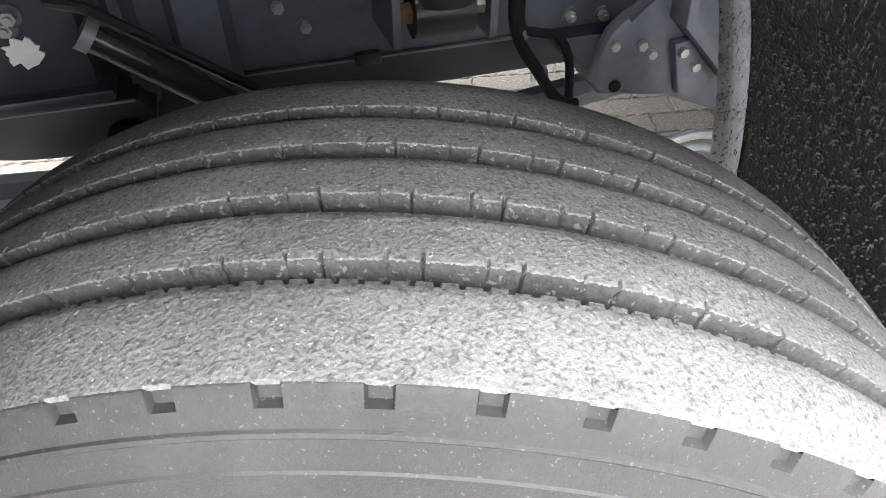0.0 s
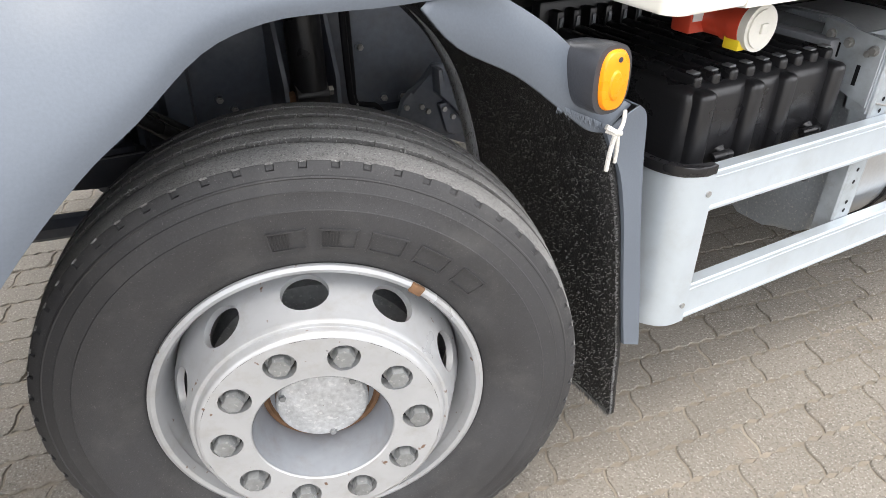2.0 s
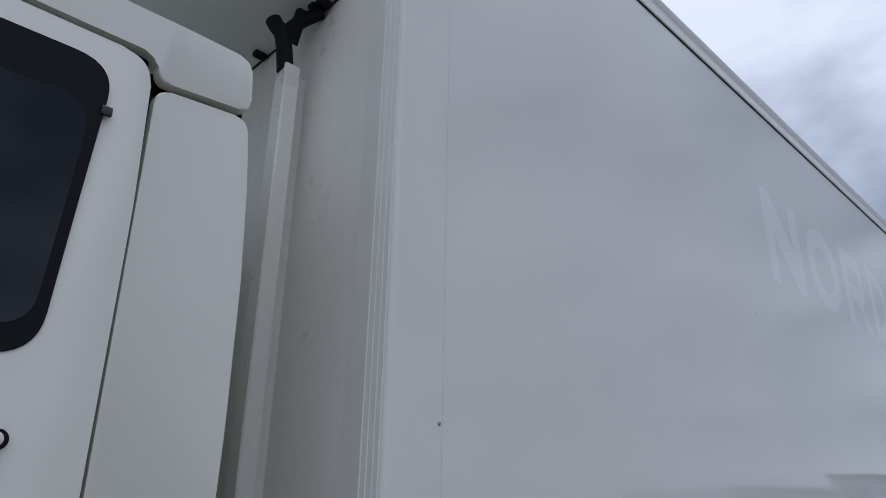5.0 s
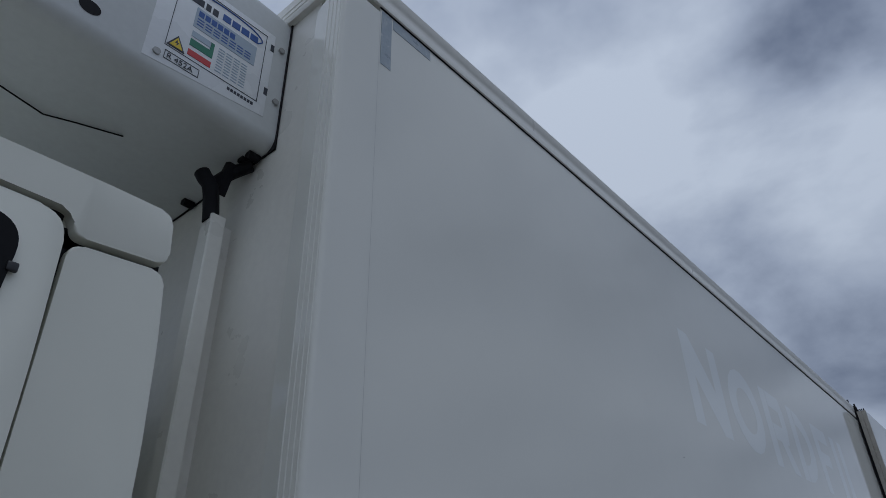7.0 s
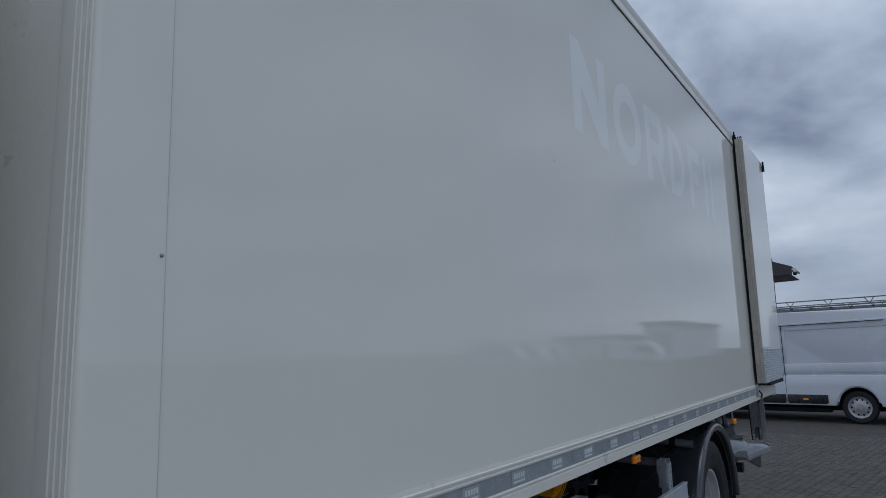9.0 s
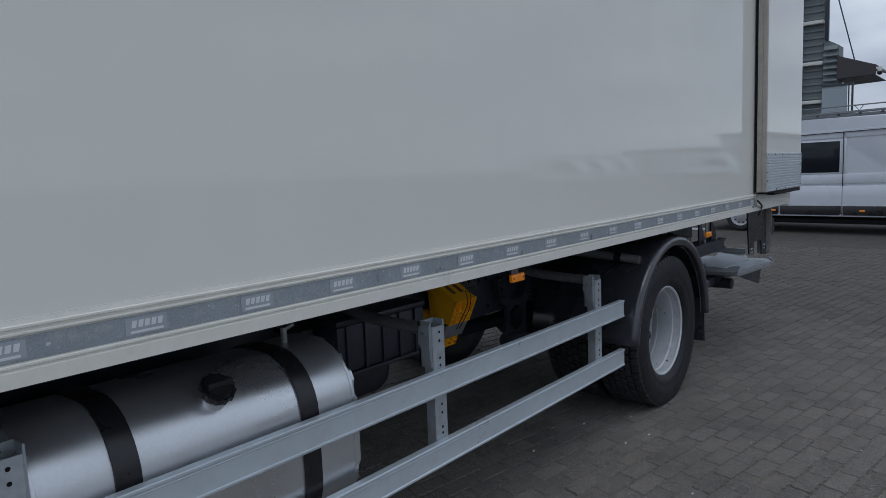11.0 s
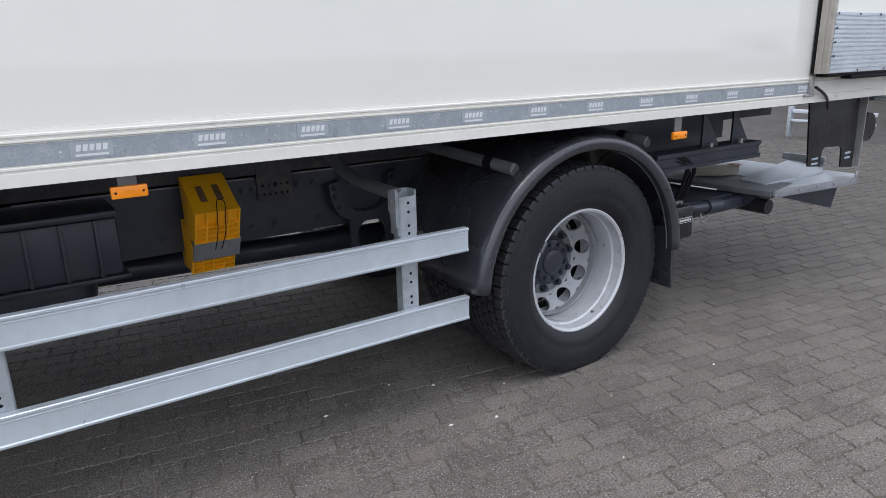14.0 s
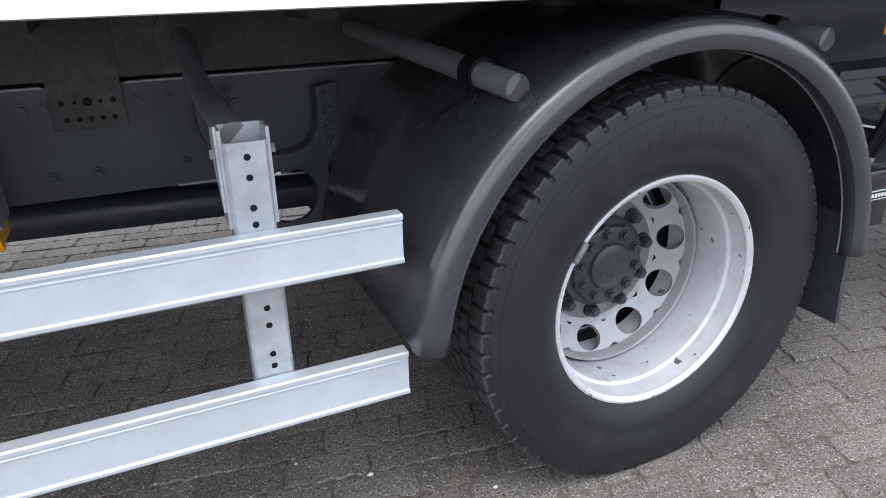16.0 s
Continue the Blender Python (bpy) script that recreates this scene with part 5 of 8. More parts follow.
    bm = bmesh.new()
    tube(bm, [(RW_X, 0.5, 0.5), (RW_X, 2.05, 0.5)], 0.09, 16)
    bmesh.ops.create_uvsphere(bm, u_segments=20, v_segments=12, radius=0.22, matrix=Matrix.Translation((RW_X, 1.27, 0.5)))
    part("rear_axle", bm, M_CHASSIS, c)
    bm = bmesh.new()
    tube(bm, [(FW_X, 0.45, 0.45), (FW_X, 2.1, 0.45)], 0.06, 14)
    part("front_axle", bm, M_CHASSIS, c)
    return c


CHASSIS = chassis()


# ---- cab ----
CY = 0.172      # outer plane of the cab side


def cab():
    c = new("cab")
    c.parent = TRUCK
    tagged(c, "ivory-white truck cab with grey plastic wheel arch")
    # rear side panel behind the door; the top leans in
    def lean(z):
        return CY + max(0.0, z - 1.6) * 0.02
    def sheet(name, outline, label, thick=0.05, material=None, depth=0.0, bevel=0.0045):
        bm = bmesh.new()
        fs = prism(bm, outline, "y", 0.0, thick, bevel=0)
        es = list(fs[0].edges)
        bmesh.ops.bevel(bm, geom=es, offset=bevel, segments=3, affect="EDGES", profile=0.5)
        for v in bm.verts:
            v.co.y += lean(v.co.z) + depth
        return part(name, bm, material or M_CAB, c, label)
    def rnd(pts, r, n=4):
        out = []
        m = len(pts)
        for i in range(m):
            p, q, s = Vector(pts[i - 1]), Vector(pts[i]), Vector(pts[(i + 1) % m])
            d0, d1 = (p - q), (s - q)
            k = min(r, d0.length * 0.45, d1.length * 0.45)
            a, b = q + d0.normalized() * k, q + d1.normalized() * k
            for t in range(n + 1):
                t /= n
                out.append(tuple((1 - t) ** 2 * a + 2 * t * (1 - t) * q + t * t * b))
        return out
    sheet("rear_side_panel", rnd([(-0.734, 1.335), (-0.54, 1.325), (-0.517, 1.5), (-0.512, 1.82), (-0.515, 2.1), (-0.526, 2.313), (-0.542, 2.474), (-0.742, 2.46)], 0.03), "ivory cab corner panel")
    sheet("door_skin", rnd([(-1.75, 1.33), (-0.9, 1.331), (-0.75, 1.34), (-0.745, 1.6), (-0.746, 2.2), (-0.757, 2.516), (-1.75, 2.522)], 0.06, 6), "ivory cab door", depth=-0.004)
    sheet("roof_side", rnd([(-1.9, 2.534), (-0.752, 2.529), (-0.742, 2.474), (-0.54, 2.489), (-0.551, 2.62), (-0.7, 2.622), (-1.9, 2.6)], 0.03, 5), "ivory cab roof edge", depth=-0.006)
    # body behind the skins
    bm = bmesh.new()
    pts = [(-0.57, 1.36), (-0.55, 2.45), (-0.575, 2.57), (-0.65, 2.61), (-1.9, 2.61), (-1.95, 1.36)]
    prism(bm, pts, "y", CY + 0.05, 2.55 - CY, bevel=0.03)
    part("cab_shell", bm, M_CAB, c)
    for e in ((-0.762, -0.72, 1.34, 2.5), (-0.76, -0.547, 2.455, 2.495), (-1.7, -0.76, 2.51, 2.54)):
        bm = bmesh.new()
        box(bm, e[0], e[1], CY + 0.042, CY + 0.06, e[2], e[3])
        part("gap_seal", bm, M_SEAL, c)
    # window with a wide dark frame
    win = rnd([(-0.85, 1.9), (-0.837, 2.2), (-0.824, 2.462), (-1.8, 2.462), (-1.8, 1.9)], 0.075, 8)
    bm = bmesh.new()
    prism(bm, win, "y", lean(2.2) - 0.009, lean(2.2) + 0.01)
    part("window_frame", bm, M_SEAL, c, "black window surround")
    # soft inner lip of the surround, and a small clip at its corner
    lip = rnd([(-0.856, 1.925), (-0.844, 2.2), (-0.836, 2.41), (-1.8, 2.41), (-1.8, 1.925)], 0.065, 8)
    bm = bmesh.new()
    prism(bm, lip, "y", lean(2.2) - 0.0098, lean(2.2) - 0.009)
    part("window_gasket", bm, M_SEAL, c, "black window gasket")
    bm = bmesh.new()
    box(bm, -0.836, -0.815, lean(2.2) - 0.014, lean(2.2) - 0.004, 2.352, 2.372, 0.004)
    part("frame_clip", bm, M_BLACK, c)
    win2 = rnd([(-0.868, 1.945), (-0.856, 2.2), (-0.85, 2.37), (-1.8, 2.366), (-1.8, 1.945)], 0.06, 8)
    bm = bmesh.new()
    prism(bm, win2, "y", lean(2.2) - 0.0112, lean(2.2) - 0.0098)
    part("window_pane", bm, M_GLASS, c, "dark side window glass")
    # grip recess with lock
    bm = bmesh.new()
    prism(bm, rnd([(-0.754, 1.4), (-0.749, 1.562), (-0.868, 1.562), (-0.918, 1.538), (-0.955, 1.49), (-0.975, 1.4)], 0.022, 5), "y", CY - 0.009, CY + 0.01, bevel=0.004)
    part("grip_bezel", bm, M_BEZEL, c, "dark slate door handle bezel")
    # scoops as flat black shapes, their inner shade put into the colour
    for scoop in ([(-0.855, 1.409), (-0.834, 1.515), (-0.84, 1.536), (-0.868, 1.527), (-0.893, 1.491), (-0.914, 1.43), (-0.912, 1.408)],
                  [(-0.808, 1.408), (-0.793, 1.515), (-0.782, 1.531), (-0.776, 1.515), (-0.779, 1.408)]):
        bm = bmesh.new()
        prism(bm, rnd(scoop, 0.012, 5), "y", CY - 0.0102, CY - 0.009)
        part("grip_recess", bm, M_SEAL, c, "flat black shape for the shaded finger scoop")
    bm = bmesh.new()
    prism(bm, rnd([(-0.838, 1.512), (-0.8, 1.512), (-0.812, 1.406), (-0.861, 1.406)], 0.006, 3), "y", CY - 0.017, CY - 0.0105, bevel=0.003)
    part("door_handle", bm, M_BEZEL, c, "dark slate pull handle")
    bm = bmesh.new()
    tube(bm, [(-0.813, CY - 0.008, 1.534), (-0.813, CY - 0.013, 1.534)], 0.0092, 20)
    lock = part("door_lock", bm, M_BLACK, c)
    bm = bmesh.new()
    box(bm, -0.8145, -0.8115, CY - 0.0145, CY - 0.013, 1.528, 1.54)
    part("key_slot", bm, M_STEEL, lock)
    bm = bmesh.new()
    prism(bm, arc(-0.876, 1.774, 0.016, -90, 90, 8) + arc(-1.06, 1.77, 0.016, 90, 270, 8), "y", lean(1.79) - 0.007, lean(1.79) + 0.005)
    part("grip_surround", bm, M_SEAL, c)
    bm = bmesh.new()
    prism(bm, arc(-0.88, 1.774, 0.0115, -90, 90, 8) + arc(-1.06, 1.77, 0.0115, 90, 270, 8), "y", lean(1.79) - 0.02, lean(1.79) - 0.0065, bevel=0.004)
    part("grab_handle", bm, M_CAB, c, "ivory grab handle")
    # reflective strips
    for x0, x1 in ((-0.742, -0.537), (-1.5, -0.756)):
        bm = bmesh.new()
        box(bm, x0, x1, CY - 0.0062, CY + 0.002, 1.3475, 1.3885)
        part("reflective_strip", bm, M_STRIP, c, "silver reflective strip")
    # dealer stickers; numbers as plain bars
    bm = bmesh.new()
    box(bm, -0.687, -0.579, CY - 0.003, CY + 0.002, 1.3905, 1.4435)
    st = part("sticker", bm, M_STICKER, c, "small grey-blue dealer sticker with town names")
    bm = bmesh.new()
    for x0 in (-0.683, -0.67, -0.657):
        prism(bm, [(x0, 1.4325), (x0 + 0.0115, 1.4325), (x0 + 0.0125, 1.4405), (x0 + 0.001, 1.4405)], "y", CY - 0.0042, CY - 0.003)
    for x0 in (-0.613, -0.602, -0.591):
        prism(bm, [(x0, 1.4295), (x0 + 0.009, 1.4295), (x0 + 0.0105, 1.4415), (x0 + 0.002, 1.4415)], "y", CY - 0.0042, CY - 0.003)
    tube(bm, [(-0.6285, CY - 0.003, 1.4365), (-0.6285, CY - 0.0042, 1.4365)], 0.0026, 10)
    part("logo_shape", bm, M_BLUE, st)
    bm = bmesh.new()
    box(bm, -0.683, -0.642, CY - 0.0042, CY - 0.003, 1.4295, 1.4313)
    part("logo_line", bm, M_REDP, st)
    for i, word in enumerate(("Hamm", "Dortmund", "Essen", "K\u00f6ln")):
        text_mesh("town_name", word, 0.0088, M_BLUE, st, pose(-0.6835, CY - 0.0042, 1.42 - i * 0.0086, 90, 0, 0))
        bm = bmesh.new()
        box(bm, -0.6385, -0.6325, CY - 0.0042, CY - 0.003, 1.42 - i * 0.0086, 1.4262 - i * 0.0086)
        for q in range(9 - (i == 3)):
            box(bm, -0.6305 + q * 0.0054, -0.6265 + q * 0.0054, CY - 0.0042, CY - 0.003, 1.42 - i * 0.0086, 1.4258 - i * 0.0086)
        part("number_bar", bm, M_BLUE, st)
    bm = bmesh.new()
    box(bm, -0.613, -0.54, CY - 0.0085, CY - 0.0055, 1.361, 1.3895)
    s2 = part("sticker", bm, M_STICKW, c, "silver dealer sticker with black emblem")
    bm = bmesh.new()
    box(bm, -0.612, -0.588, CY - 0.0096, CY - 0.0085, 1.362, 1.3885)
    for x0, x1, z0, z1 in ((-0.582, -0.572, 1.378, 1.3855), (-0.57, -0.56, 1.378, 1.3855), (-0.558, -0.548, 1.378, 1.3855), (-0.582, -0.575, 1.369, 1.3745), (-0.573, -0.566, 1.369, 1.3745), (-0.564, -0.557, 1.369, 1.3745), (-0.555, -0.548, 1.369, 1.3745)):
        box(bm, x0, x1, CY - 0.0096, CY - 0.0085, z0, z1)
    part("logo_shape", bm, M_INK, s2)
    bm = bmesh.new()
    prism(bm, [(-0.608, 1.379), (-0.593, 1.3855), (-0.593, 1.3665), (-0.602, 1.3655), (-0.6, 1.372)], "y", CY - 0.0104, CY - 0.0096)
    part("logo_wedge", bm, M_STICKW, s2)
    return c


CAB = cab()


# ---- front wheel arch ----
def front_arch():
    a = new("wheel_arch")
    a.parent = TRUCK
    tagged(a, "grey plastic front wheel arch with bristle mud flap")
    low = [(-1.45, 0.55), (-1.33, 0.78), (-1.2, 0.945), (-1.09, 1.055), (-1.014, 1.112), (-0.932, 1.178), (-0.855, 1.203), (-0.775, 1.206), (-0.688, 1.205), (-0.534, 1.212)]
    up = [(-1.75, 0.7), (-1.5, 1.0), (-1.3, 1.17), (-1.15, 1.26), (-1.039, 1.296), (-0.971, 1.325), (-0.905, 1.336), (-0.8, 1.338), (-0.7, 1.336), (-0.584, 1.332)]
    low, up = [list(p) for p in low], [list(p) for p in up]
    L = smooth_path([(x, 0, z) for x, z in low], 4)
    U = smooth_path([(x, 0, z) for x, z in up], 4)
    bm = bmesh.new()
    grid = []
    n = 10
    for i, (l, u) in enumerate(zip(L, U)):
        row = []
        for j in range(n + 1):
            t = j / n
            p = l.lerp(u, t)
            if p.x > -0.66:
                tail = L[-1].x + (U[-1].x - L[-1].x) * t
                p.x = -0.66 + (p.x + 0.66) * (float(np.interp(t, [0, 0.35, 0.5, 0.75, 0.9, 1], [-0.508, -0.51, -0.516, -0.535, -0.556, -0.589])) + 0.66) / (tail + 0.66)
            # rounded section: bulges outwards, turns in at both edges
            y = 0.055 + 0.115 * (t ** 2.2) + 0.008 * max(0.0, 1 - t * 8)
            row.append(bm.verts.new((p.x, y, p.z)))
        # inward lip
        row.insert(0, bm.verts.new((l.x + 0.0, 0.13, l.z + 0.012)))
        grid.append(row)
    # rounded rear end
    end = []
    for r0, r1 in zip(grid, grid[1:]):
        for j in range(len(r0) - 1):
            bm.faces.new((r0[j], r1[j], r1[j + 1], r0[j + 1]))
    last = grid[-1]
    ring = [bm.verts.new((v.co.x + 0.004, v.co.y + 0.03, v.co.z)) for j, v in enumerate(last)]
    for j in range(len(last) - 1):
        bm.faces.new((last[j], ring[j], ring[j + 1], last[j + 1]))
    ob = part("arch_panel", bm, M_GREY, a, "smooth grey plastic wheel arch panel")
    sol = ob.modifiers.new("thick", "SOLIDIFY")
    sol.thickness = 0.004
    # rear wing: a light grey extension carrying the side lamp, then a narrow curved leg
    bm = bmesh.new()
    edge_lo = [(-0.655, 0.06, 1.2), (-0.6, 0.06, 1.142), (-0.5, 0.06, 1.088), (-0.42, 0.06, 1.028), (-0.355, 0.06, 0.978), (-0.315, 0.06, 0.965)]
    edge_hi = [(-0.62, 0.085, 1.215), (-0.54, 0.09, 1.205), (-0.46, 0.09, 1.165), (-0.39, 0.09, 1.115), (-0.3, 0.09, 1.03), (-0.235, 0.09, 0.99)]
    edge_in = [(-0.62, 0.42, 1.24), (-0.54, 0.42, 1.23), (-0.46, 0.42, 1.19), (-0.39, 0.42, 1.13), (-0.29, 0.42, 1.03), (-0.225, 0.42, 0.98)]
    A, B, C = smooth_path(edge_lo, 4), smooth_path(edge_hi, 4), smooth_path(edge_in, 4)
    rowsv = [[bm.verts.new(p) for p in r] for r in (A, B, C)]
    for r0, r1 in zip(rowsv, rowsv[1:]):
        for i in range(len(r0) - 1):
            bm.faces.new((r0[i], r0[i + 1], r1[i + 1], r1[i]))
    ob = part("wing", bm, M_GREY, a, "light grey plastic wing")
    ob.modifiers.new("thick", "SOLIDIFY").thickness = 0.005
    bm = bmesh.new()
    legL = smooth_path([(-0.3, 0.075, 0.962), (-0.278, 0.08, 0.922), (-0.245, 0.08, 0.863), (-0.217, 0.08, 0.761), (-0.195, 0.08, 0.638), (-0.17, 0.08, 0.505), (-0.155, 0.08, 0.43)], 5)
    legR = smooth_path([(-0.224, 0.08, 0.99), (-0.203, 0.08, 0.965), (-0.192, 0.08, 0.875), (-0.166, 0.08, 0.717), (-0.14, 0.08, 0.59), (-0.118, 0.08, 0.47), (-0.108, 0.08, 0.41)], 5)
    va, vb = [bm.verts.new(p) for p in legL], [bm.verts.new(p) for p in legR]
    vc = [bm.verts.new((p.x, p.y + 0.05, p.z)) for p in legR]
    vd = [bm.verts.new((p.x - 0.005, p.y + 0.05, p.z)) for p in legL]
    for r0, r1 in ((va, vb), (vb, vc), (vd, va)):
        for i in range(len(r0) - 1):
            bm.faces.new((r0[i], r0[i + 1], r1[i + 1], r1[i]))
    bm.faces.new((va[-1], vb[-1], vc[-1], vd[-1]))
    ob = part("flap_edge", bm, M_GREY, a, "narrow grey edge strip")
    ob.modifiers.new("thick", "SOLIDIFY").thickness = 0.004
    # bristle flap behind the tyre
    bm = bmesh.new()
    prof = [(-0.56, 1.19), (-0.44, 1.12), (-0.34, 1.03), (-0.275, 0.93), (-0.235, 0.82), (-0.205, 0.7), (-0.18, 0.56), (-0.155, 0.42), (-0.145, 0.3), (-0.135, 0.205)]
    S = smooth_path([(x, 0, z) for x, z in prof], 4)
    y0, y1 = 0.088, 0.62
    rows_ = []
    for s in S:
        rows_.append([bm.verts.new((s.x - 0.02 * (k / 12), y0 + (y1 - y0) * k / 12, s.z)) for k in range(13)])
    for r0, r1 in zip(rows_, rows_[1:]):
        for k in range(12):
            bm.faces.new((r0[k], r0[k + 1], r1[k + 1], r1[k]))
    ob = part("mud_flap", bm, M_BRISTLE, a, "black spray-suppression bristle flap")
    ob.modifiers.new("thick", "SOLIDIFY").thickness = 0.012
    # pale bound inner edge of the flap
    bm = bmesh.new()
    E0 = [s for s in S if 0.4 < s.z < 1.12]
    ra = [bm.verts.new((s.x - 0.032, 0.565, s.z)) for s in E0]
    rb = [bm.verts.new((s.x - 0.03, 0.625, s.z)) for s in E0]
    for i in range(len(E0) - 1):
        bm.faces.new((ra[i], ra[i + 1], rb[i + 1], rb[i]))
    ob = part("flap_edge_strip", bm, M_EDGE, a, "pale bound edge of the flap")
    ob.modifiers.new("thick", "SOLIDIFY").thickness = 0.003
    # looped bristles standing proud of the mat, longer along its free edges
    rng = random.Random(8)
    vs, fs = [], []
    for k in range(9000):
        i = rng.randrange(len(S) - 1)
        p = S[i].lerp(S[i + 1], rng.random())
        yy = rng.uniform(0.09, 0.62)
        ln, wd = rng.uniform(0.006, 0.012), rng.uniform(0.0012, 0.0026)
        out, drop, side = -ln * rng.uniform(0.5, 1.0), -ln * rng.uniform(0.0, 0.8), rng.uniform(-0.6, 0.6) * ln
        if k % 10 == 0:
            p, drop = S[-1], -ln * rng.uniform(0.8, 1.6)
        elif k % 11 == 0:
            yy, side = 0.09, -ln * rng.uniform(0.5, 1.3)
        x0 = p.x - 0.02 * (yy - 0.088) / 0.532 - 0.001
        n = len(vs)
        vs += [(x0, yy, p.z), (x0, yy + wd, p.z + 0.5 * wd), (x0 - 0.012 + out * 0.5, yy + side * 0.5 + wd, p.z + 0.003), (x0 - 0.012 + out * 0.5, yy + side * 0.5, p.z + 0.003 - 0.5 * wd), (x0 - 0.008 + out, yy + side, p.z + drop)]
        fs += [(n, n + 1, n + 2, n + 3), (n + 3, n + 2, n + 4)]
    me = bpy.data.meshes.new("bristles")
    me.from_pydata(vs, [], fs)
    me.materials.append(M_HAIRS)
    ob = new("bristles", me)
    ob.parent = a
    # frayed lower edge of the wing
    vs, fs = [], []
    for k in range(90):
        q = rng.random()
        p = Vector((-0.42, 0.062, 1.028)).lerp(Vector((-0.295, 0.062, 0.965)), q)
        n = len(vs)
        ln = rng.uniform(0.004, 0.014)
        vs += [(p.x, p.y, p.z + 0.004), (p.x + 0.003, p.y, p.z + 0.002), (p.x + rng.uniform(-0.5, 0.5) * ln, p.y - 0.002, p.z - ln)]
        fs.append((n, n + 1, n + 2))
    me = bpy.data.meshes.new("frayed_edge")
    me.from_pydata(vs, [], fs)
    me.materials.append(M_GREY)
    new("frayed_edge", me).parent = a
    # side lamp with dark housing
    def oval(cx, cz, w, h, y, n=28, power=2.7):
        out = []
        for k in range(n):
            q = k * math.tau / n
            c_, s_ = math.cos(q), math.sin(q)
            out.append((cx + w * math.copysign(abs(c_) ** (2 / power), c_), y, cz + h * math.copysign(abs(s_) ** (2 / power), s_)))
        return out
    def loft(bm, loops):
        rings = [[bm.verts.new(p) for p in lp] for lp in loops]
        for r0, r1 in zip(rings, rings[1:]):
            for k in range(len(r0)):
                m_ = (k + 1) % len(r0)
                bm.faces.new((r0[k], r0[m_], r1[m_], r1[k]))
        bm.faces.new(rings[0])
        bm.faces.new(rings[-1])
    bm = bmesh.new()
    loft(bm, [oval(-0.357, 1.066, 0.034, 0.045, 0.118), oval(-0.357, 1.067, 0.037, 0.05, 0.098), oval(-0.356, 1.069, 0.0385, 0.0535, 0.06), oval(-0.354, 1.07, 0.039, 0.055, 0.035), oval(-0.352, 1.07, 0.0365, 0.054, 0.022), oval(-0.352, 1.07, 0.0295, 0.049, 0.0215)])
    part("lamp_housing", bm, M_FENDER, a, "dark grey rubber lamp housing")
    bm = bmesh.new()
    loft(bm, [oval(-0.351, 1.07, 0.0275, 0.047, 0.03), oval(-0.351, 1.07, 0.0275, 0.047, 0.019), oval(-0.351, 1.07, 0.025, 0.0445, 0.0145), oval(-0.351, 1.07, 0.019, 0.038, 0.0125)])
    lens = part("lamp_lens", bm, M_AMBER, a, "amber side marker lens")
    bm = bmesh.new()
    loft(bm, [oval(-0.353, 1.064, 0.013, 0.024, 0.0128, power=2.0), oval(-0.353, 1.064, 0.0105, 0.021, 0.0095, power=2.0), oval(-0.353, 1.064, 0.005, 0.012, 0.0082, power=2.0)])
    part("lens_dome", bm, M_AMBER, lens)
    bm = bmesh.new()
    tube(bm, [(-0.349, 0.0145, 1.103), (-0.349, 0.0115, 1.103)], 0.0042, 10)
    part("lens_screw", bm, M_INK, lens)
    bm = bmesh.new()
    tube(bm, smooth_path([(-0.783, 0.1215, 1.3115), (-0.772, 0.126, 1.3145), (-0.765, 0.1245, 1.3135), (-0.766, 0.12, 1.31), (-0.776, 0.119, 1.3095), (-0.766, 0.1185, 1.309), (-0.755, 0.1205, 1.3105)], 4), 0.0013, 6)
    part("hook_mark", bm, M_SEAL, a)
    # knotted rope
    bm = bmesh.new()
    tube(bm, smooth_path([(-0.322, 0.052, 0.979), (-0.306, 0.046, 0.969), (-0.29, 0.05, 0.962)], 5), 0.0048, 8)
    tube(bm, smooth_path([(-0.318, 0.056, 0.97), (-0.304, 0.046, 0.966), (-0.282, 0.056, 0.974), (-0.262, 0.075, 0.988)], 5), 0.0036, 8)
    tube(bm, smooth_path([(-0.306, 0.046, 0.963), (-0.308, 0.05, 0.93), (-0.309, 0.052, 0.897)], 5), 0.0042, 8)
    tube(bm, smooth_path([(-0.3, 0.046, 0.963), (-0.293, 0.05, 0.935), (-0.291, 0.053, 0.908)], 5), 0.0036, 8)
    part("rope", bm, M_ROPE, a, "knotted white rope end")
    return a


ARCH = front_arch()


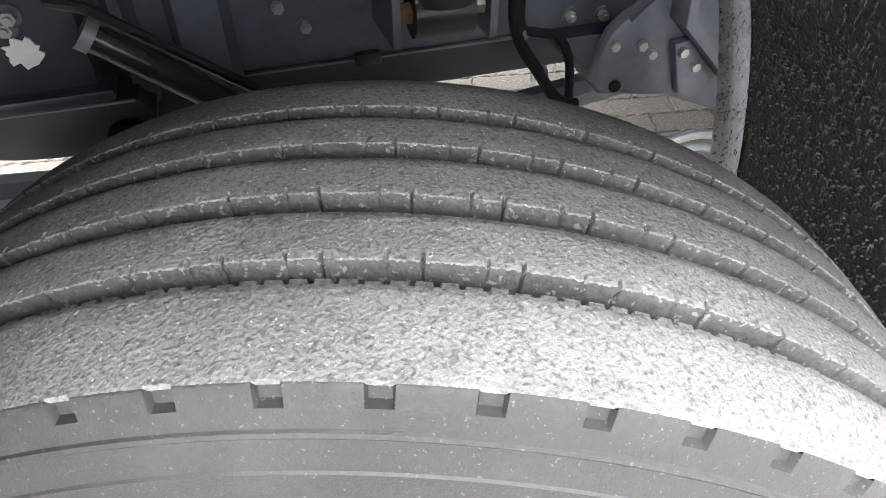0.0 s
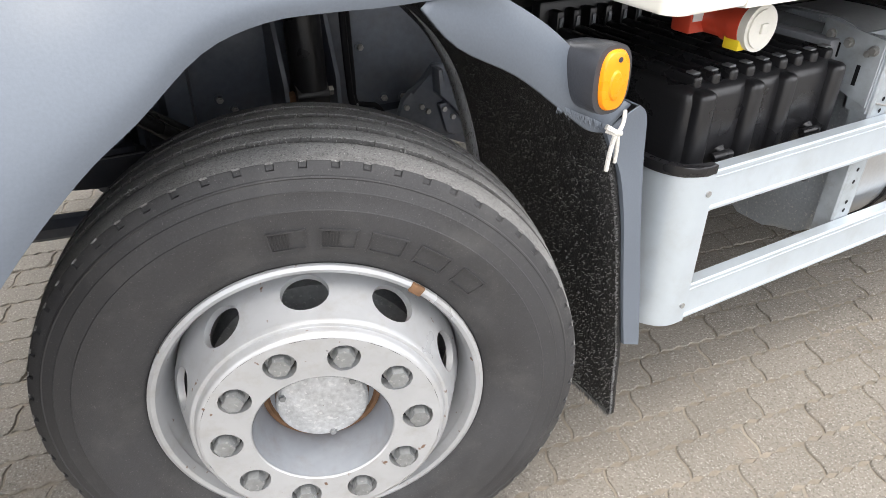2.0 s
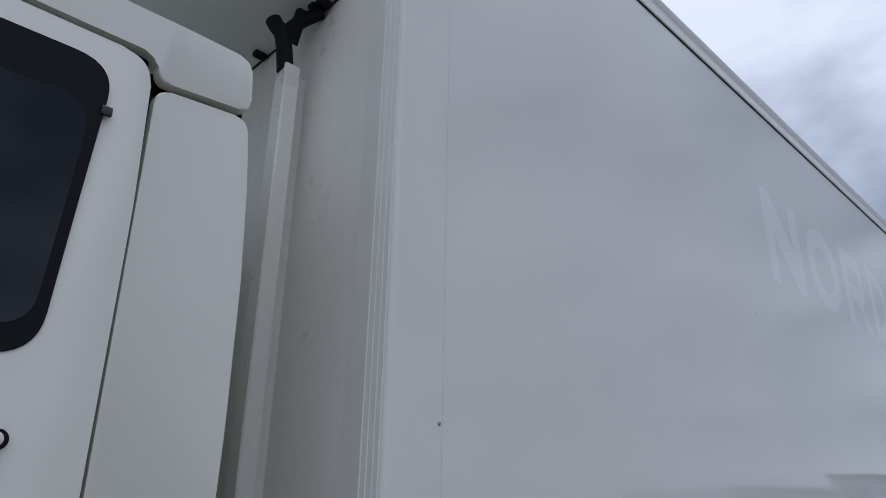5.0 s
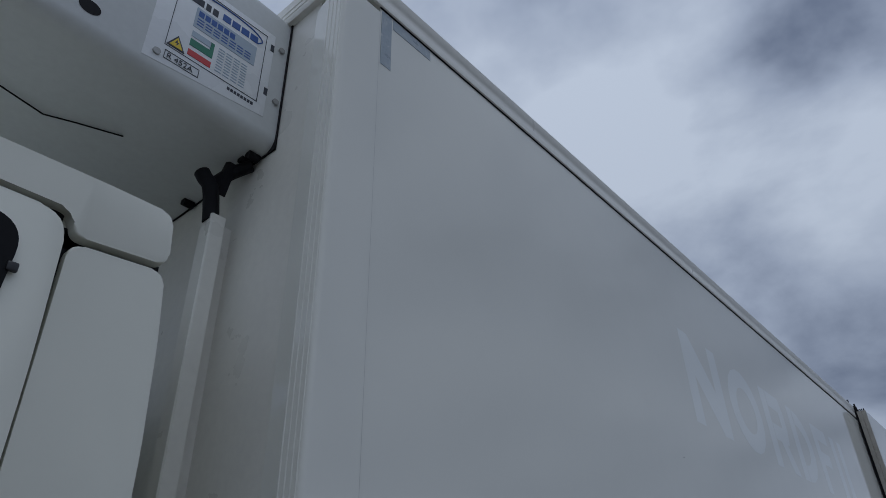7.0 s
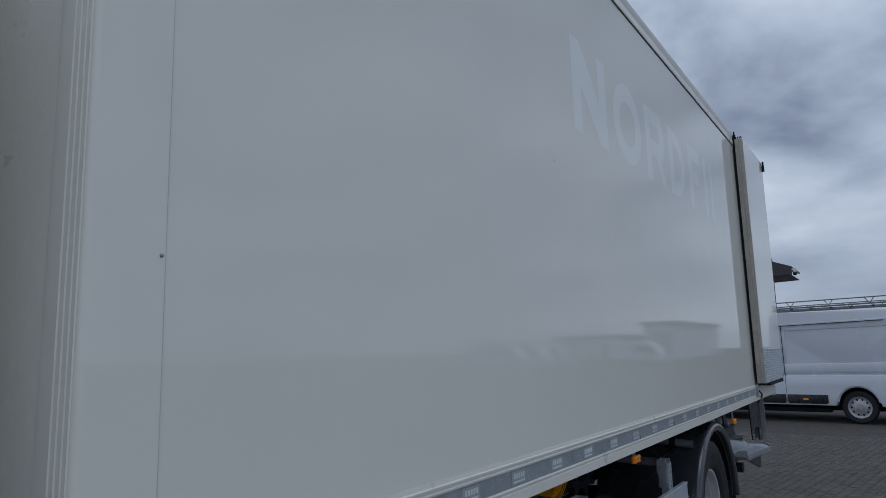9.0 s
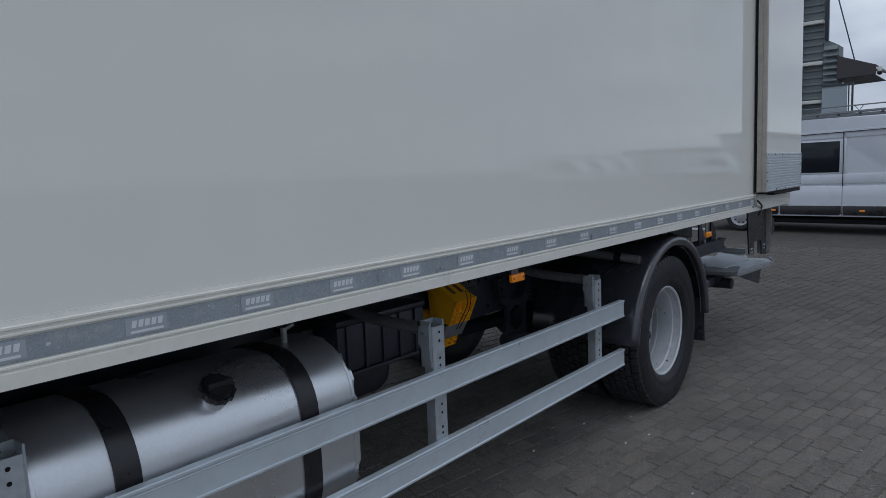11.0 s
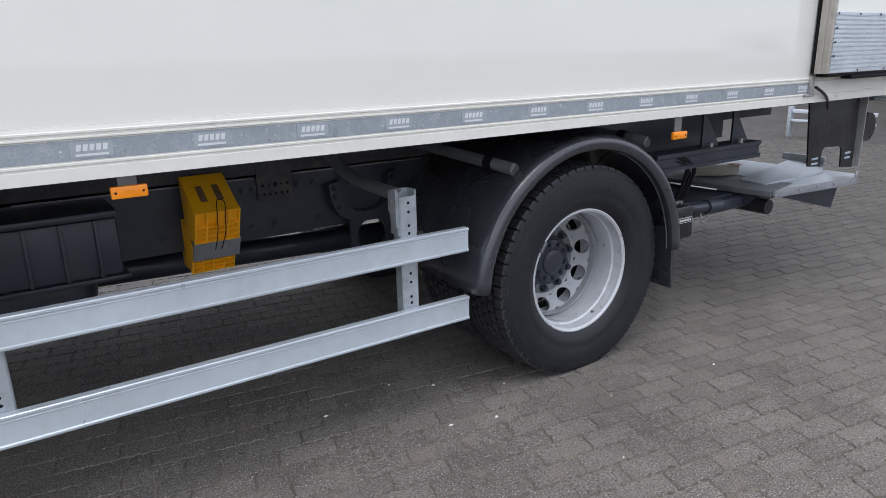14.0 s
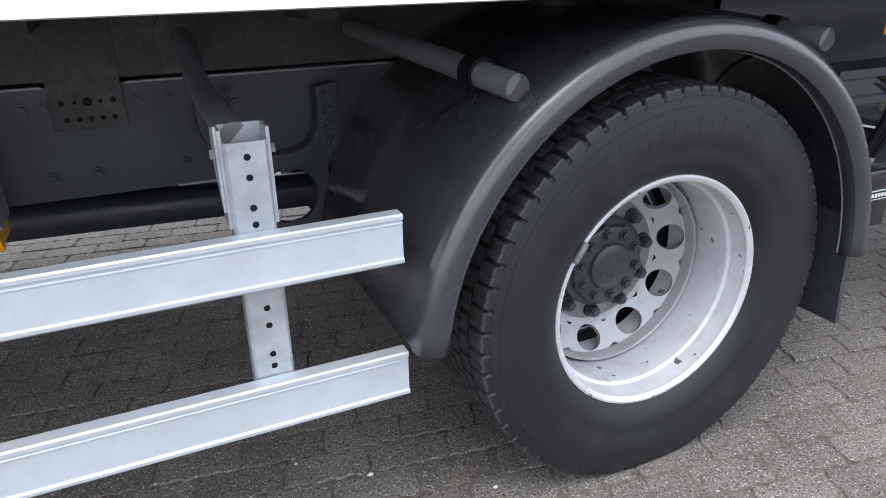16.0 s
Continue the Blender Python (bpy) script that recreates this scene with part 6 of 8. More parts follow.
# ---- cooling unit on the front wall ----
def cooling_unit():
    u = new("cooling_unit")
    u.parent = TRUCK
    tagged(u, "grey-white cooling unit shell high on the box front")
    bm = bmesh.new()
    prism(bm, [(-0.256, 3.06), (-0.256, 3.63), (-0.95, 3.66), (-1.12, 3.5), (-1.14, 3.2), (-1.05, 3.075)], "y", 0.292, 2.258)
    bmesh.ops.bevel(bm, geom=[e for e in bm.edges if min(v.co.x for v in e.verts) > -1.2 and not (e.verts[0].co.x > -0.26 and e.verts[1].co.x > -0.26)], offset=0.045, segments=5, affect="EDGES", profile=0.5)
    part("shell", bm, M_CCBODY, u, "moulded grey-white shell")
    bm = bmesh.new()
    prism(bm, [(0.285, 3.055), (0.285, 3.64), (2.265, 3.64), (2.265, 3.055)], "x", -0.2575, -0.2535)
    part("shell_gasket", bm, M_SEAL, u)
    Y = 0.2905
    bm = bmesh.new()
    prism(bm, [(-0.69, 3.115), (-0.31, 3.15), (-0.31, 3.5), (-0.69, 3.5)], "y", Y, Y + 0.004, bevel=0.001)
    p = part("label_panel", bm, M_LABELW, u, "printed label panel of the cooling unit")
    def bar(x0, x1, z0, z1, m):
        bm = bmesh.new()
        box(bm, x0, x1, Y - 0.0016, Y, z0, z1)
        part("print_bar", bm, m, p)
    for e in ((-0.64, -0.34, 3.19, 3.1915), (-0.64, -0.34, 3.475, 3.4765), (-0.64, -0.6385, 3.19, 3.476), (-0.3415, -0.34, 3.19, 3.476)):
        bar(*e, M_INK)
    # swoosh, emblem blocks and small print
    for k, (w, m) in enumerate(((0.024, M_INK), (0.016, M_INK), (0.016, M_INK), (0.018, M_INK))):
        bar(-0.6 + k * 0.023, -0.6 + k * 0.023 + w, 3.41, 3.436 + (0.012 if k == 0 else 0), m)
    for k in range(4):
        bar(-0.497 + k * 0.033, -0.47 + k * 0.033, 3.416, 3.442, M_BLUE)
    bm = bmesh.new()
    tube(bm, smooth_path([(-0.615, Y - 0.0008, 3.43), (-0.6, Y - 0.0008, 3.455), (-0.5, Y - 0.0008, 3.468), (-0.4, Y - 0.0008, 3.462), (-0.355, Y - 0.0008, 3.44), (-0.37, Y - 0.0008, 3.418)], 5), 0.0024, 6)
    part("swoosh", bm, M_BLUE, p)
    bar(-0.578, -0.37, 3.318, 3.398, M_STICKER)
    for k in range(6):
        box_x = -0.57 + k * 0.021
        bm = bmesh.new()
        box(bm, box_x, box_x + 0.017, Y - 0.0024, Y - 0.0017, 3.366, 3.388)
        part("print_bar", bm, M_BLUE, p)
    for z in (3.352, 3.341, 3.33):
        for k in range(7):
            bm = bmesh.new()
            box(bm, -0.57 + k * 0.027, -0.549 + k * 0.027, Y - 0.0024, Y - 0.0017, z, z + 0.004)
            part("print_bar", bm, M_BLUE, p)
    bar(-0.575, -0.503, 3.242, 3.268, M_GREEN)
    bar(-0.575, -0.513, 3.278, 3.3, M_STICKER)
    bar(-0.515, -0.503, 3.268, 3.3, M_GREEN)
    bar(-0.575, -0.503, 3.204, 3.226, M_REDP)
    for z in (3.296, 3.285, 3.274, 3.263, 3.252, 3.241, 3.23, 3.219, 3.208):
        for k in range(4):
            bar(-0.488 + k * 0.026, -0.468 + k * 0.026, z, z + 0.003, M_STICKER)
    bm = bmesh.new()
    prism(bm, [(-0.636, 3.196), (-0.582, 3.196), (-0.609, 3.246)], "y", Y - 0.002, Y)
    tri = part("warning_triangle", bm, M_INK, p, "yellow warning triangle with black border")
    bm = bmesh.new()
    prism(bm, [(-0.6285, 3.2005), (-0.5895, 3.2005), (-0.609, 3.237)], "y", Y - 0.0028, Y - 0.002)
    part("triangle_field", bm, M_YEL, tri)
    bm = bmesh.new()
    prism(bm, [(-0.609, 3.229), (-0.615, 3.214), (-0.608, 3.216), (-0.611, 3.204), (-0.602, 3.219), (-0.608, 3.218)], "y", Y - 0.0035, Y - 0.0028)
    part("flash_mark", bm, M_INK, tri)
    text_mesh("print_text", "R 452A", 0.026, M_INK, p, pose(-0.628, Y - 0.002, 3.1485, 90, 0, 0))
    for e in ((-0.634, -0.53, 3.143, 3.1445), (-0.634, -0.53, 3.172, 3.1735), (-0.634, -0.6325, 3.143, 3.173), (-0.5315, -0.53, 3.143, 3.173)):
        bar(*e, M_INK)
    for k in range(8):
        bar(-0.44 + k * 0.0115, -0.432 + k * 0.0115, 3.168, 3.178, M_INK)
    for z in (3.25, 3.44):
        bar(-0.322, -0.31, z - 0.014, z + 0.014, M_INK)
    for x, z in ((-0.655, 3.148), (-0.282, 3.455), (-0.277, 3.232)):
        bm = bmesh.new()
        tube(bm, [(x, Y, z), (x, Y - 0.006, z)], 0.011, 14)
        part("screw", bm, M_STEEL, u)
    bm = bmesh.new()
    vs = [bm.verts.new((-0.835 + 0.028 * math.cos(k * math.tau / 20), Y + 0.0005, 3.16 + 0.022 * math.sin(k * math.tau / 20))) for k in range(20)]
    bm.faces.new(vs)
    part("lifting_hole", bm, M_SEAL, u)
    bm = bmesh.new()
    tube(bm, [(-1.03, 0.6, 3.07), (-0.9, 0.615, 3.0595), (-0.776, 0.644, 3.0595), (-0.7, 0.612, 3.0595), (-0.582, 0.569, 3.0595)], 0.0026, 6)
    part("shell_seam", bm, M_SEAL, u)
    # black hose elbow running from the duct into the unit
    bm = bmesh.new()
    tube(bm, smooth_path([(-0.33, 0.448, 2.83), (-0.336, 0.45, 2.88), (-0.35, 0.45, 2.945), (-0.368, 0.46, 2.975), (-0.376, 0.466, 2.992)], 5), 0.024, 14)
    tube(bm, smooth_path([(-0.35, 0.45, 2.945), (-0.325, 0.448, 2.985), (-0.3, 0.43, 3.015), (-0.262, 0.39, 3.045)], 4), 0.02, 10)
    prism(bm, [(0.445, 2.93), (0.468, 2.985), (0.425, 3.04), (0.405, 3.03)], "x", -0.33, -0.3, bevel=0.004)
    part("hose_elbow", bm, M_SEAL, u, "black rubber hose elbow")
    for y, z in ((0.36, 3.052), (0.4, 3.055), (0.72, 3.052)):
        bm = bmesh.new()
        tube(bm, [(-0.262, y, z), (-0.3, y, z)], 0.014, 10)
        part("mount_stud", bm, M_SEAL, u)
    return u


COOLER = cooling_unit()


# ---- open rear door folded against the side ----
def rear_door():
    d = new("open_rear_door")
    d.parent = TRUCK
    tagged(d, "open rear door folded flat against the box side")
    x0, x1, z0, z1 = 5.985, 7.16, 1.31, 3.645
    bm = bmesh.new()
    box(bm, x0 + 0.02, x1, -0.088, -0.02, z0, z1)
    part("door_panel", bm, M_PANEL, d, "white door panel")
    bm = bmesh.new()
    prof = [(x0 + 0.022, -0.09), (x0 + 0.004, -0.09), (x0, -0.086), (x0, -0.06), (x0 + 0.004, -0.056), (x0, -0.052), (x0, -0.02), (x0 + 0.022, -0.016)]
    prism(bm, prof, "z", z0, z1)
    part("edge_profile", bm, M_DOOREDGE, d, "grimy beige door edge profile")
    bm = bmesh.new()
    box(bm, x0 + 0.004, x0 + 0.024, -0.03, -0.006, z1, z1 + 0.045, 0.003)
    tube(bm, [(x0 + 0.014, -0.018, z1 + 0.045), (x0 + 0.014, -0.018, z1 + 0.075)], 0.007, 8)
    part("lock_rod_end", bm, M_SEAL, d, "black lock rod end")
    for y in (-0.035, -0.05, -0.065, -0.08):
        bm = bmesh.new()
        box(bm, x0 + 0.002, x0 + 0.016, y - 0.004, y + 0.004, z1, z1 + 0.018)
        part("profile_tooth", bm, M_SEAL, d)
    bm = bmesh.new()
    box(bm, x1 - 0.04, x1 + 0.01, -0.11, -0.085, z1 - 0.09, z1 - 0.03, 0.004)
    tube(bm, [(x1 - 0.01, -0.1, z1 - 0.03), (x1 - 0.01, -0.1, z1 + 0.02)], 0.01, 8)
    part("door_fitting", bm, M_SEAL, d, "small black door fitting")
    bm = bmesh.new()
    box(bm, x0 - 0.004, x0 + 0.03, -0.016, -0.004, z0, z1 + 0.01)
    part("door_gasket", bm, M_SEAL, d, "black rubber gasket")
    bm = bmesh.new()
    zs = [(z0 + i * 0.0225) for i in range(14)]
    pr = []
    for z in zs:
        pr += [(-0.09, z), (-0.096, z + 0.004), (-0.096, z + 0.016), (-0.09, z + 0.02)]
    prism(bm, [(-0.087, zs[0])] + pr + [(-0.087, zs[-1] + 0.02)], "x", x0 + 0.012, x1)
    kick = part("kick_plate", bm, M_ALU, d, "ribbed aluminium kick plate")
    for u, w in [(0.03 + 0.222 * i, 0.302) for i in range(6)] + [(0.03, 0.23), (0.03, 0.16), (0.03, 0.09), (1.145, 0.21), (1.145, 0.12), (1.145, 0.03), (0.3, 0.012), (0.6, 0.012), (0.9, 0.012)]:
        bm = bmesh.new()
        tube(bm, [(x0 + u, -0.094, z0 + w), (x0 + u, -0.0985, z0 + w)], 0.0065, 8)
        part("rivet", bm, M_CHASSIS, kick)
    bm = bmesh.new()
    box(bm, x0 + 0.02, x1, -0.085, -0.02, z0 - 0.016, z0, 0.004)
    box(bm, x0 + 0.26, x1 - 0.02, -0.092, -0.03, z0 - 0.034, z0 - 0.014, 0.006)
    part("door_gasket", bm, M_SEAL, d, "black rubber gasket")
    return d


DOOR = rear_door()


# ---- rear fender ----
def rear_fender():
    f = new("rear_fender")
    f.parent = TRUCK
    tagged(f, "black plastic rear wheel fender with rubber flap")
    a0, a1, R = 176, 2, 0.6
    cx = RW_X - 0.018
    bm = bmesh.new()
    sec = [(0.078, -0.03), (0.056, -0.033), (0.042, -0.03), (0.034, -0.02), (0.03, -0.006), (0.032, 0.01), (0.038, 0.021), (0.05, 0.03), (0.072, 0.034), (0.1, 0.03), (0.14, 0.034), (0.4, 0.034), (0.74, 0.034)]
    rings = []
    for a in np.linspace(a0, a1, 44):
        c, s = math.cos(radians(a)), math.sin(radians(a))
        rings.append([bm.verts.new((cx + (R + dr) * c, y, RW_Z + (R + dr) * s)) for y, dr in sec])
    for r0, r1 in zip(rings, rings[1:]):
        for k in range(len(sec) - 1):
            bm.faces.new((r0[k], r1[k], r1[k + 1], r0[k + 1]))
    ob = part("fender_shell", bm, M_FENDER, f, "scuffed charcoal plastic fender")
    ob.modifiers.new("thick", "SOLIDIFY").thickness = 0.005
    bm = bmesh.new()
    tube(bm, [(cx + (R - 0.031) * math.cos(radians(a)), 0.0775, RW_Z + (R - 0.031) * math.sin(radians(a))) for a in np.linspace(a0, a1, 44)], 0.0028, 6)
    part("lip_edge", bm, M_ARM, f, "pale fender lip")
    for x, y0, y1, z in ((4.03, 0.115, 0.8, 0.997), (4.82, 0.1, 0.8, 1.04)):
        bm = bmesh.new()
        tube(bm, [(x - 0.1, y1, z + 0.07), (x, y0, z)], 0.026, 18)
        part("stay_tube", bm, M_ARM, f, "grey capped stay tube")
        bm = bmesh.new()
        tube(bm, [(x - 0.021, y0 + 0.15, z + 0.0153), (x - 0.0155, y0 + 0.11, z + 0.0112)], 0.034, 18)
        part("stay_clamp", bm, M_SEAL, f, "black rubber clamp")
        bm = bmesh.new()
        lathe(bm, [(0.0, 0.026), (0.0015, 0.025), (0.0015, 0.021), (0.0005, 0.02), (0.0005, 0.001)], 20)
        part("tube_cap", bm, M_UNDER, f, "grimy tube cap", at=pose(x, y0 - 0.0005, z))
        bm = bmesh.new()
        tube(bm, [(x, y0 + 0.118, z - 0.03), (x, y0 + 0.118, z - 0.052)], 0.009, 6)
        part("clamp_bolt", bm, M_STEEL, f)
        bm = bmesh.new()
        tube(bm, smooth_path([(x - 0.03, y0 + 0.13, z - 0.03), (x - 0.07, y0 + 0.2, z - 0.08), (x - 0.1, y0 + 0.24, z - 0.16)], 5), 0.004, 6)
        part("tie_wire", bm, M_SEAL, f)
    bm = bmesh.new()
    prism(bm, [(4.995, 0.6), (5.012, 0.6), (5.018, 0.5), (5.022, 0.4), (5.035, 0.288), (5.02, 0.286), (5.008, 0.4), (5.004, 0.5)], "y", 0.06, 0.66)
    part("rubber_flap", bm, M_FENDER, f, "black rubber mud flap")
    return f


FENDER = rear_fender()


# ---- side marker lamps ----
def marker(x, y, z, w=0.096, h=0.034):
    bm = bmesh.new()
    box(bm, x - w / 2, x + w / 2, y - 0.012, y + 0.006, z - h / 2, z + h / 2, 0.004)
    lens = part("marker_lamp", bm, M_AMBER, TRUCK, "orange rectangular side marker lamp")
    bm = bmesh.new()
    box(bm, x - 0.025, x + 0.025, y + 0.006, y + 0.012, z - 0.01, 1.16, 0.001)
    part("lamp_bracket", bm, M_ARM, lens)
    for s in (-1, 1):
        bm = bmesh.new()
        tube(bm, [(x + s * (w / 2 - 0.012), y - 0.012, z), (x + s * (w / 2 - 0.012), y - 0.0135, z)], 0.0035, 8)
        part("lamp_screw", bm, M_SEAL, lens)


marker(0.58, 0.104, 1.024)
marker(2.572, 0.032, 1.108)
marker(4.93, -0.002 + 0.012, 1.07)


# ---- power inlet ----
def power_inlet():
    """Red socket that faces outwards, with a white hinged lid."""
    X, Z = 0.047, 1.086
    bm = bmesh.new()
    tube(bm, [(X, 0.24, Z), (X, 0.19, Z), (X, 0.189, Z), (X, 0.125, Z)], 0.031, 24)
    tube(bm, [(X, 0.15, Z), (X, 0.125, Z)], 0.035, 24)
    p = part("power_inlet", bm, M_RED, TRUCK, "red industrial power inlet with white lid")
    bm = bmesh.new()
    box(bm, X - 0.06, X - 0.01, 0.19, 0.24, Z - 0.028, Z + 0.06, 0.006)
    part("inlet_flange", bm, M_RED, p)
    bm = bmesh.new()
    box(bm, X - 0.056, X - 0.03, 0.1885, 0.1898, Z - 0.004, Z + 0.026)
    part("inlet_label", bm, M_STICKW, p, "small white rating label")
    bm = bmesh.new()
    tube(bm, [(X, 0.125, Z), (X, 0.1, Z)], 0.0395, 28)
    part("socket_collar", bm, M_RED, p)
    bm = bmesh.new()
    tube(bm, [(X + 0.004, 0.0995, Z), (X + 0.004, 0.083, Z)], 0.0425, 32)
    tube(bm, [(X + 0.004, 0.083, Z), (X + 0.004, 0.079, Z)], 0.035, 32)
    box(bm, X - 0.008, X + 0.016, 0.08, 0.13, Z + 0.036, Z + 0.056, 0.005)
    box(bm, X - 0.004, X + 0.014, 0.074, 0.08, Z - 0.008, Z + 0.01, 0.002)
    part("socket_lid", bm, M_WHITEP, p, "white hinged lid")
    bm = bmesh.new()
    box(bm, X - 0.034, X - 0.012, 0.094, 0.13, Z - 0.04, Z - 0.018, 0.003)
    part("yellow_tab", bm, M_YEL, p)
    return p


INLET = power_inlet()


# ---- lift platform at the rear ----
def tail_lift():
    l = new("tail_lift")
    l.parent = TRUCK
    tagged(l, "folded tail lift under the rear overhang")
    for y0 in (0.2, 2.2):
        bm = bmesh.new()
        prism(bm, [(y0, 0.85), (y0, 0.868), (y0 + 0.012, 0.872), (y0 + 0.012, 0.915), (y0, 0.92), (y0, 0.942), (y0 + 0.13, 0.942), (y0 + 0.13, 0.85)], "x", 5.03, 5.93)
        part("lift_beam", bm, M_CHASSIS, l, "dark steel lift beam with grooved face")
        for x in (5.45, 5.72):
            bm = bmesh.new()
            prism(bm, [(x, 0.942), (x, 1.12), (x + 0.02, 1.12), (x + 0.14, 0.96), (x + 0.14, 0.942)], "y", y0 + 0.05, y0 + 0.062)
            part("gusset", bm, M_CHASSIS, l, "dark triangular gusset plate")
            bm = bmesh.new()
            tube(bm, [(x + 0.05, y0 + 0.03, 0.942), (x + 0.05, y0 + 0.03, 0.965)], 0.014, 6)
            part("bolt", bm, M_STEEL, l)
    bm = bmesh.new()
    box(bm, 4.9, 6.0, 0.5, 0.53, 0.93, 1.15, 0.003)
    part("side_plate", bm, M_CHASSIS, l)
    # platform: a leaf with its shade put into a dark colour, a bright aluminium leaf beside it, and a flap folded back
    # on top
    bm = bmesh.new()
    prism(bm, [(5.96, 0.13), (6.3, 0.19), (6.3, 1.9), (5.9, 1.9), (5.9, 0.67)], "z", 0.618, 0.65, bevel=0.004)
    part("platform", bm, M_ARM, l, "platform leaf darkened for shade")
    bm = bmesh.new()
    prism(bm, [(5.985, 0.125), (6.74, 0.04), (6.9, 0.115), (6.9, 1.9), (6.31, 1.9), (6.31, 0.186)], "z", 0.622, 0.652, bevel=0.004)
    part("platform", bm, M_ALU, l, "worn aluminium platform leaf")
    bm = bmesh.new()
    prism(bm, [(5.99, 0.118), (6.745, 0.032), (6.745, 0.042), (5.99, 0.128)], "z", 0.612, 0.656, bevel=0.002)
    part("platform_edge", bm, M_RACK, l, "worn dull platform edge")
    bm = bmesh.new()
    prism(bm, [(6.76, 0.036), (6.925, 0.11), (6.918, 0.122), (6.755, 0.048)], "z", 0.61, 0.668, bevel=0.002)
    part("platform_edge", bm, M_RACK, l)
    bm = bmesh.new()
    vs = [bm.verts.new(p) for p in ((6.13, 0.27, 0.656), (6.72, 0.235, 0.668), (6.93, 0.34, 0.69), (6.93, 0.56, 0.7), (6.15, 0.45, 0.66))]
    bm.faces.new(vs)
    low = [bm.verts.new(v.co - Vector((0, 0, 0.014))) for v in vs]
    bm.faces.new(low)
    for k in range(5):
        bm.faces.new((vs[k], vs[(k + 1) % 5], low[(k + 1) % 5], low[k]))
    part("folding_leaf", bm, M_ALU, l, "folded aluminium flap")
    bm = bmesh.new()
    prism(bm, [(6.9, 0.32), (6.93, 0.33), (6.94, 0.62), (6.91, 0.62)], "z", 0.69, 0.735, bevel=0.003)
    part("leaf_rail", bm, M_TAPEMARK, l, "bright upright flap edge")
    bm = bmesh.new()
    prism(bm, [(0.36, 0.61), (0.36, 0.58), (0.45, 0.54), (1.9, 0.54), (1.9, 0.61)], "x", 5.38, 5.95)
    part("platform_hinge_deck", bm, M_CHASSIS, l, "dark steel hinge deck")
    bm = bmesh.new()
    prism(bm, [(0.22, 0.615), (0.28, 0.55), (1.8, 0.55), (1.8, 0.615)], "x", 5.97, 6.6)
    part("platform_frame", bm, M_CHASSIS, l)
    bm = bmesh.new()
    prism(bm, [(6.07, 0.607), (6.57, 0.48), (6.67, 0.455), (6.73, 0.6)], "y", 0.13, 0.16)
    part("platform_foot", bm, M_CHASSIS, l, "dark triangular platform foot")
    for k in range(5):
        bm = bmesh.new()
        x = 6.04 + k * 0.16
        y = 0.112 - (x - 6.0) * 0.114
        tube(bm, [(x, y + 0.006, 0.64), (x, y - 0.002, 0.64)], 0.005, 8)
        part("rivet", bm, M_STEEL, l)
    bm = bmesh.new()
    tube(bm, [(5.2, 0.34, 0.78), (5.75, 0.34, 0.66)], 0.004, 6)
    part("release_cable", bm, M_TAPEMARK, l)
    # hydraulic housing with label
    bm = bmesh.new()
    box(bm, 5.19, 5.36, 0.2, 0.5, 0.47, 0.65, 0.012)
    hb = part("hydraulic_box", bm, M_BLACK, l, "black hydraulic housing")
    bm = bmesh.new()
    prism(bm, [(5.205, 0.56)] + arc(5.335, 0.574, 0.014, -90, 90, 6) + arc(5.215, 0.574, 0.014, 90, 270, 6), "y", 0.198, 0.2)
    part("logo_plate", bm, M_STICKW, hb)
    bm = bmesh.new()
    prism(bm, [(5.208, 0.563)] + arc(5.335, 0.574, 0.011, -90, 90, 6) + arc(5.215, 0.574, 0.011, 90, 270, 6), "y", 0.1972, 0.198)
    part("logo_field", bm, M_SEAL, hb)
    for i in range(9):
        bm = bmesh.new()
        box(bm, 5.212 + i * 0.014, 5.222 + i * 0.014, 0.1962, 0.1972, 0.568, 0.58)
        part("logo_shape", bm, M_STICKW, hb)
    for a, top, b, r in ((5.06, 0.935, 5.3, 0.011), (5.09, 0.925, 5.36, 0.011), (5.12, 0.9, 5.33, 0.008)):
        bm = bmesh.new()
        tube(bm, smooth_path([(a - 0.02, 0.34, 0.74), (a, 0.26, 0.85), ((a + b) / 2 - 0.04, 0.22, top), (b - 0.01, 0.22, top - 0.07), (b, 0.24, 0.76), (b - 0.02, 0.28, 0.65)], 7), r, 10)
        hose = part("hydraulic_hose", bm, M_SEAL, l, "black hydraulic hose")
        bm = bmesh.new()
        tube(bm, [(b - 0.018, 0.276, 0.665), (b - 0.02, 0.28, 0.645)], r + 0.004, 6)
        part("hose_fitting", bm, M_STEEL, hose)
    bm = bmesh.new()
    tube(bm, [(5.36, 0.3, 0.6), (5.62, 0.3, 0.585)], 0.032, 16)
    tube(bm, [(5.6, 0.3, 0.585), (5.72, 0.3, 0.578)], 0.042, 16)
    part("cylinder", bm, M_CHASSIS, l)
    bm = bmesh.new()
    box(bm, 5.5, 6.05, 0.3, 0.38, 0.53, 0.6, 0.01)
    part("lift_arm", bm, M_CHASSIS, l)
    bm = bmesh.new()
    tube(bm, [(6.045, 0.18, 0.54), (6.045, 0.4, 0.54)], 0.045, 20)
    tube(bm, [(6.045, 0.178, 0.54), (6.045, 0.18, 0.54)], 0.02, 14)
    part("roller", bm, M_BLACK, l, "black rubber roller")
    bm = bmesh.new()
    tube(bm, smooth_path([(5.56, 0.3, 0.56), (5.57, 0.3, 0.51), (5.6, 0.3, 0.5), (5.63, 0.3, 0.53), (5.63, 0.3, 0.57)], 4), 0.006, 6)
    part("hook", bm, M_STEEL, l)
    # hanging bumper bracket plate with slots
    bm = bmesh.new()
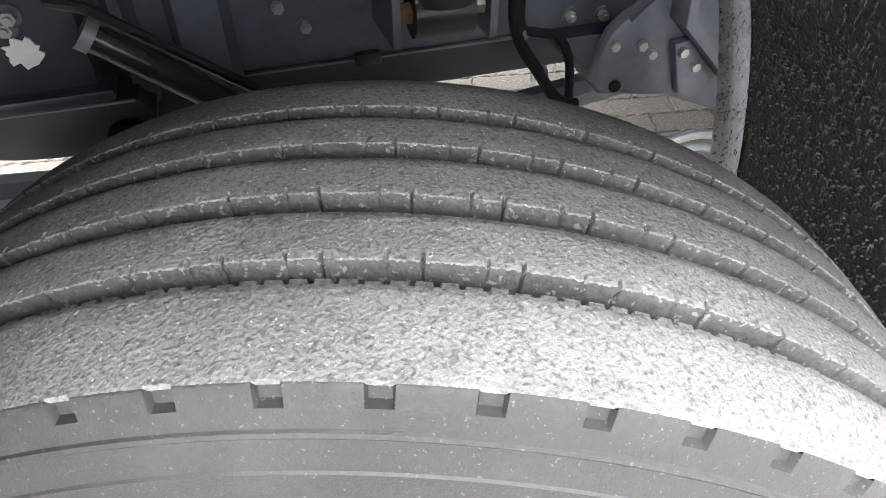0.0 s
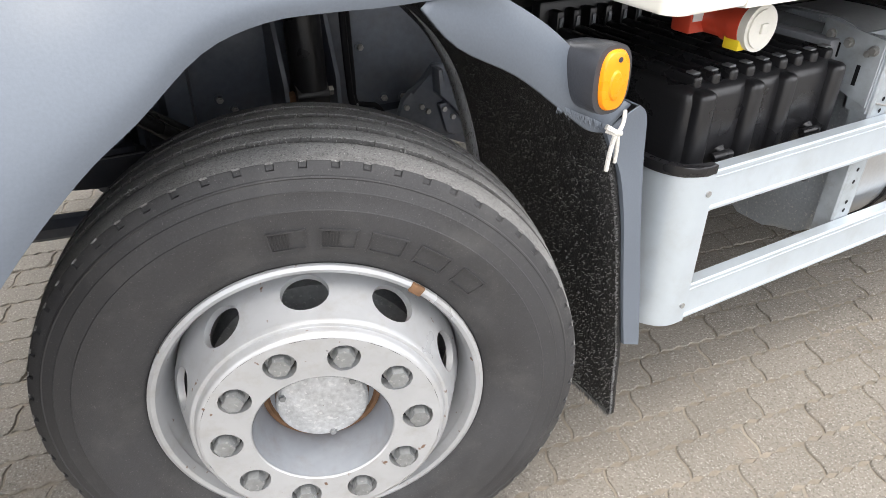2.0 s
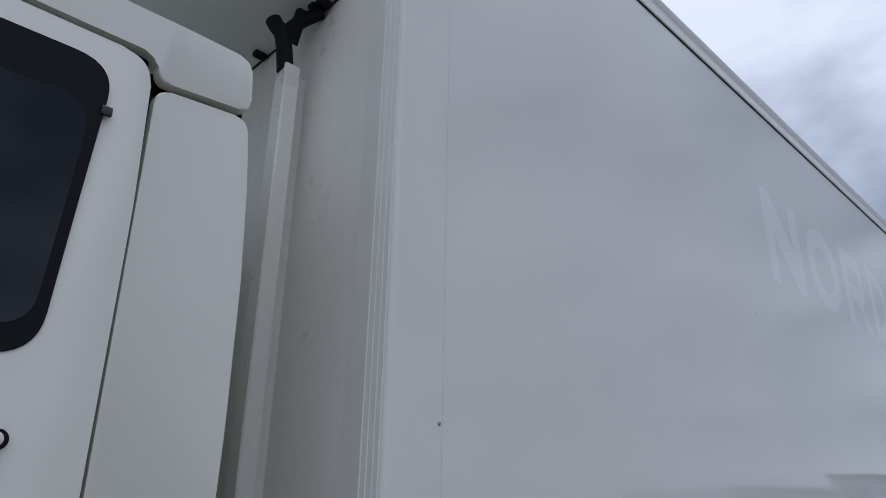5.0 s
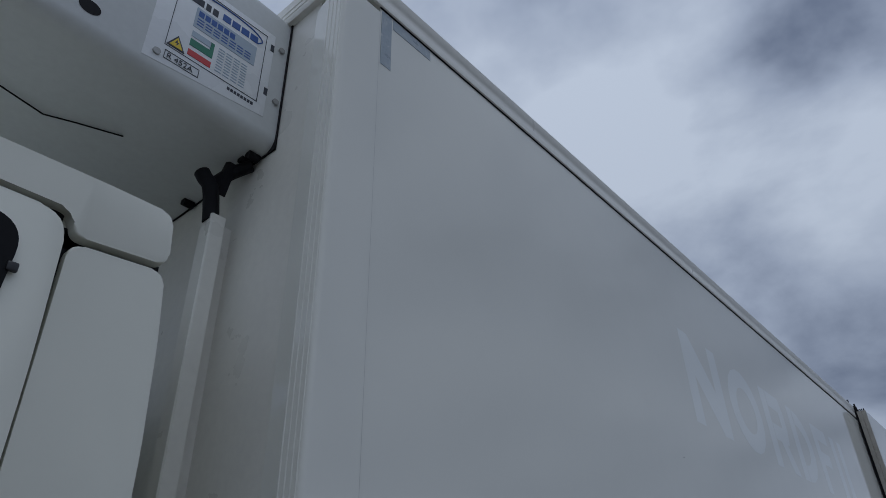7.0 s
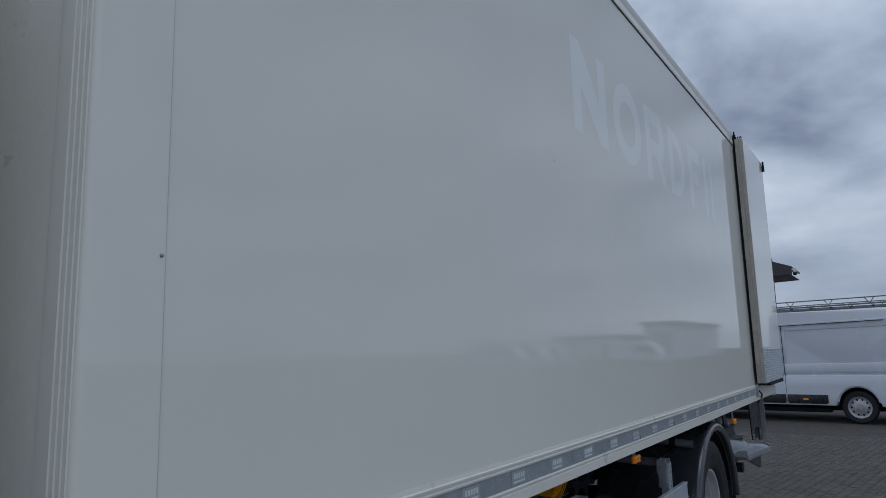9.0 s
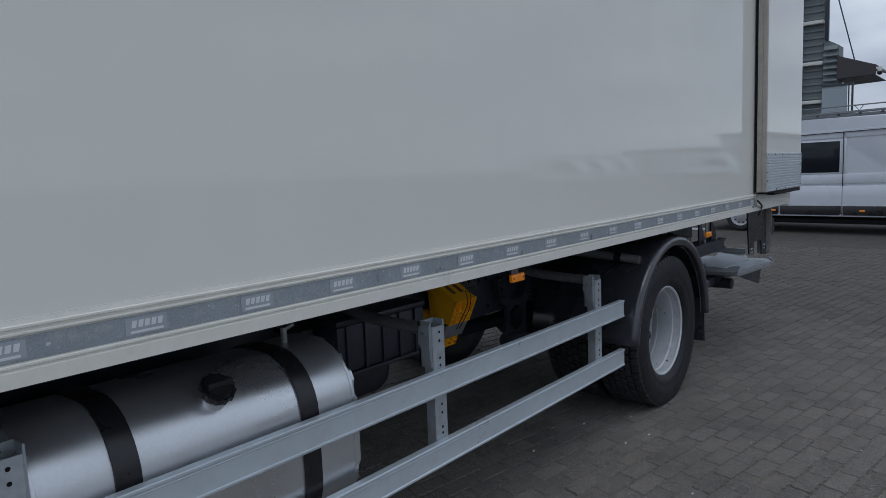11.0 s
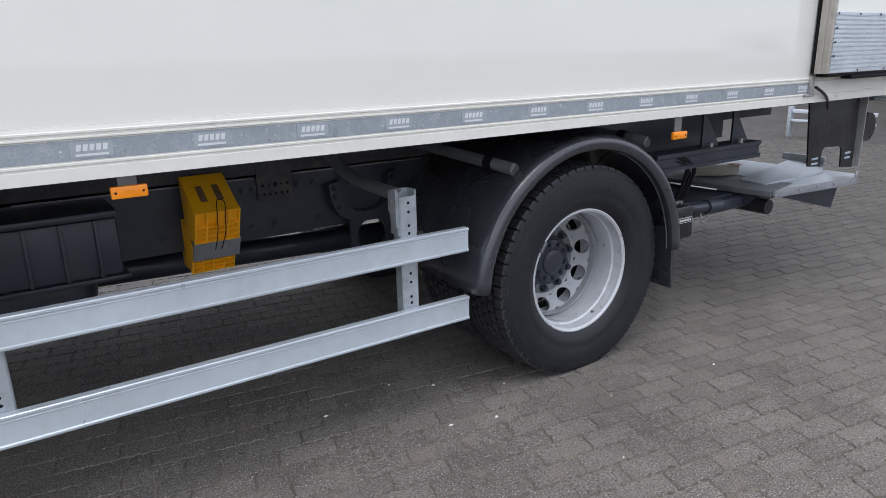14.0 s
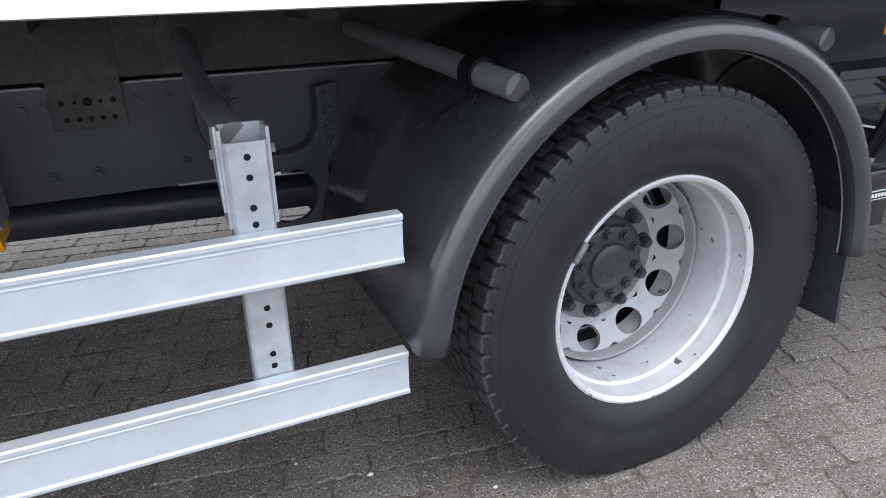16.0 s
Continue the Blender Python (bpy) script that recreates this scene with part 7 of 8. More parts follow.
    out = [(6.25, 1.14), (6.83, 1.14), (6.85, 0.7), (6.7, 0.715), (6.69, 0.83), (6.665, 0.85), (6.48, 0.86), (6.455, 0.84), (6.45, 0.745), (6.31, 0.76)]
    prism(bm, out, "y", 0.12, 0.13)
    part("bracket_plate", bm, M_BLACK, l, "black steel bumper bracket with slots")
    bm = bmesh.new()
    box(bm, 6.845, 6.855, 0.08, 0.2, 0.71, 1.14)
    part("bracket_flange", bm, M_STEEL, l)
    for x in (6.38, 6.77):
        for z in (0.8, 0.77):
            bm = bmesh.new()
            box(bm, x - 0.035, x + 0.035, 0.1185, 0.1198, z - 0.006, z + 0.006)
            part("slot", bm, M_STICKER, l)
    bm = bmesh.new()
    tube(bm, [(6.95, 0.1, 0.95), (6.95, 0.2, 0.95)], 0.09, 20)
    part("bumper_roller", bm, M_BLACK, l, "black rubber buffer roller")
    bm = bmesh.new()
    tube(bm, smooth_path([(6.02, -0.02, 1.24), (6.1, -0.03, 1.2), (6.2, 0.0, 1.16), (6.32, 0.05, 1.1)], 5), 0.008, 8)
    part("door_stay", bm, M_BLACK, l, "black rubber door stay")
    bm = bmesh.new()
    box(bm, 5.975, 6.01, -0.02, 0.0, 1.2, 1.3, 0.004)
    box(bm, 5.93, 6.03, -0.016, -0.004, 1.19, 1.205, 0.003)
    part("door_catch", bm, M_STEEL, l, "steel door catch")
    return l


LIFT = tail_lift()

bm = bmesh.new()
pts = [(6.04, 0.73), (6.13, 0.55), (6.36, 0.6), (6.56, 0.72), (6.46, 0.9), (6.25, 0.86)]
n = len(pts)
lo = [bm.verts.new((x, y, 0.656 + 0.012 * (i % 2) + 0.006 * math.sin(9 * x + 7 * y))) for i, (x, y) in enumerate(pts)]
hi = [bm.verts.new((v.co.x, v.co.y, v.co.z + 0.003)) for v in lo]
cl = bm.verts.new((6.3, 0.73, 0.672))
ch = bm.verts.new((6.3, 0.73, 0.675))
for i in range(n):
    k = (i + 1) % n
    bm.faces.new((lo[i], lo[k], cl))
    bm.faces.new((hi[i], hi[k], ch))
    bm.faces.new((lo[i], lo[k], hi[k], hi[i]))
PAPER = thing("paper_sheet", "crumpled weathered paper sheet lying on the lift platform", "paper", bm, M_PAPER)
bm = bmesh.new()
prism(bm, [(6.5, 0.69), (6.57, 0.71), (6.56, 0.78), (6.51, 0.79)], "z", 0.678, 0.681)
part("red_corner", bm, M_RED, PAPER, "red printed corner")


# ---- wheel chocks in their holder ----
def chock(at):
    t = thing("wheel_chock", "yellow ribbed plastic wheel chock held in a grey rack", "wheel chock", group="wheel chocks")
    W = 0.175
    fa, fb = Vector((0.03, 0.3)), Vector((0.09, 0.166))
    nrm = Vector((-0.912, -0.408))
    bm = bmesh.new()
    # wedge: sloping deck, open ribbed end
    prism(bm, [tuple(fa), tuple(fb), (0.2, 0.166), (0.22, 0.4), (0.21, 0.408)], "x", 0.0, W, bevel=0.004)
    part("wedge", bm, M_YELLOW, t)
    for k in range(5):
        x = (W - 0.005) * k / 4
        bm = bmesh.new()
        prism(bm, [tuple(fa), tuple(fa + nrm * 0.022), tuple(fb + nrm * 0.022), tuple(fb)], "x", x, x + 0.005)
        part("rib", bm, M_YELLOW, t)
    for s in (0.0, 0.46, 0.62, 0.78, 0.96):
        p = fa.lerp(fb, s)
        q = fa.lerp(fb, s + 0.035)
        bm = bmesh.new()
        prism(bm, [tuple(p), tuple(p + nrm * 0.021), tuple(q + nrm * 0.021), tuple(q)], "x", 0.005, W - 0.005)
        part("rib", bm, M_YELLOW, t)
    # slots as flat strips, the rust brown painting the shade of their recesses
    for x in (0.042, 0.106):
        bm = bmesh.new()
        prism(bm, [(0.068, 0.3241), (0.15, 0.3715), (0.15, 0.373), (0.068, 0.3256)], "x", x, x + 0.026)
        part("slot", bm, M_RUST, t)
    t.matrix_basis = at
    return t


CHOCK = chock(pose(2.874, 0.6, 0.6))
CHOCK_LOW = copy_thing(CHOCK, pose(2.872, 0.705, 0.452))
bm = bmesh.new()
prism(bm, [(0.685, 0.757), (0.735, 0.672), (0.868, 0.672), (0.868, 0.757)], "x", 2.874, 3.062, bevel=0.004)
RACK = part("chock_rack", bm, M_RACK, TRUCK, "grey steel chock rack")
bm = bmesh.new()
tube(bm, smooth_path([(2.955, 0.69, 0.72), (2.96, 0.65, 0.79), (2.955, 0.605, 0.87), (2.96, 0.615, 0.925), (2.975, 0.63, 0.935), (2.99, 0.61, 0.92), (2.985, 0.61, 0.86), (2.99, 0.64, 0.8), (2.98, 0.69, 0.72)], 5), 0.002, 6)
part("wire_clip", bm, M_SEAL, RACK, "thin black wire clip")

# ---- vans in the yard ----
def van_wheel(v, x):
    bm = bmesh.new()
    lathe(bm, [(-0.1, 0.2), (-0.11, 0.3), (-0.09, 0.326), (-0.05, 0.332), (0.05, 0.332), (0.09, 0.326), (0.108, 0.3), (0.106, 0.24), (0.1, 0.215)], 40)
    w = part("wheel", bm, M_DRIVE, v, "black van tyre", at=pose(x, -0.14, 0.332, 0, 0, 180))
    bm = bmesh.new()
    lathe(bm, [(0.1, 0.222), (0.106, 0.218), (0.1, 0.205), (0.06, 0.195), (0.05, 0.18), (0.062, 0.13), (0.08, 0.105), (0.082, 0.07)], 40)
    part("rim", bm, M_RIM, w, "silver steel rim")
    bm = bmesh.new()
    lathe(bm, [(0.082, 0.07), (0.1, 0.055), (0.104, 0.001)], 24)
    part("hub_cap", bm, M_RIM, w)
    for k in range(10):
        a = k * math.tau / 10
        bm = bmesh.new()
        disc(bm, 0.064, 0.019, 12, 0, 0.157 * math.cos(a), 0.157 * math.sin(a))
        part("rim_hole", bm, M_SEAL, w)


def van():
    """Panel van; the near side is the plane y = 0 and faces +y, x runs from the rear axle to the nose."""
    v = thing("van", "white panel van with roof ladder rack and black mouldings", "van", group="parked vans")
    tail, nose, wb = -1.02, 4.45, 3.45
    low = [(tail, 0.34)] + [(0.41 * math.cos(radians(a)), 0.36 + 0.43 * math.sin(radians(a))) for a in range(180, -1, -12)]
    low += [(wb + 0.4 * math.cos(radians(a)), 0.36 + 0.42 * math.sin(radians(a))) for a in range(180, -1, -12)]
    bm = bmesh.new()
    prism(bm, low + [(nose - 0.05, 0.3), (nose, 0.5), (nose - 0.02, 0.88), (nose - 0.3, 1.06), (nose - 0.62, 1.2), (3.25, 2.0), (2.95, 2.2), (2.6, 2.32), (2.1, 2.36), (-0.85, 2.36), (tail + 0.04, 2.28), (tail - 0.01, 1.2)], "y", -2.02, 0.0, bevel=0.045)
    part("van_body", bm, M_VAN, v)
    bm = bmesh.new()
    box(bm, tail + 0.1, nose - 0.15, -1.95, -0.3, 0.24, 1.1)
    part("underbody", bm, M_SEAL, v)
    bm = bmesh.new()
    box(bm, 0.55, wb - 0.55, -0.3, -0.12, 0.2, 0.3, 0.02)
    part("sill_bracket", bm, M_SEAL, v)
    # bulged lower side with the wheel openings, waist and cant rail: the panels between lie deeper
    bm = bmesh.new()
    prism(bm, low + [(nose - 0.12, 0.34), (nose - 0.1, 0.84), (nose - 0.4, 0.97), (tail + 0.05, 0.99), (tail + 0.03, 0.5)], "y", -0.01, 0.034, bevel=0.014)
    part("lower_side", bm, M_VAN, v)
    bm = bmesh.new()
    prism(bm, [(tail + 0.08, 1.06), (3.8, 1.0), (3.75, 1.2), (2.9, 1.21), (tail + 0.08, 1.25)], "y", -0.01, 0.018, bevel=0.008)
    part("waist_panel", bm, M_VAN, v)
    bm = bmesh.new()
    prism(bm, [(tail + 0.08, 1.99), (2.75, 1.93), (3.05, 1.93), (2.92, 2.03), (2.6, 2.08), (tail + 0.08, 2.15)], "y", -0.02, 0.014, bevel=0.007)
    part("cant_rail", bm, M_VAN, v)
    for x0, x1 in ((1.3, 1.4), (2.53, 2.64), (tail + 0.08, -0.82)):
        bm = bmesh.new()
        prism(bm, [(x0, 1.22), (x1, 1.22), (x1, 1.97), (x0, 1.97)], "y", -0.01, 0.014, bevel=0.006)
        part("pillar", bm, M_VAN, v)
    for pts in ([(1.35, 0.36), (1.358, 0.36), (1.358, 2.06), (1.35, 2.06)], [(2.72, 0.36), (2.73, 0.36), (2.6, 1.2), (2.588, 2.0), (2.578, 2.0), (2.588, 1.2)], [(-0.6, 2.1), (2.6, 2.03), (2.6, 2.04), (-0.6, 2.112)]):
        bm = bmesh.new()
        prism(bm, pts, "y", 0.0, 0.0365)
        part("door_gap", bm, M_SEAL, v)
    bm = bmesh.new()
    prism(bm, [(2.56, 1.88), (2.62, 1.36), (2.74, 1.24), (2.95, 1.215), (3.55, 1.21), (3.15, 1.9)], "y", -0.01, 0.02, bevel=0.006)
    part("door_window", bm, M_GLASS, v, "dark cab door window")
    bm = bmesh.new()
    box(bm, 1.39, 2.54, -0.01, 0.0215, 1.235, 1.915, 0.004)
    frame_ = part("window_frame", bm, M_VAN, v)
    bm = bmesh.new()
    box(bm, 1.42, 2.51, 0.0, 0.025, 1.262, 1.888, 0.003)
    part("side_window", bm, M_GLASS, frame_, "dark sliding door window")
    bm = bmesh.new()
    prism(bm, arc(2.72, 1.16, 0.056, 0, 180, 8) + arc(2.72, 1.05, 0.056, 180, 360, 8), "y", 0.0, 0.022)
    grip = part("grip_recess", bm, M_SEAL, v, "black oval grip recess")
    bm = bmesh.new()
    box(bm, 2.675, 2.765, 0.02, 0.034, 1.09, 1.125, 0.006)
    part("pull", bm, M_BLACK, grip)
    bm = bmesh.new()
    for e in ((2.575, 2.755, 0.645, 0.65), (2.575, 2.755, 0.875, 0.88), (2.75, 2.755, 0.65, 0.875), (2.575, 2.58, 0.65, 0.875)):
        box(bm, e[0], e[1], 0.03, 0.036, e[2], e[3])
    part("filler_flap_gap", bm, M_LOUVRE, v)
    for x0, x1, xr in ((0.55, 1.34, 0.93), (1.37, 2.56, -1), (2.585, 3.04, 2.64), (tail + 0.06, -0.5, -1)):
        bm = bmesh.new()
        prism(bm, [(x0 + 0.03, 0.39), (x1 - 0.02, 0.39), (x1, 0.42), (x1, 0.58), (x0, 0.58), (x0, 0.42)], "y", 0.02, 0.05, bevel=0.006)
        m = part("side_moulding", bm, M_BLACK, v, "black side moulding")
        if xr > 0:
            bm = bmesh.new()
            box(bm, xr, xr + 0.1, 0.048, 0.055, 0.465, 0.5, 0.002)
            part("side_reflector", bm, M_AMBER, m)
    bm = bmesh.new()
    box(bm, 3.3, 3.46, 0.06, 0.24, 1.2, 1.5, 0.03)
    part("wing_mirror", bm, M_BLACK, v)
    van_wheel(v, 0.0)
    van_wheel(v, wb)
    rack = new("ladder_rack")
    rack.parent = v
    for y in (-0.12, -1.9):
        bm = bmesh.new()
        tube(bm, [(-0.9, y, 2.6), (2.48, y, 2.57)], 0.013, 8)
        part("rack_bar", bm, M_ARM, rack)
        bm = bmesh.new()
        tube(bm, [(-0.9, y - 0.03, 2.47), (2.4, y - 0.03, 2.44)], 0.018, 8)
        part("rack_bar", bm, M_ARM, rack)
        for k in range(5):
            x = -0.38 + k * 0.76
            bm = bmesh.new()
            tube(bm, [(x - 0.09, y, 2.595), (x, y - 0.02, 2.47), (x + 0.09, y, 2.595)], 0.01, 6)
            part("rack_strut", bm, M_ARM, rack)
    for k in range(9):
        bm = bmesh.new()
        box(bm, -0.85 + k * 0.39, -0.8 + k * 0.39, -1.9, -0.12, 2.405, 2.435, 0.004)
        part("rack_crossbar", bm, M_CHASSIS, rack)
    for y in (-0.14, -0.3):
        bm = bmesh.new()
        box(bm, -0.9, 2.3, y - 0.03, y, 2.375, 2.43, 0.006)
        part("ladder_side", bm, M_ARM, rack, "dull ladder lying on the rack")
    v.matrix_basis = pose(15.68, -0.36, 0, 0, 0, 82)
    return v


VAN = van()


# ---- hall with canopy behind the vans ----
def hall():
    h = thing("hall_building", "grey louvred hall with white window frames and a canopy", "building")
    X, Y0, Y1, ZT = 22.5, 2.66, 14.0, 6.5
    bm = bmesh.new()
    box(bm, X + 0.25, X + 0.9, Y0, Y1, 0, ZT)
    part("wall", bm, M_CONC, h, "grey cladding wall")
    bm = bmesh.new()
    box(bm, X - 0.1, X + 1.0, Y0 - 0.02, Y1 + 0.1, ZT, ZT + 0.3)
    part("roof", bm, M_CHASSIS, h)
    y = 1.47
    while y < Y1 - 1.5:
        bm = bmesh.new()
        if y > Y0:
            box(bm, X - 0.02, X + 0.25, y - 0.14, y - 0.02, 0, ZT)
            part("column", bm, M_CHASSIS, h, "dark steel column")
            bm = bmesh.new()
            box(bm, X, X + 0.24, y, y + 0.11, 0, ZT, 0.01)
            part("frame_post", bm, M_WINFRAME, h, "white window frame post")
        for z0, z1 in ((0.05, 1.5), (1.58, 3.14), (3.24, 4.24), (4.36, 5.4), (5.5, 6.4)):
            ya, yb = max(y + 0.11, Y0), y + 1.8
            bm = bmesh.new()
            box(bm, X + 0.02, X + 0.18, ya, yb, z1, z1 + 0.1, 0.008)
            part("transom", bm, M_WINFRAME, h, "white window transom")
            bm = bmesh.new()
            box(bm, X + 0.21, X + 0.23, ya, yb, z0, z1)
            win = part("window_pane", bm, M_LOUVRE, h, "grey-green glazing with louvres behind")
            for k in range(int((z1 - z0) / 0.2)):
                z = z0 + 0.08 + k * 0.2
                bm = bmesh.new()
                prism(bm, [(X + 0.205, z), (X + 0.17, z - 0.035), (X + 0.18, z + 0.02)], "y", ya + 0.02, yb - 0.02)
                part("louvre", bm, M_LOUVRE, win)
        y += 1.94
    # low louvred corner bay with the mast
    bm = bmesh.new()
    prism(bm, [(2.27, 0.0), (2.27, 4.74), (2.62, 4.95), (2.65, 4.95), (2.65, 0.0)], "x", X + 0.1, X + 0.8)
    bay = part("corner_bay", bm, M_LOUVRE, h, "grey louvred corner bay")
    for k in range(16):
        z = 2.0 + k * 0.175
        bm = bmesh.new()
        prism(bm, [(X + 0.1, z + 0.12), (X - 0.02, z), (X - 0.005, z - 0.02), (X + 0.1, z + 0.04)], "y", 2.28, 2.64)
        part("louvre", bm, M_LOUVRE, bay)
    bm = bmesh.new()
    box(bm, X, X + 0.1, 2.52, 2.62, 4.9, 7.4, 0.01)
    box(bm, X + 0.02, X + 0.06, 2.6, 2.645, 7.3, 8.5)
    mast = part("mast", bm, M_CHASSIS, h, "dark steel mast")
    bm = bmesh.new()
    box(bm, X, X + 0.1, 2.46, 2.56, 8.1, 8.28, 0.01)
    tube(bm, [(X, 2.6, 8.0), (X, 2.45, 8.05), (X, 2.4, 7.7)], 0.012, 6)
    box(bm, X, X + 0.06, 2.5, 2.56, 7.45, 7.95, 0.01)
    part("aerial", bm, M_BLACK, mast)
    bm = bmesh.new()
    prism(bm, [(2.3, 3.78), (2.3, 4.43), (1.33, 4.06), (1.34, 3.8)], "x", X, X + 0.06)
    prism(bm, [(2.3, 4.36), (2.3, 4.43), (1.33, 4.06), (1.33, 4.0)], "x", X + 0.06, X + 2.2)
    canopy = part("canopy", bm, M_BRONZE, h, "dark brown sloping canopy")
    bm = bmesh.new()
    prism(bm, [(2.3, 3.76), (2.3, 3.79), (1.36, 3.81), (1.36, 3.79)], "x", X + 0.06, X + 2.2)
    part("soffit", bm, M_CHASSIS, canopy)
    bm = bmesh.new()
    tube(bm, [(X + 0.05, 2.56, 7.05), (X + 0.05, 1.86, 4.24)], 0.018, 6)
    part("tie_rod", bm, M_CHASSIS, h)
    bm = bmesh.new()
    for e in ((1.85, 1.9, 2.75, 3.63), (1.95, 1.98, 2.8, 3.58), (1.9, 2.64, 3.57, 3.63), (1.9, 2.64, 2.75, 2.8)):
        box(bm, X - 0.1, X - 0.05, *e)
    win = part("open_window_frame", bm, M_CHASSIS, h, "dark frame of an opened window")
    bm = bmesh.new()
    box(bm, X - 0.08, X - 0.07, 2.0, 2.64, 2.8, 3.57)
    part("pane", bm, M_CLEAR, win)
    bm = bmesh.new()
    tube(bm, [(X, 1.33, 3.95), (X, 1.25, 3.97)], 0.03, 10)
    tube(bm, [(X, 1.25, 3.99), (X, 1.25, 3.86)], 0.055, 14)
    cam_ = part("dome_camera", bm, M_WHITEP, h, "white dome camera with dark dome")
    bm = bmesh.new()
    bmesh.ops.create_uvsphere(bm, u_segments=14, v_segments=8, radius=0.07, matrix=Matrix.Translation((X, 1.25, 3.84)))
    part("dome", bm, M_BLACK, cam_)
    return h


HALL = hall()

FRAME = thing("loading_frame", "white steel frame lying low beyond the truck", "steel frame")
for y0, y1, x0, x1, z0, z1 in ((2.9, 4.2, 13.4, 13.46, 0.4, 0.46), (2.9, 4.2, 13.4, 13.46, 0.26, 0.3), (3.2, 3.26, 13.38, 13.399, 0.0, 0.49), (4.2, 4.26, 13.38, 13.48, 0.0, 0.5)):
    bm = bmesh.new()
    box(bm, x0, x1, y0, y1, z0, z1, 0.004)
    part("frame_bar", bm, M_VAN if z0 else M_GALV, FRAME)

# ---- the far side of the yard, mirrored in the glossy panel ----
def depot(at, length, deep, high, gates, label):
    d = thing("depot_building", label, "building")
    bm = bmesh.new()
    box(bm, 0, deep, 0, length, 0, high)
    part("wall", bm, M_DEPOT, d)
    bm = bmesh.new()
    box(bm, -0.5, deep + 0.5, -0.5, length + 0.5, high, high + 0.5)
    part("roof", bm, M_CONC, d)
    for k in range(gates):
        bm = bmesh.new()
        y = 1.5 + k * (length - 3) / gates
        box(bm, -0.1, 0.0, y, y + 3.2, 0.1, min(4.2, high - 0.8))
        part("gate", bm, M_VAN if k % 3 else M_CONC, d, "roller gate")
    d.matrix_basis = at
    return d


depot(pose(110, -33.2, 0), 5.4, 30, 5.4, 1, "tall grey depot across the yard")
depot(pose(112, -50, 0), 13, 18, 3.6, 4, "long low grey shed with roller gates across the yard")
for x, y, turn in ((64, -21.4, 92), (60, -29.5, 84), (54, -28.6, 96), (47, -27.5, 88)):
    copy_thing(VAN, pose(x, y, 0, 0, 0, turn))


# ---- inside the front wheel arch ----
def wheel_well():
    w = new("arch_hardware")
    w.parent = TRUCK
    tagged(w, "dark chassis hardware above the front wheel")
    def P(name, bm, m=M_LITWELL, label=""):
        return part(name, bm, m, w, label)
    # flanged bolts on the rail
    for x, z in ((-0.779, 0.854), (-0.747, 0.824), (-0.359, 0.789), (-0.304, 0.784), (-0.219, 0.753), (-0.9, 0.93), (-0.6, 0.94), (-0.42, 0.93), (-1.062, 0.905), (-1.07, 0.893)):
        y = 0.862 if x > -1 else 0.795
        bm = bmesh.new()
        tube(bm, [(x, y, z), (x, y - 0.007, z)], 0.0125, 16)
        bolt = P("frame_bolt", bm)
        bm = bmesh.new()
        tube(bm, [(x, y - 0.007, z), (x, y - 0.017, z)], 0.0082, 6)
        tube(bm, [(x, y - 0.017, z), (x, y - 0.022, z)], 0.0045, 8)
        part("bolt_head", bm, M_STEEL, bolt, "bare steel bolt head")
    bm = bmesh.new()
    box(bm, -1.0, -0.15, 0.858, 0.87, 0.769, 1.08, 0.003)
    P("reinforcement_plate", bm, M_LITWELL, "dusty blue-grey frame plate in lightened paint")
    # stiffening pressings
    for x0, x1, y in ((-0.915, -0.835, 0.815), (-0.985, -0.945, 0.83)):
        bm = bmesh.new()
        prism(bm, [(x0, 0.862), (x0 + 0.014, y), (x1 - 0.014, y), (x1, 0.862)], "z", 0.745, 1.1, bevel=0.006)
        P("stiffener", bm)
    bm = bmesh.new()
    box(bm, -1.5, -1.0, 0.795, 0.86, 0.8, 1.1, 0.01)
    P("cast_mount", bm, M_CHASSIS)
    bm = bmesh.new()
    box(bm, -1.5, -0.985, 0.775, 0.86, 0.797, 0.812, 0.004)
    P("mount_ledge", bm, M_CHASSIS)
    bm = bmesh.new()
    prism(bm, [(-1.2, 0.79), (-0.965, 0.787), (-0.95, 0.76), (-0.96, 0.715), (-1.085, 0.722), (-1.12, 0.734), (-1.2, 0.74)], "y", 0.79, 0.86, bevel=0.005)
    box_ = P("bracket_box", bm, M_CHASSIS)
    bm = bmesh.new()
    tube(bm, [(-1.2, 0.789, 0.7905), (-0.968, 0.789, 0.7875)], 0.0025, 6)
    part("worn_edge", bm, M_ARM, box_, "worn pale edge")
    bm = bmesh.new()
    lathe(bm, [(0.0, 0.03), (0.012, 0.026), (0.014, 0.012), (0.02, 0.01), (0.02, 0.001)], 20)
    P("rubber_bush", bm, M_SEAL).matrix_basis = pose(-0.985, 0.79, 0.735)
    rng = random.Random(31)
    bm = bmesh.new()
    prism(bm, [(-1.064 + (0.021 + rng.uniform(-0.006, 0.004)) * math.cos(a * math.tau / 22), 0.862 + (0.017 + rng.uniform(-0.006, 0.004)) * math.sin(a * math.tau / 22)) for a in range(22)], "y", 0.792, 0.795)
    P("label_remnant", bm, M_STICKW, "torn pale label remnant")
    # slanting stay tube with a collar, a flat bar behind it
    bm = bmesh.new()
    tube(bm, [(-0.984, 0.74, 0.895), (-0.8, 0.74, 0.742)], 0.0165, 18)
    P("stay_tube", bm, M_BLACK, "black slanting stay tube")
    bm = bmesh.new()
    tube(bm, [(-0.99, 0.74, 0.9), (-0.984, 0.74, 0.895), (-0.98, 0.74, 0.8917)], 0.019, 20)
    P("collar", bm, M_ARM, "worn pale collar")
    bm = bmesh.new()
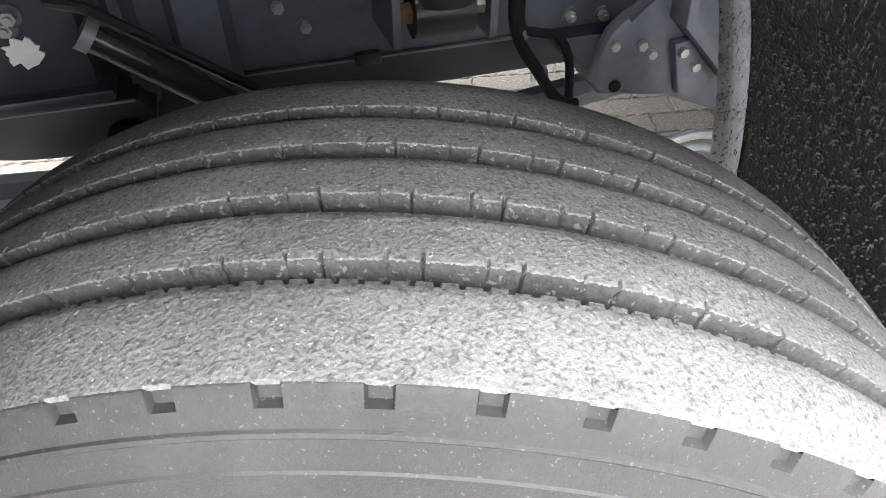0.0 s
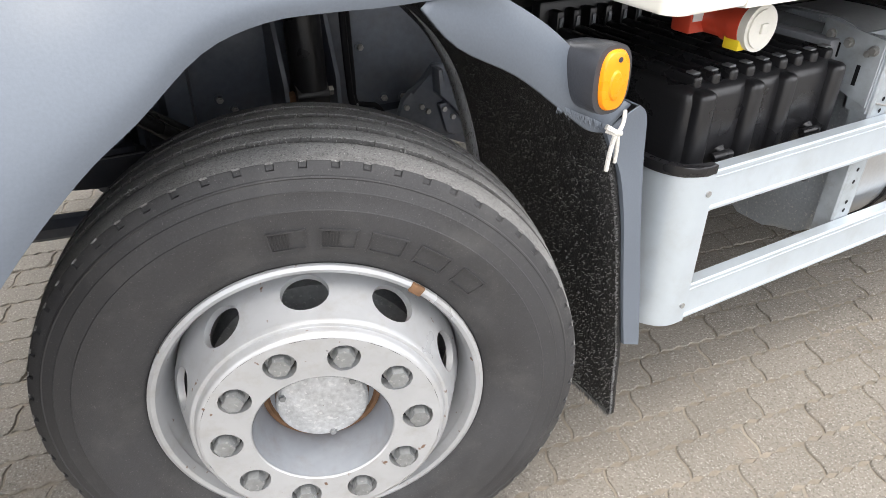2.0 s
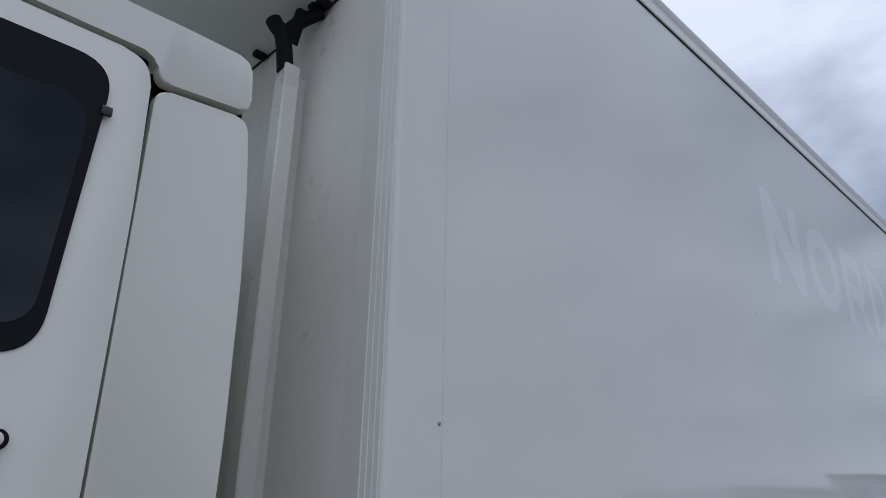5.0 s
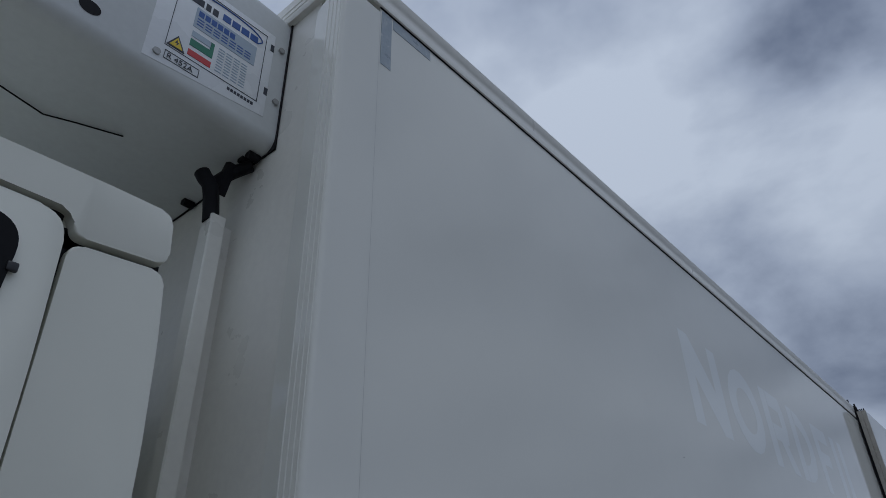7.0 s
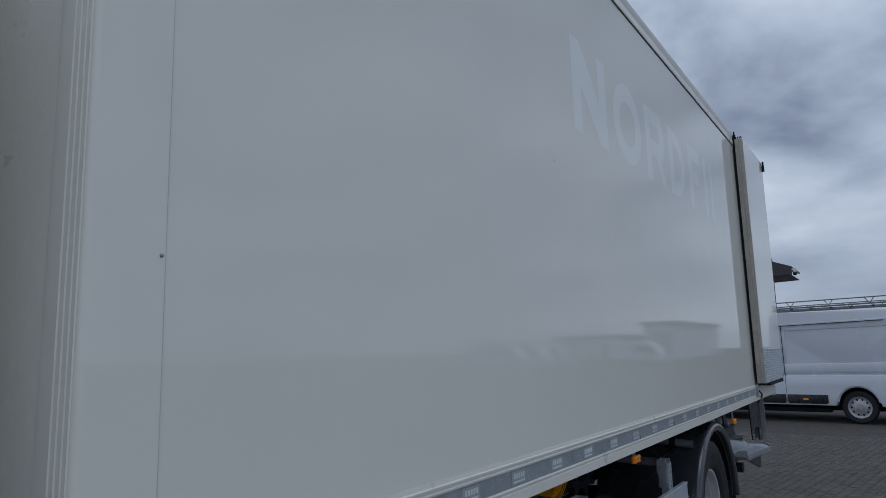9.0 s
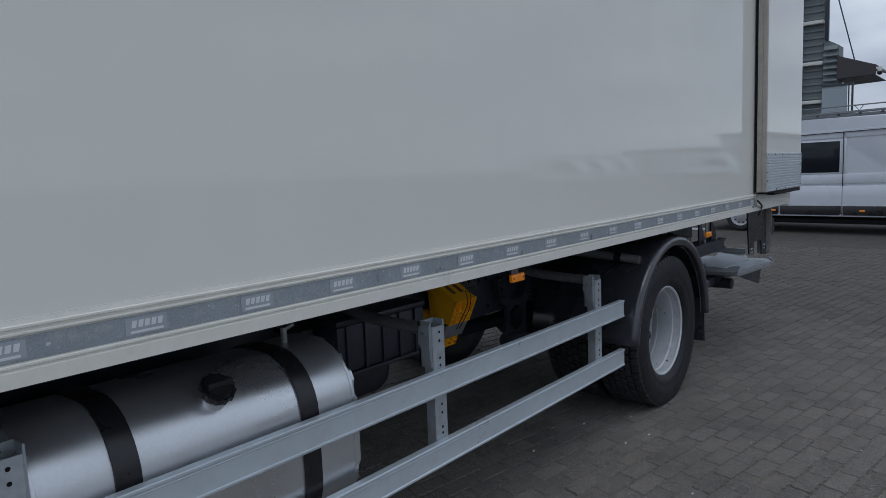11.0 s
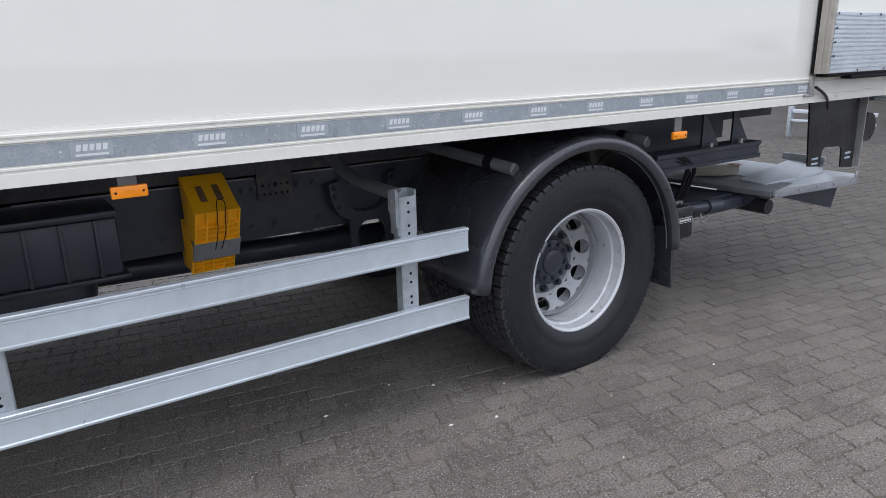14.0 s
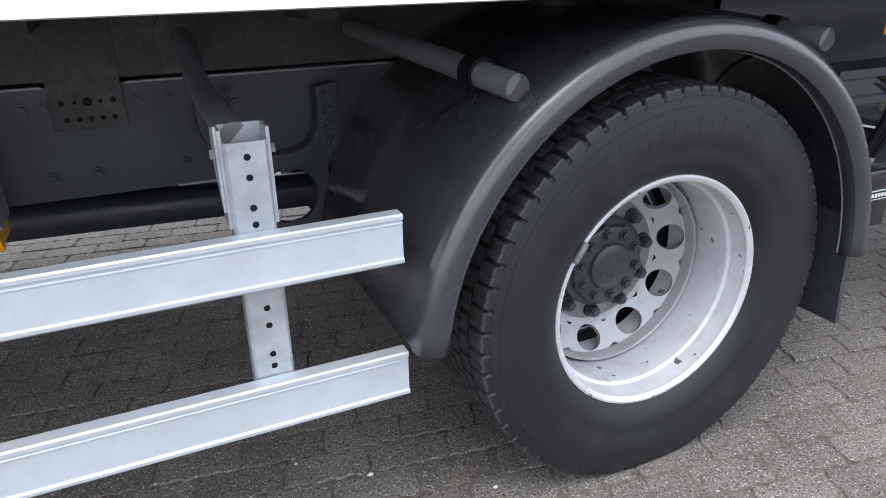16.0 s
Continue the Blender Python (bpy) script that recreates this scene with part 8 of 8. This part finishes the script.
    tube(bm, [(-1.02, 0.765, 0.925), (-0.985, 0.765, 0.915), (-0.79, 0.765, 0.765)], 0.007, 10)
    P("brake_pipe", bm, M_BLACK)
    # damper with bushed eye
    bm = bmesh.new()
    tube(bm, [(-0.585, 0.77, 0.875), (-0.585, 0.79, 1.2)], 0.042, 18)
    P("damper", bm, M_BLACK, "black shock absorber")
    bm = bmesh.new()
    tube(bm, [(-0.625, 0.77, 0.862), (-0.548, 0.77, 0.862)], 0.032, 18)
    P("damper_eye", bm, M_BLACK)
    bm = bmesh.new()
    tube(bm, [(-0.648, 0.77, 0.862), (-0.625, 0.77, 0.862)], 0.014, 6)
    P("damper_bolt", bm, M_RUST)
    bm = bmesh.new()
    tube(bm, [(-0.548, 0.77, 0.862), (-0.52, 0.77, 0.862)], 0.012, 6)
    P("damper_bolt", bm, M_STEEL)
    for x in (-0.655, -0.53):
        bm = bmesh.new()
        prism(bm, [(0.74, 0.83), (0.74, 0.9), (0.8, 1.05), (0.86, 1.05), (0.86, 0.82)], "x", x, x + 0.01)
        P("mount_cheek", bm)
    # lower flange line with a clip
    bm = bmesh.new()
    box(bm, -0.835, -0.42, 0.853, 0.862, 0.764, 0.7675)
    P("flange_edge", bm, M_ARM, "pale flange edge")
    bm = bmesh.new()
    box(bm, -0.685, -0.648, 0.846, 0.862, 0.758, 0.776, 0.003)
    P("edge_clip", bm, M_BLACK)
    # hoses
    for pts, r in (([(-0.49, 0.78, 1.1), (-0.486, 0.775, 0.9), (-0.479, 0.77, 0.815), (-0.44, 0.77, 0.751), (-0.407, 0.77, 0.705), (-0.372, 0.775, 0.688)], 0.0085),
                   ([(-0.475, 0.79, 1.1), (-0.471, 0.785, 0.9), (-0.472, 0.775, 0.825), (-0.45, 0.77, 0.813), (-0.418, 0.77, 0.803), (-0.396, 0.77, 0.765), (-0.384, 0.775, 0.695)], 0.0065)):
        bm = bmesh.new()
        tube(bm, smooth_path(pts, 6), r, 10)
        P("brake_hose", bm, M_SEAL, "black brake hose")
    for x, z in ((-0.474, 0.812), (-0.437, 0.748)):
        bm = bmesh.new()
        tube(bm, [(x, 0.775, z + 0.006), (x + 0.004, 0.775, z - 0.006)], 0.0105, 12)
        P("hose_clip", bm, M_ARM)
    # cast spring hanger: plate, slanting rib and raised pad with bolts
    bm = bmesh.new()
    prism(bm, [(-0.383, 0.751), (-0.378, 0.79), (-0.366, 0.822), (-0.345, 0.842), (-0.295, 0.862), (-0.28, 0.9), (-0.2, 0.9), (-0.165, 0.76), (-0.18, 0.735), (-0.202, 0.707), (-0.22, 0.703), (-0.3, 0.722), (-0.368, 0.731)], "y", 0.72, 0.745, bevel=0.009)
    hanger = P("spring_hanger", bm, M_LITWELL, "dusty cast spring hanger in lightened paint")
    bm = bmesh.new()
    prism(bm, [(-0.29, 0.9), (-0.278, 0.9), (-0.272, 0.842), (-0.172, 0.742), (-0.18, 0.733), (-0.284, 0.836)], "y", 0.68, 0.722, bevel=0.004)
    part("slanting_rib", bm, M_LITWELL, hanger)
    bm = bmesh.new()
    prism(bm, [(-0.276, 0.802), (-0.248, 0.806), (-0.2, 0.74), (-0.206, 0.714), (-0.222, 0.71), (-0.25, 0.722)], "y", 0.704, 0.722, bevel=0.005)
    part("raised_pad", bm, M_LITWELL, hanger)
    for x, z, y in ((-0.262, 0.79, 0.704), (-0.236, 0.765, 0.704), (-0.318, 0.8, 0.72), (-0.36, 0.805, 0.72), (-0.3, 0.785, 0.72)):
        bm = bmesh.new()
        tube(bm, [(x, y, z), (x, y - 0.008, z)], 0.007, 6)
        part("hanger_bolt", bm, M_STEEL, hanger)
    bm = bmesh.new()
    tube(bm, [(-0.347, 0.7195, 0.743), (-0.347, 0.717, 0.743)], 0.009, 12)
    part("drain_hole", bm, M_SEAL, hanger)
    bm = bmesh.new()
    box(bm, -0.37, -0.2, 0.745, 0.86, 0.735, 0.75)
    P("hanger_web", bm)
    bm = bmesh.new()
    prism(bm, [(-0.34, 0.73), (-0.3, 0.69), (-0.2, 0.665), (-0.12, 0.63), (-0.06, 0.6), (-0.06, 0.735)], "y", 0.79, 0.85, bevel=0.008)
    P("spring_shackle", bm, M_LITWELL, "dusty spring shackle block in lightened paint")
    for dz, r in ((0.0, 0.0085), (-0.026, 0.007)):
        bm = bmesh.new()
        tube(bm, smooth_path([(-0.22, 0.75, 0.598 + dz), (-0.18, 0.75, 0.607 + dz), (-0.14, 0.75, 0.606 + dz), (-0.1, 0.75, 0.59 + dz), (-0.07, 0.75, 0.56 + dz)], 5), r, 10)
        P("air_line", bm, M_GALV, "pale grey air line")
    # leaf spring
    bm = bmesh.new()
    tube(bm, smooth_path([(-1.6, 0.95, 0.62), (-0.776, 0.95, 0.55), (-0.1, 0.95, 0.62)], 6), 0.03, 8)
    P("leaf_spring", bm)
    # cab floor above
    bm = bmesh.new()
    box(bm, -1.9, -0.56, 0.25, 2.3, 1.26, 1.37, 0.01)
    P("cab_floor", bm, M_UNDER)
    bm = bmesh.new()
    box(bm, -1.5, -0.3, 0.87, 1.6, 0.9, 1.28, 0.02)
    P("engine_block", bm, M_UNDER)
    # liner in front of the tyre, added to block light from the front
    bm = bmesh.new()
    lin = smooth_path([(-0.95, 0, 1.25), (-1.18, 0, 1.2), (-1.36, 0, 1.06), (-1.46, 0, 0.86), (-1.5, 0, 0.62), (-1.52, 0, 0.36)], 5)
    ra = [bm.verts.new((p.x, 0.16, p.z)) for p in lin]
    rb = [bm.verts.new((p.x, 0.8, p.z)) for p in lin]
    for q in range(len(lin) - 1):
        bm.faces.new((ra[q], ra[q + 1], rb[q + 1], rb[q]))
    P("arch_liner", bm, M_SHADEBOX, "dark inner arch liner added to block light").modifiers.new("thick", "SOLIDIFY").thickness = 0.006
    # entry step, mostly out of view, added to shade the ground below the cab
    bm = bmesh.new()
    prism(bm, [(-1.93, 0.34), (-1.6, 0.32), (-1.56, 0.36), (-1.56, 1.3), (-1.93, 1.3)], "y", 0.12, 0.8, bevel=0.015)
    P("entry_step", bm, M_SHADEBOX, "dark cab entry step added for its shade")
    for k in range(6):
        bm = bmesh.new()
        x = -0.42 + 0.04 * k
        tube(bm, smooth_path([(x, 0.62, 1.17), (x + 0.02, 0.55, 1.14), (x + 0.06, 0.6, 1.1), (x + 0.1, 0.75, 1.08)], 4), 0.012, 8)
        P("cable", bm, M_SEAL)
    return w


wheel_well()

# ---- rear axle suspension, air filter and side parts seen behind the guard ----
def mid_parts():
    m = new("under_equipment")
    m.parent = TRUCK
    tagged(m, "dark tanks, filter and brackets under the box")
    bm = bmesh.new()
    tube(bm, [(1.944, 0.705, 0.888), (1.943, 0.705, 0.882), (1.932, 0.705, 0.725), (1.931, 0.705, 0.715)], 0.0455, 26)
    can = part("fuel_filter", bm, M_WHITEP, m, "off-white filter canister")
    bm = bmesh.new()
    tube(bm, [(1.945, 0.705, 0.93), (1.944, 0.705, 0.889)], 0.04, 18)
    box(bm, 1.9, 1.99, 0.7, 0.86, 0.905, 0.93, 0.006)
    part("filter_head", bm, M_BLACK, can)
    bm = bmesh.new()
    tube(bm, [(1.931, 0.705, 0.715), (1.93, 0.705, 0.69)], 0.018, 10)
    part("drain_plug", bm, M_WHITEP, can)
    bm = bmesh.new()
    tube(bm, smooth_path([(1.97, 0.7, 0.7), (1.975, 0.69, 0.675), (1.98, 0.69, 0.655)], 3), 0.009, 8)
    part("drain_hose", bm, M_SEAL, can)
    rng = random.Random(5)
    for row, z in enumerate((0.832, 0.812, 0.792)):
        for k in range(8):
            aa = radians(-165 + k * 20 + 6 * row)
            if rng.random() < 0.35:
                continue
            bm = bmesh.new()
            box(bm, 1.938 + 0.046 * math.cos(aa) - 0.005, 1.938 + 0.046 * math.cos(aa) + 0.005, 0.705 + 0.046 * math.sin(aa) - 0.0012, 0.705 + 0.046 * math.sin(aa) + 0.0012, z, z + 0.01)
            part("print_bar", bm, M_INK, can)
    # ribbed plastic box with a lid and a foot flange
    bm = bmesh.new()
    box(bm, 2.04, 2.6, 0.6, 0.85, 0.715, 0.925, 0.012)
    mb = part("module_box", bm, M_CHASSIS, m, "black ribbed plastic box")
    bm = bmesh.new()
    box(bm, 2.034, 2.606, 0.594, 0.85, 0.9255, 0.952, 0.008)
    part("box_lid", bm, M_CHASSIS, mb)
    bm = bmesh.new()
    box(bm, 2.02, 2.62, 0.588, 0.85, 0.698, 0.7145, 0.005)
    part("box_foot", bm, M_CHASSIS, mb)
    for x in (2.09, 2.2, 2.31, 2.42, 2.53):
        bm = bmesh.new()
        box(bm, x - 0.007, x + 0.007, 0.589, 0.5995, 0.716, 0.924, 0.003)
        part("box_rib", bm, M_CHASSIS, mb)
    # domed air tank
    bm = bmesh.new()
    for q in ([(1.9 + 0.0, 0.001), (1.905, 0.05), (1.925, 0.1), (1.955, 0.128), (1.99, 0.14), (2.44, 0.14), (2.475, 0.128), (2.505, 0.1), (2.525, 0.05), (2.53, 0.001)],):
        n = 28
        rings = [[bm.verts.new((x, 0.86 + r * math.cos(math.tau * k / n), 0.66 + r * math.sin(math.tau * k / n) - 0.03)) for k in range(n)] for x, r in q]
        for a, b in zip(rings, rings[1:]):
            for k in range(n):
                bm.faces.new((a[k], a[(k + 1) % n], b[(k + 1) % n], b[k]))
    bmesh.ops.recalc_face_normals(bm, faces=bm.faces)
    part("air_tank", bm, M_CHASSIS, m, "dark domed air tank")
    # spring hanger by the rear wheel: a bolted horseshoe over a plate with a round opening
    bm = bmesh.new()
    inner = smooth_path([(3.822, 0, 0.92), (3.818, 0, 0.82), (3.78, 0, 0.765), (3.7, 0, 0.752), (3.62, 0, 0.775), (3.575, 0, 0.84), (3.57, 0, 0.91)], 4)
    outer_ = smooth_path([(3.875, 0, 0.93), (3.885, 0, 0.8), (3.865, 0, 0.725), (3.7, 0, 0.715), (3.58, 0, 0.735), (3.525, 0, 0.82), (3.515, 0, 0.9)], 4)
    lo = [bm.verts.new((p.x, 0.8, p.z)) for p in inner]
    hi = [bm.verts.new((p.x, 0.8, p.z)) for p in outer_]
    for k in range(len(lo) - 1):
        bm.faces.new((lo[k], lo[k + 1], hi[k + 1], hi[k]))
    ret = bmesh.ops.extrude_face_region(bm, geom=list(bm.faces))
    for v in ret["geom"]:
        if isinstance(v, bmesh.types.BMVert):
            v.co.y = 0.858
    part("cast_hanger", bm, M_CHASSIS, m, "cast horseshoe spring hanger")
    bm = bmesh.new()
    n = 32
    rings = []
    for y in (0.815, 0.835):
        ro, ri = [], []
        for k in range(n):
            aa = math.tau * k / n
            cc, ss = math.cos(aa), math.sin(aa)
            q = 1 / max(abs(cc), abs(ss))
            ro.append(bm.verts.new((3.73 + 0.112 * cc * q, y, 0.63 + 0.1 * ss * q)))
            ri.append(bm.verts.new((3.73 + 0.078 * cc, y, 0.63 + 0.078 * ss)))
        rings.append((ro, ri))
    for k in range(n):
        l = (k + 1) % n
        bm.faces.new((rings[0][0][k], rings[0][0][l], rings[0][1][l], rings[0][1][k]))
        bm.faces.new((rings[1][0][k], rings[1][0][l], rings[1][1][l], rings[1][1][k]))
        bm.faces.new((rings[0][1][k], rings[0][1][l], rings[1][1][l], rings[1][1][k]))
        bm.faces.new((rings[0][0][k], rings[0][0][l], rings[1][0][l], rings[1][0][k]))
    part("hanger_plate", bm, M_CHASSIS, m, "dark plate with a round opening")
    for x, z in ((3.845, 0.9), (3.85, 0.86), (3.852, 0.82), (3.855, 0.775), (3.545, 0.88), (3.545, 0.84), (3.61, 0.93), (3.615, 0.895), (3.56, 0.79)):
        bm = bmesh.new()
        tube(bm, [(x, 0.802, z), (x, 0.79, z)], 0.015, 16)
        tube(bm, [(x, 0.79, z), (x, 0.778, z)], 0.01, 6)
        part("hanger_bolt", bm, M_CHASSIS, m)
    bm = bmesh.new()
    tube(bm, [(3.87, 0.83, 0.73), (3.87, 0.78, 0.73)], 0.02, 14)
    part("hanger_boss", bm, M_CHASSIS, m)
    bm = bmesh.new()
    tube(bm, [(3.6, 0.82, 0.5), (4.1, 0.82, 0.46)], 0.045, 14)
    part("link_arm", bm, M_CHASSIS, m)
    return m


mid_parts()


def litter():
    rng = random.Random(5)
    bm = bmesh.new()
    for k in range(30):
        x, y = rng.uniform(2.6, 7.5), rng.uniform(-1.3, 0.6)
        s = rng.choice((0.004, 0.006, 0.008, 0.012))
        n = 6
        ph = rng.uniform(0, 6)
        lo = [bm.verts.new((x + s * rng.uniform(0.6, 1.2) * math.cos(ph + i * math.tau / n), y + 0.6 * s * rng.uniform(0.6, 1.2) * math.sin(ph + i * math.tau / n), 0.0)) for i in range(n)]
        top = bm.verts.new((x, y, 0.006))
        for i in range(n):
            bm.faces.new((lo[i], lo[(i + 1) % n], top))
    thing("stone_chips", "small pale stone chips scattered on the paving", "stone chips", bm, M_WHITEP, kind="stuff")


litter()

# ---- paving ----
def paving():
    """Wavy-edged concrete blocks with slanted ends, about 220 by 110 mm, in stretcher bond."""
    L, Wd, g, h = 0.219, 0.1095, 0.0065, 0.0075
    nx, ny = 20, 6
    def outline():
        pts = []
        ax, ay, slant = 0.0046, 0.0055, 0.013
        for i in range(nx):
            t = i / nx
            pts.append((-L / 2 + g / 2 - slant + (L - g) * t, -Wd / 2 + h / 2 + ax * math.sin(t * math.tau * 4)))
        for i in range(ny):
            t = i / ny
            pts.append((L / 2 - g / 2 + slant * (2 * t - 1) + ay * math.sin(t * math.tau), -Wd / 2 + h / 2 + (Wd - h) * t))
        for i in range(nx):
            t = 1 - i / nx
            pts.append((-L / 2 + g / 2 + slant + (L - g) * t, Wd / 2 - h / 2 + ax * math.sin(t * math.tau * 4)))
        for i in range(ny):
            t = 1 - i / ny
            pts.append((-L / 2 + g / 2 + slant * (2 * t - 1) + ay * math.sin(t * math.tau), -Wd / 2 + h / 2 + (Wd - h) * t))
        return pts
    out = outline()
    n = len(out)
    def piece(verts, faces, cx, cy, dz, tx, ty, ca, sa):
        base = len(verts)
        for inset, z in ((0.0, -0.02), (0.0, -0.004), (0.05, 0.0)):
            for x, y in out:
                px, py = x * (1 - inset * 0.6), y * (1 - inset)
                wx, wy = cx + px * ca - py * sa, cy + px * sa + py * ca
                verts.append((wx, wy, z + dz + tx * px + ty * py))
        for r in range(2):
            for i in range(n):
                j = (i + 1) % n
                faces.append((base + r * n + i, base + r * n + j, base + (r + 1) * n + j, base + (r + 1) * n + i))
        faces.append(tuple(base + 2 * n + i for i in range(n)))
    rng = random.Random(11)
    tilt = radians(PAVE_TILT)
    ca, sa = math.cos(tilt), math.sin(tilt)
    verts, faces = [], []
    singles = []
    ox, oy = 5.068, 0.118
    for r in range(-40, 50):
        for k in range(-38, 48):
            lx, ly = k * L + (L / 2 if r % 2 else 0), r * Wd
            wx, wy = ox + lx * ca - ly * sa, oy + lx * sa + ly * ca
            if not (-1.6 < wx < 13.5 and -2.6 < wy < 4.2):
                continue
            dz, tx, ty = rng.uniform(-0.0025, 0.0015), rng.uniform(-0.012, 0.012), rng.uniform(-0.015, 0.015)
            if 3.2 < wx < 5.3 and -0.75 < wy < 0.75 and len(singles) < 300:
                singles.append((wx, wy, dz))
                continue
            piece(verts, faces, wx, wy, dz, tx, ty, ca, sa)
    me = bpy.data.meshes.new("paving_blocks")
    me.from_pydata(verts, [], faces)
    me.materials.append(M_PAVER)
    ob = new("paving_blocks", me)
    ob.parent = GROUND
    tagged(ob, "grey-brown interlocking concrete paving blocks", kind="stuff")
    v1, f1 = [], []
    piece(v1, f1, 0, 0, 0, 0, 0, ca, sa)
    me1 = bpy.data.meshes.new("paving_block")
    me1.from_pydata(v1, [], f1)
    me1.materials.append(M_PAVER)
    for wx, wy, dz in singles:
        b = new("paving_block", me1)
        b.parent = GROUND
        b.location = (wx, wy, dz)


paving()
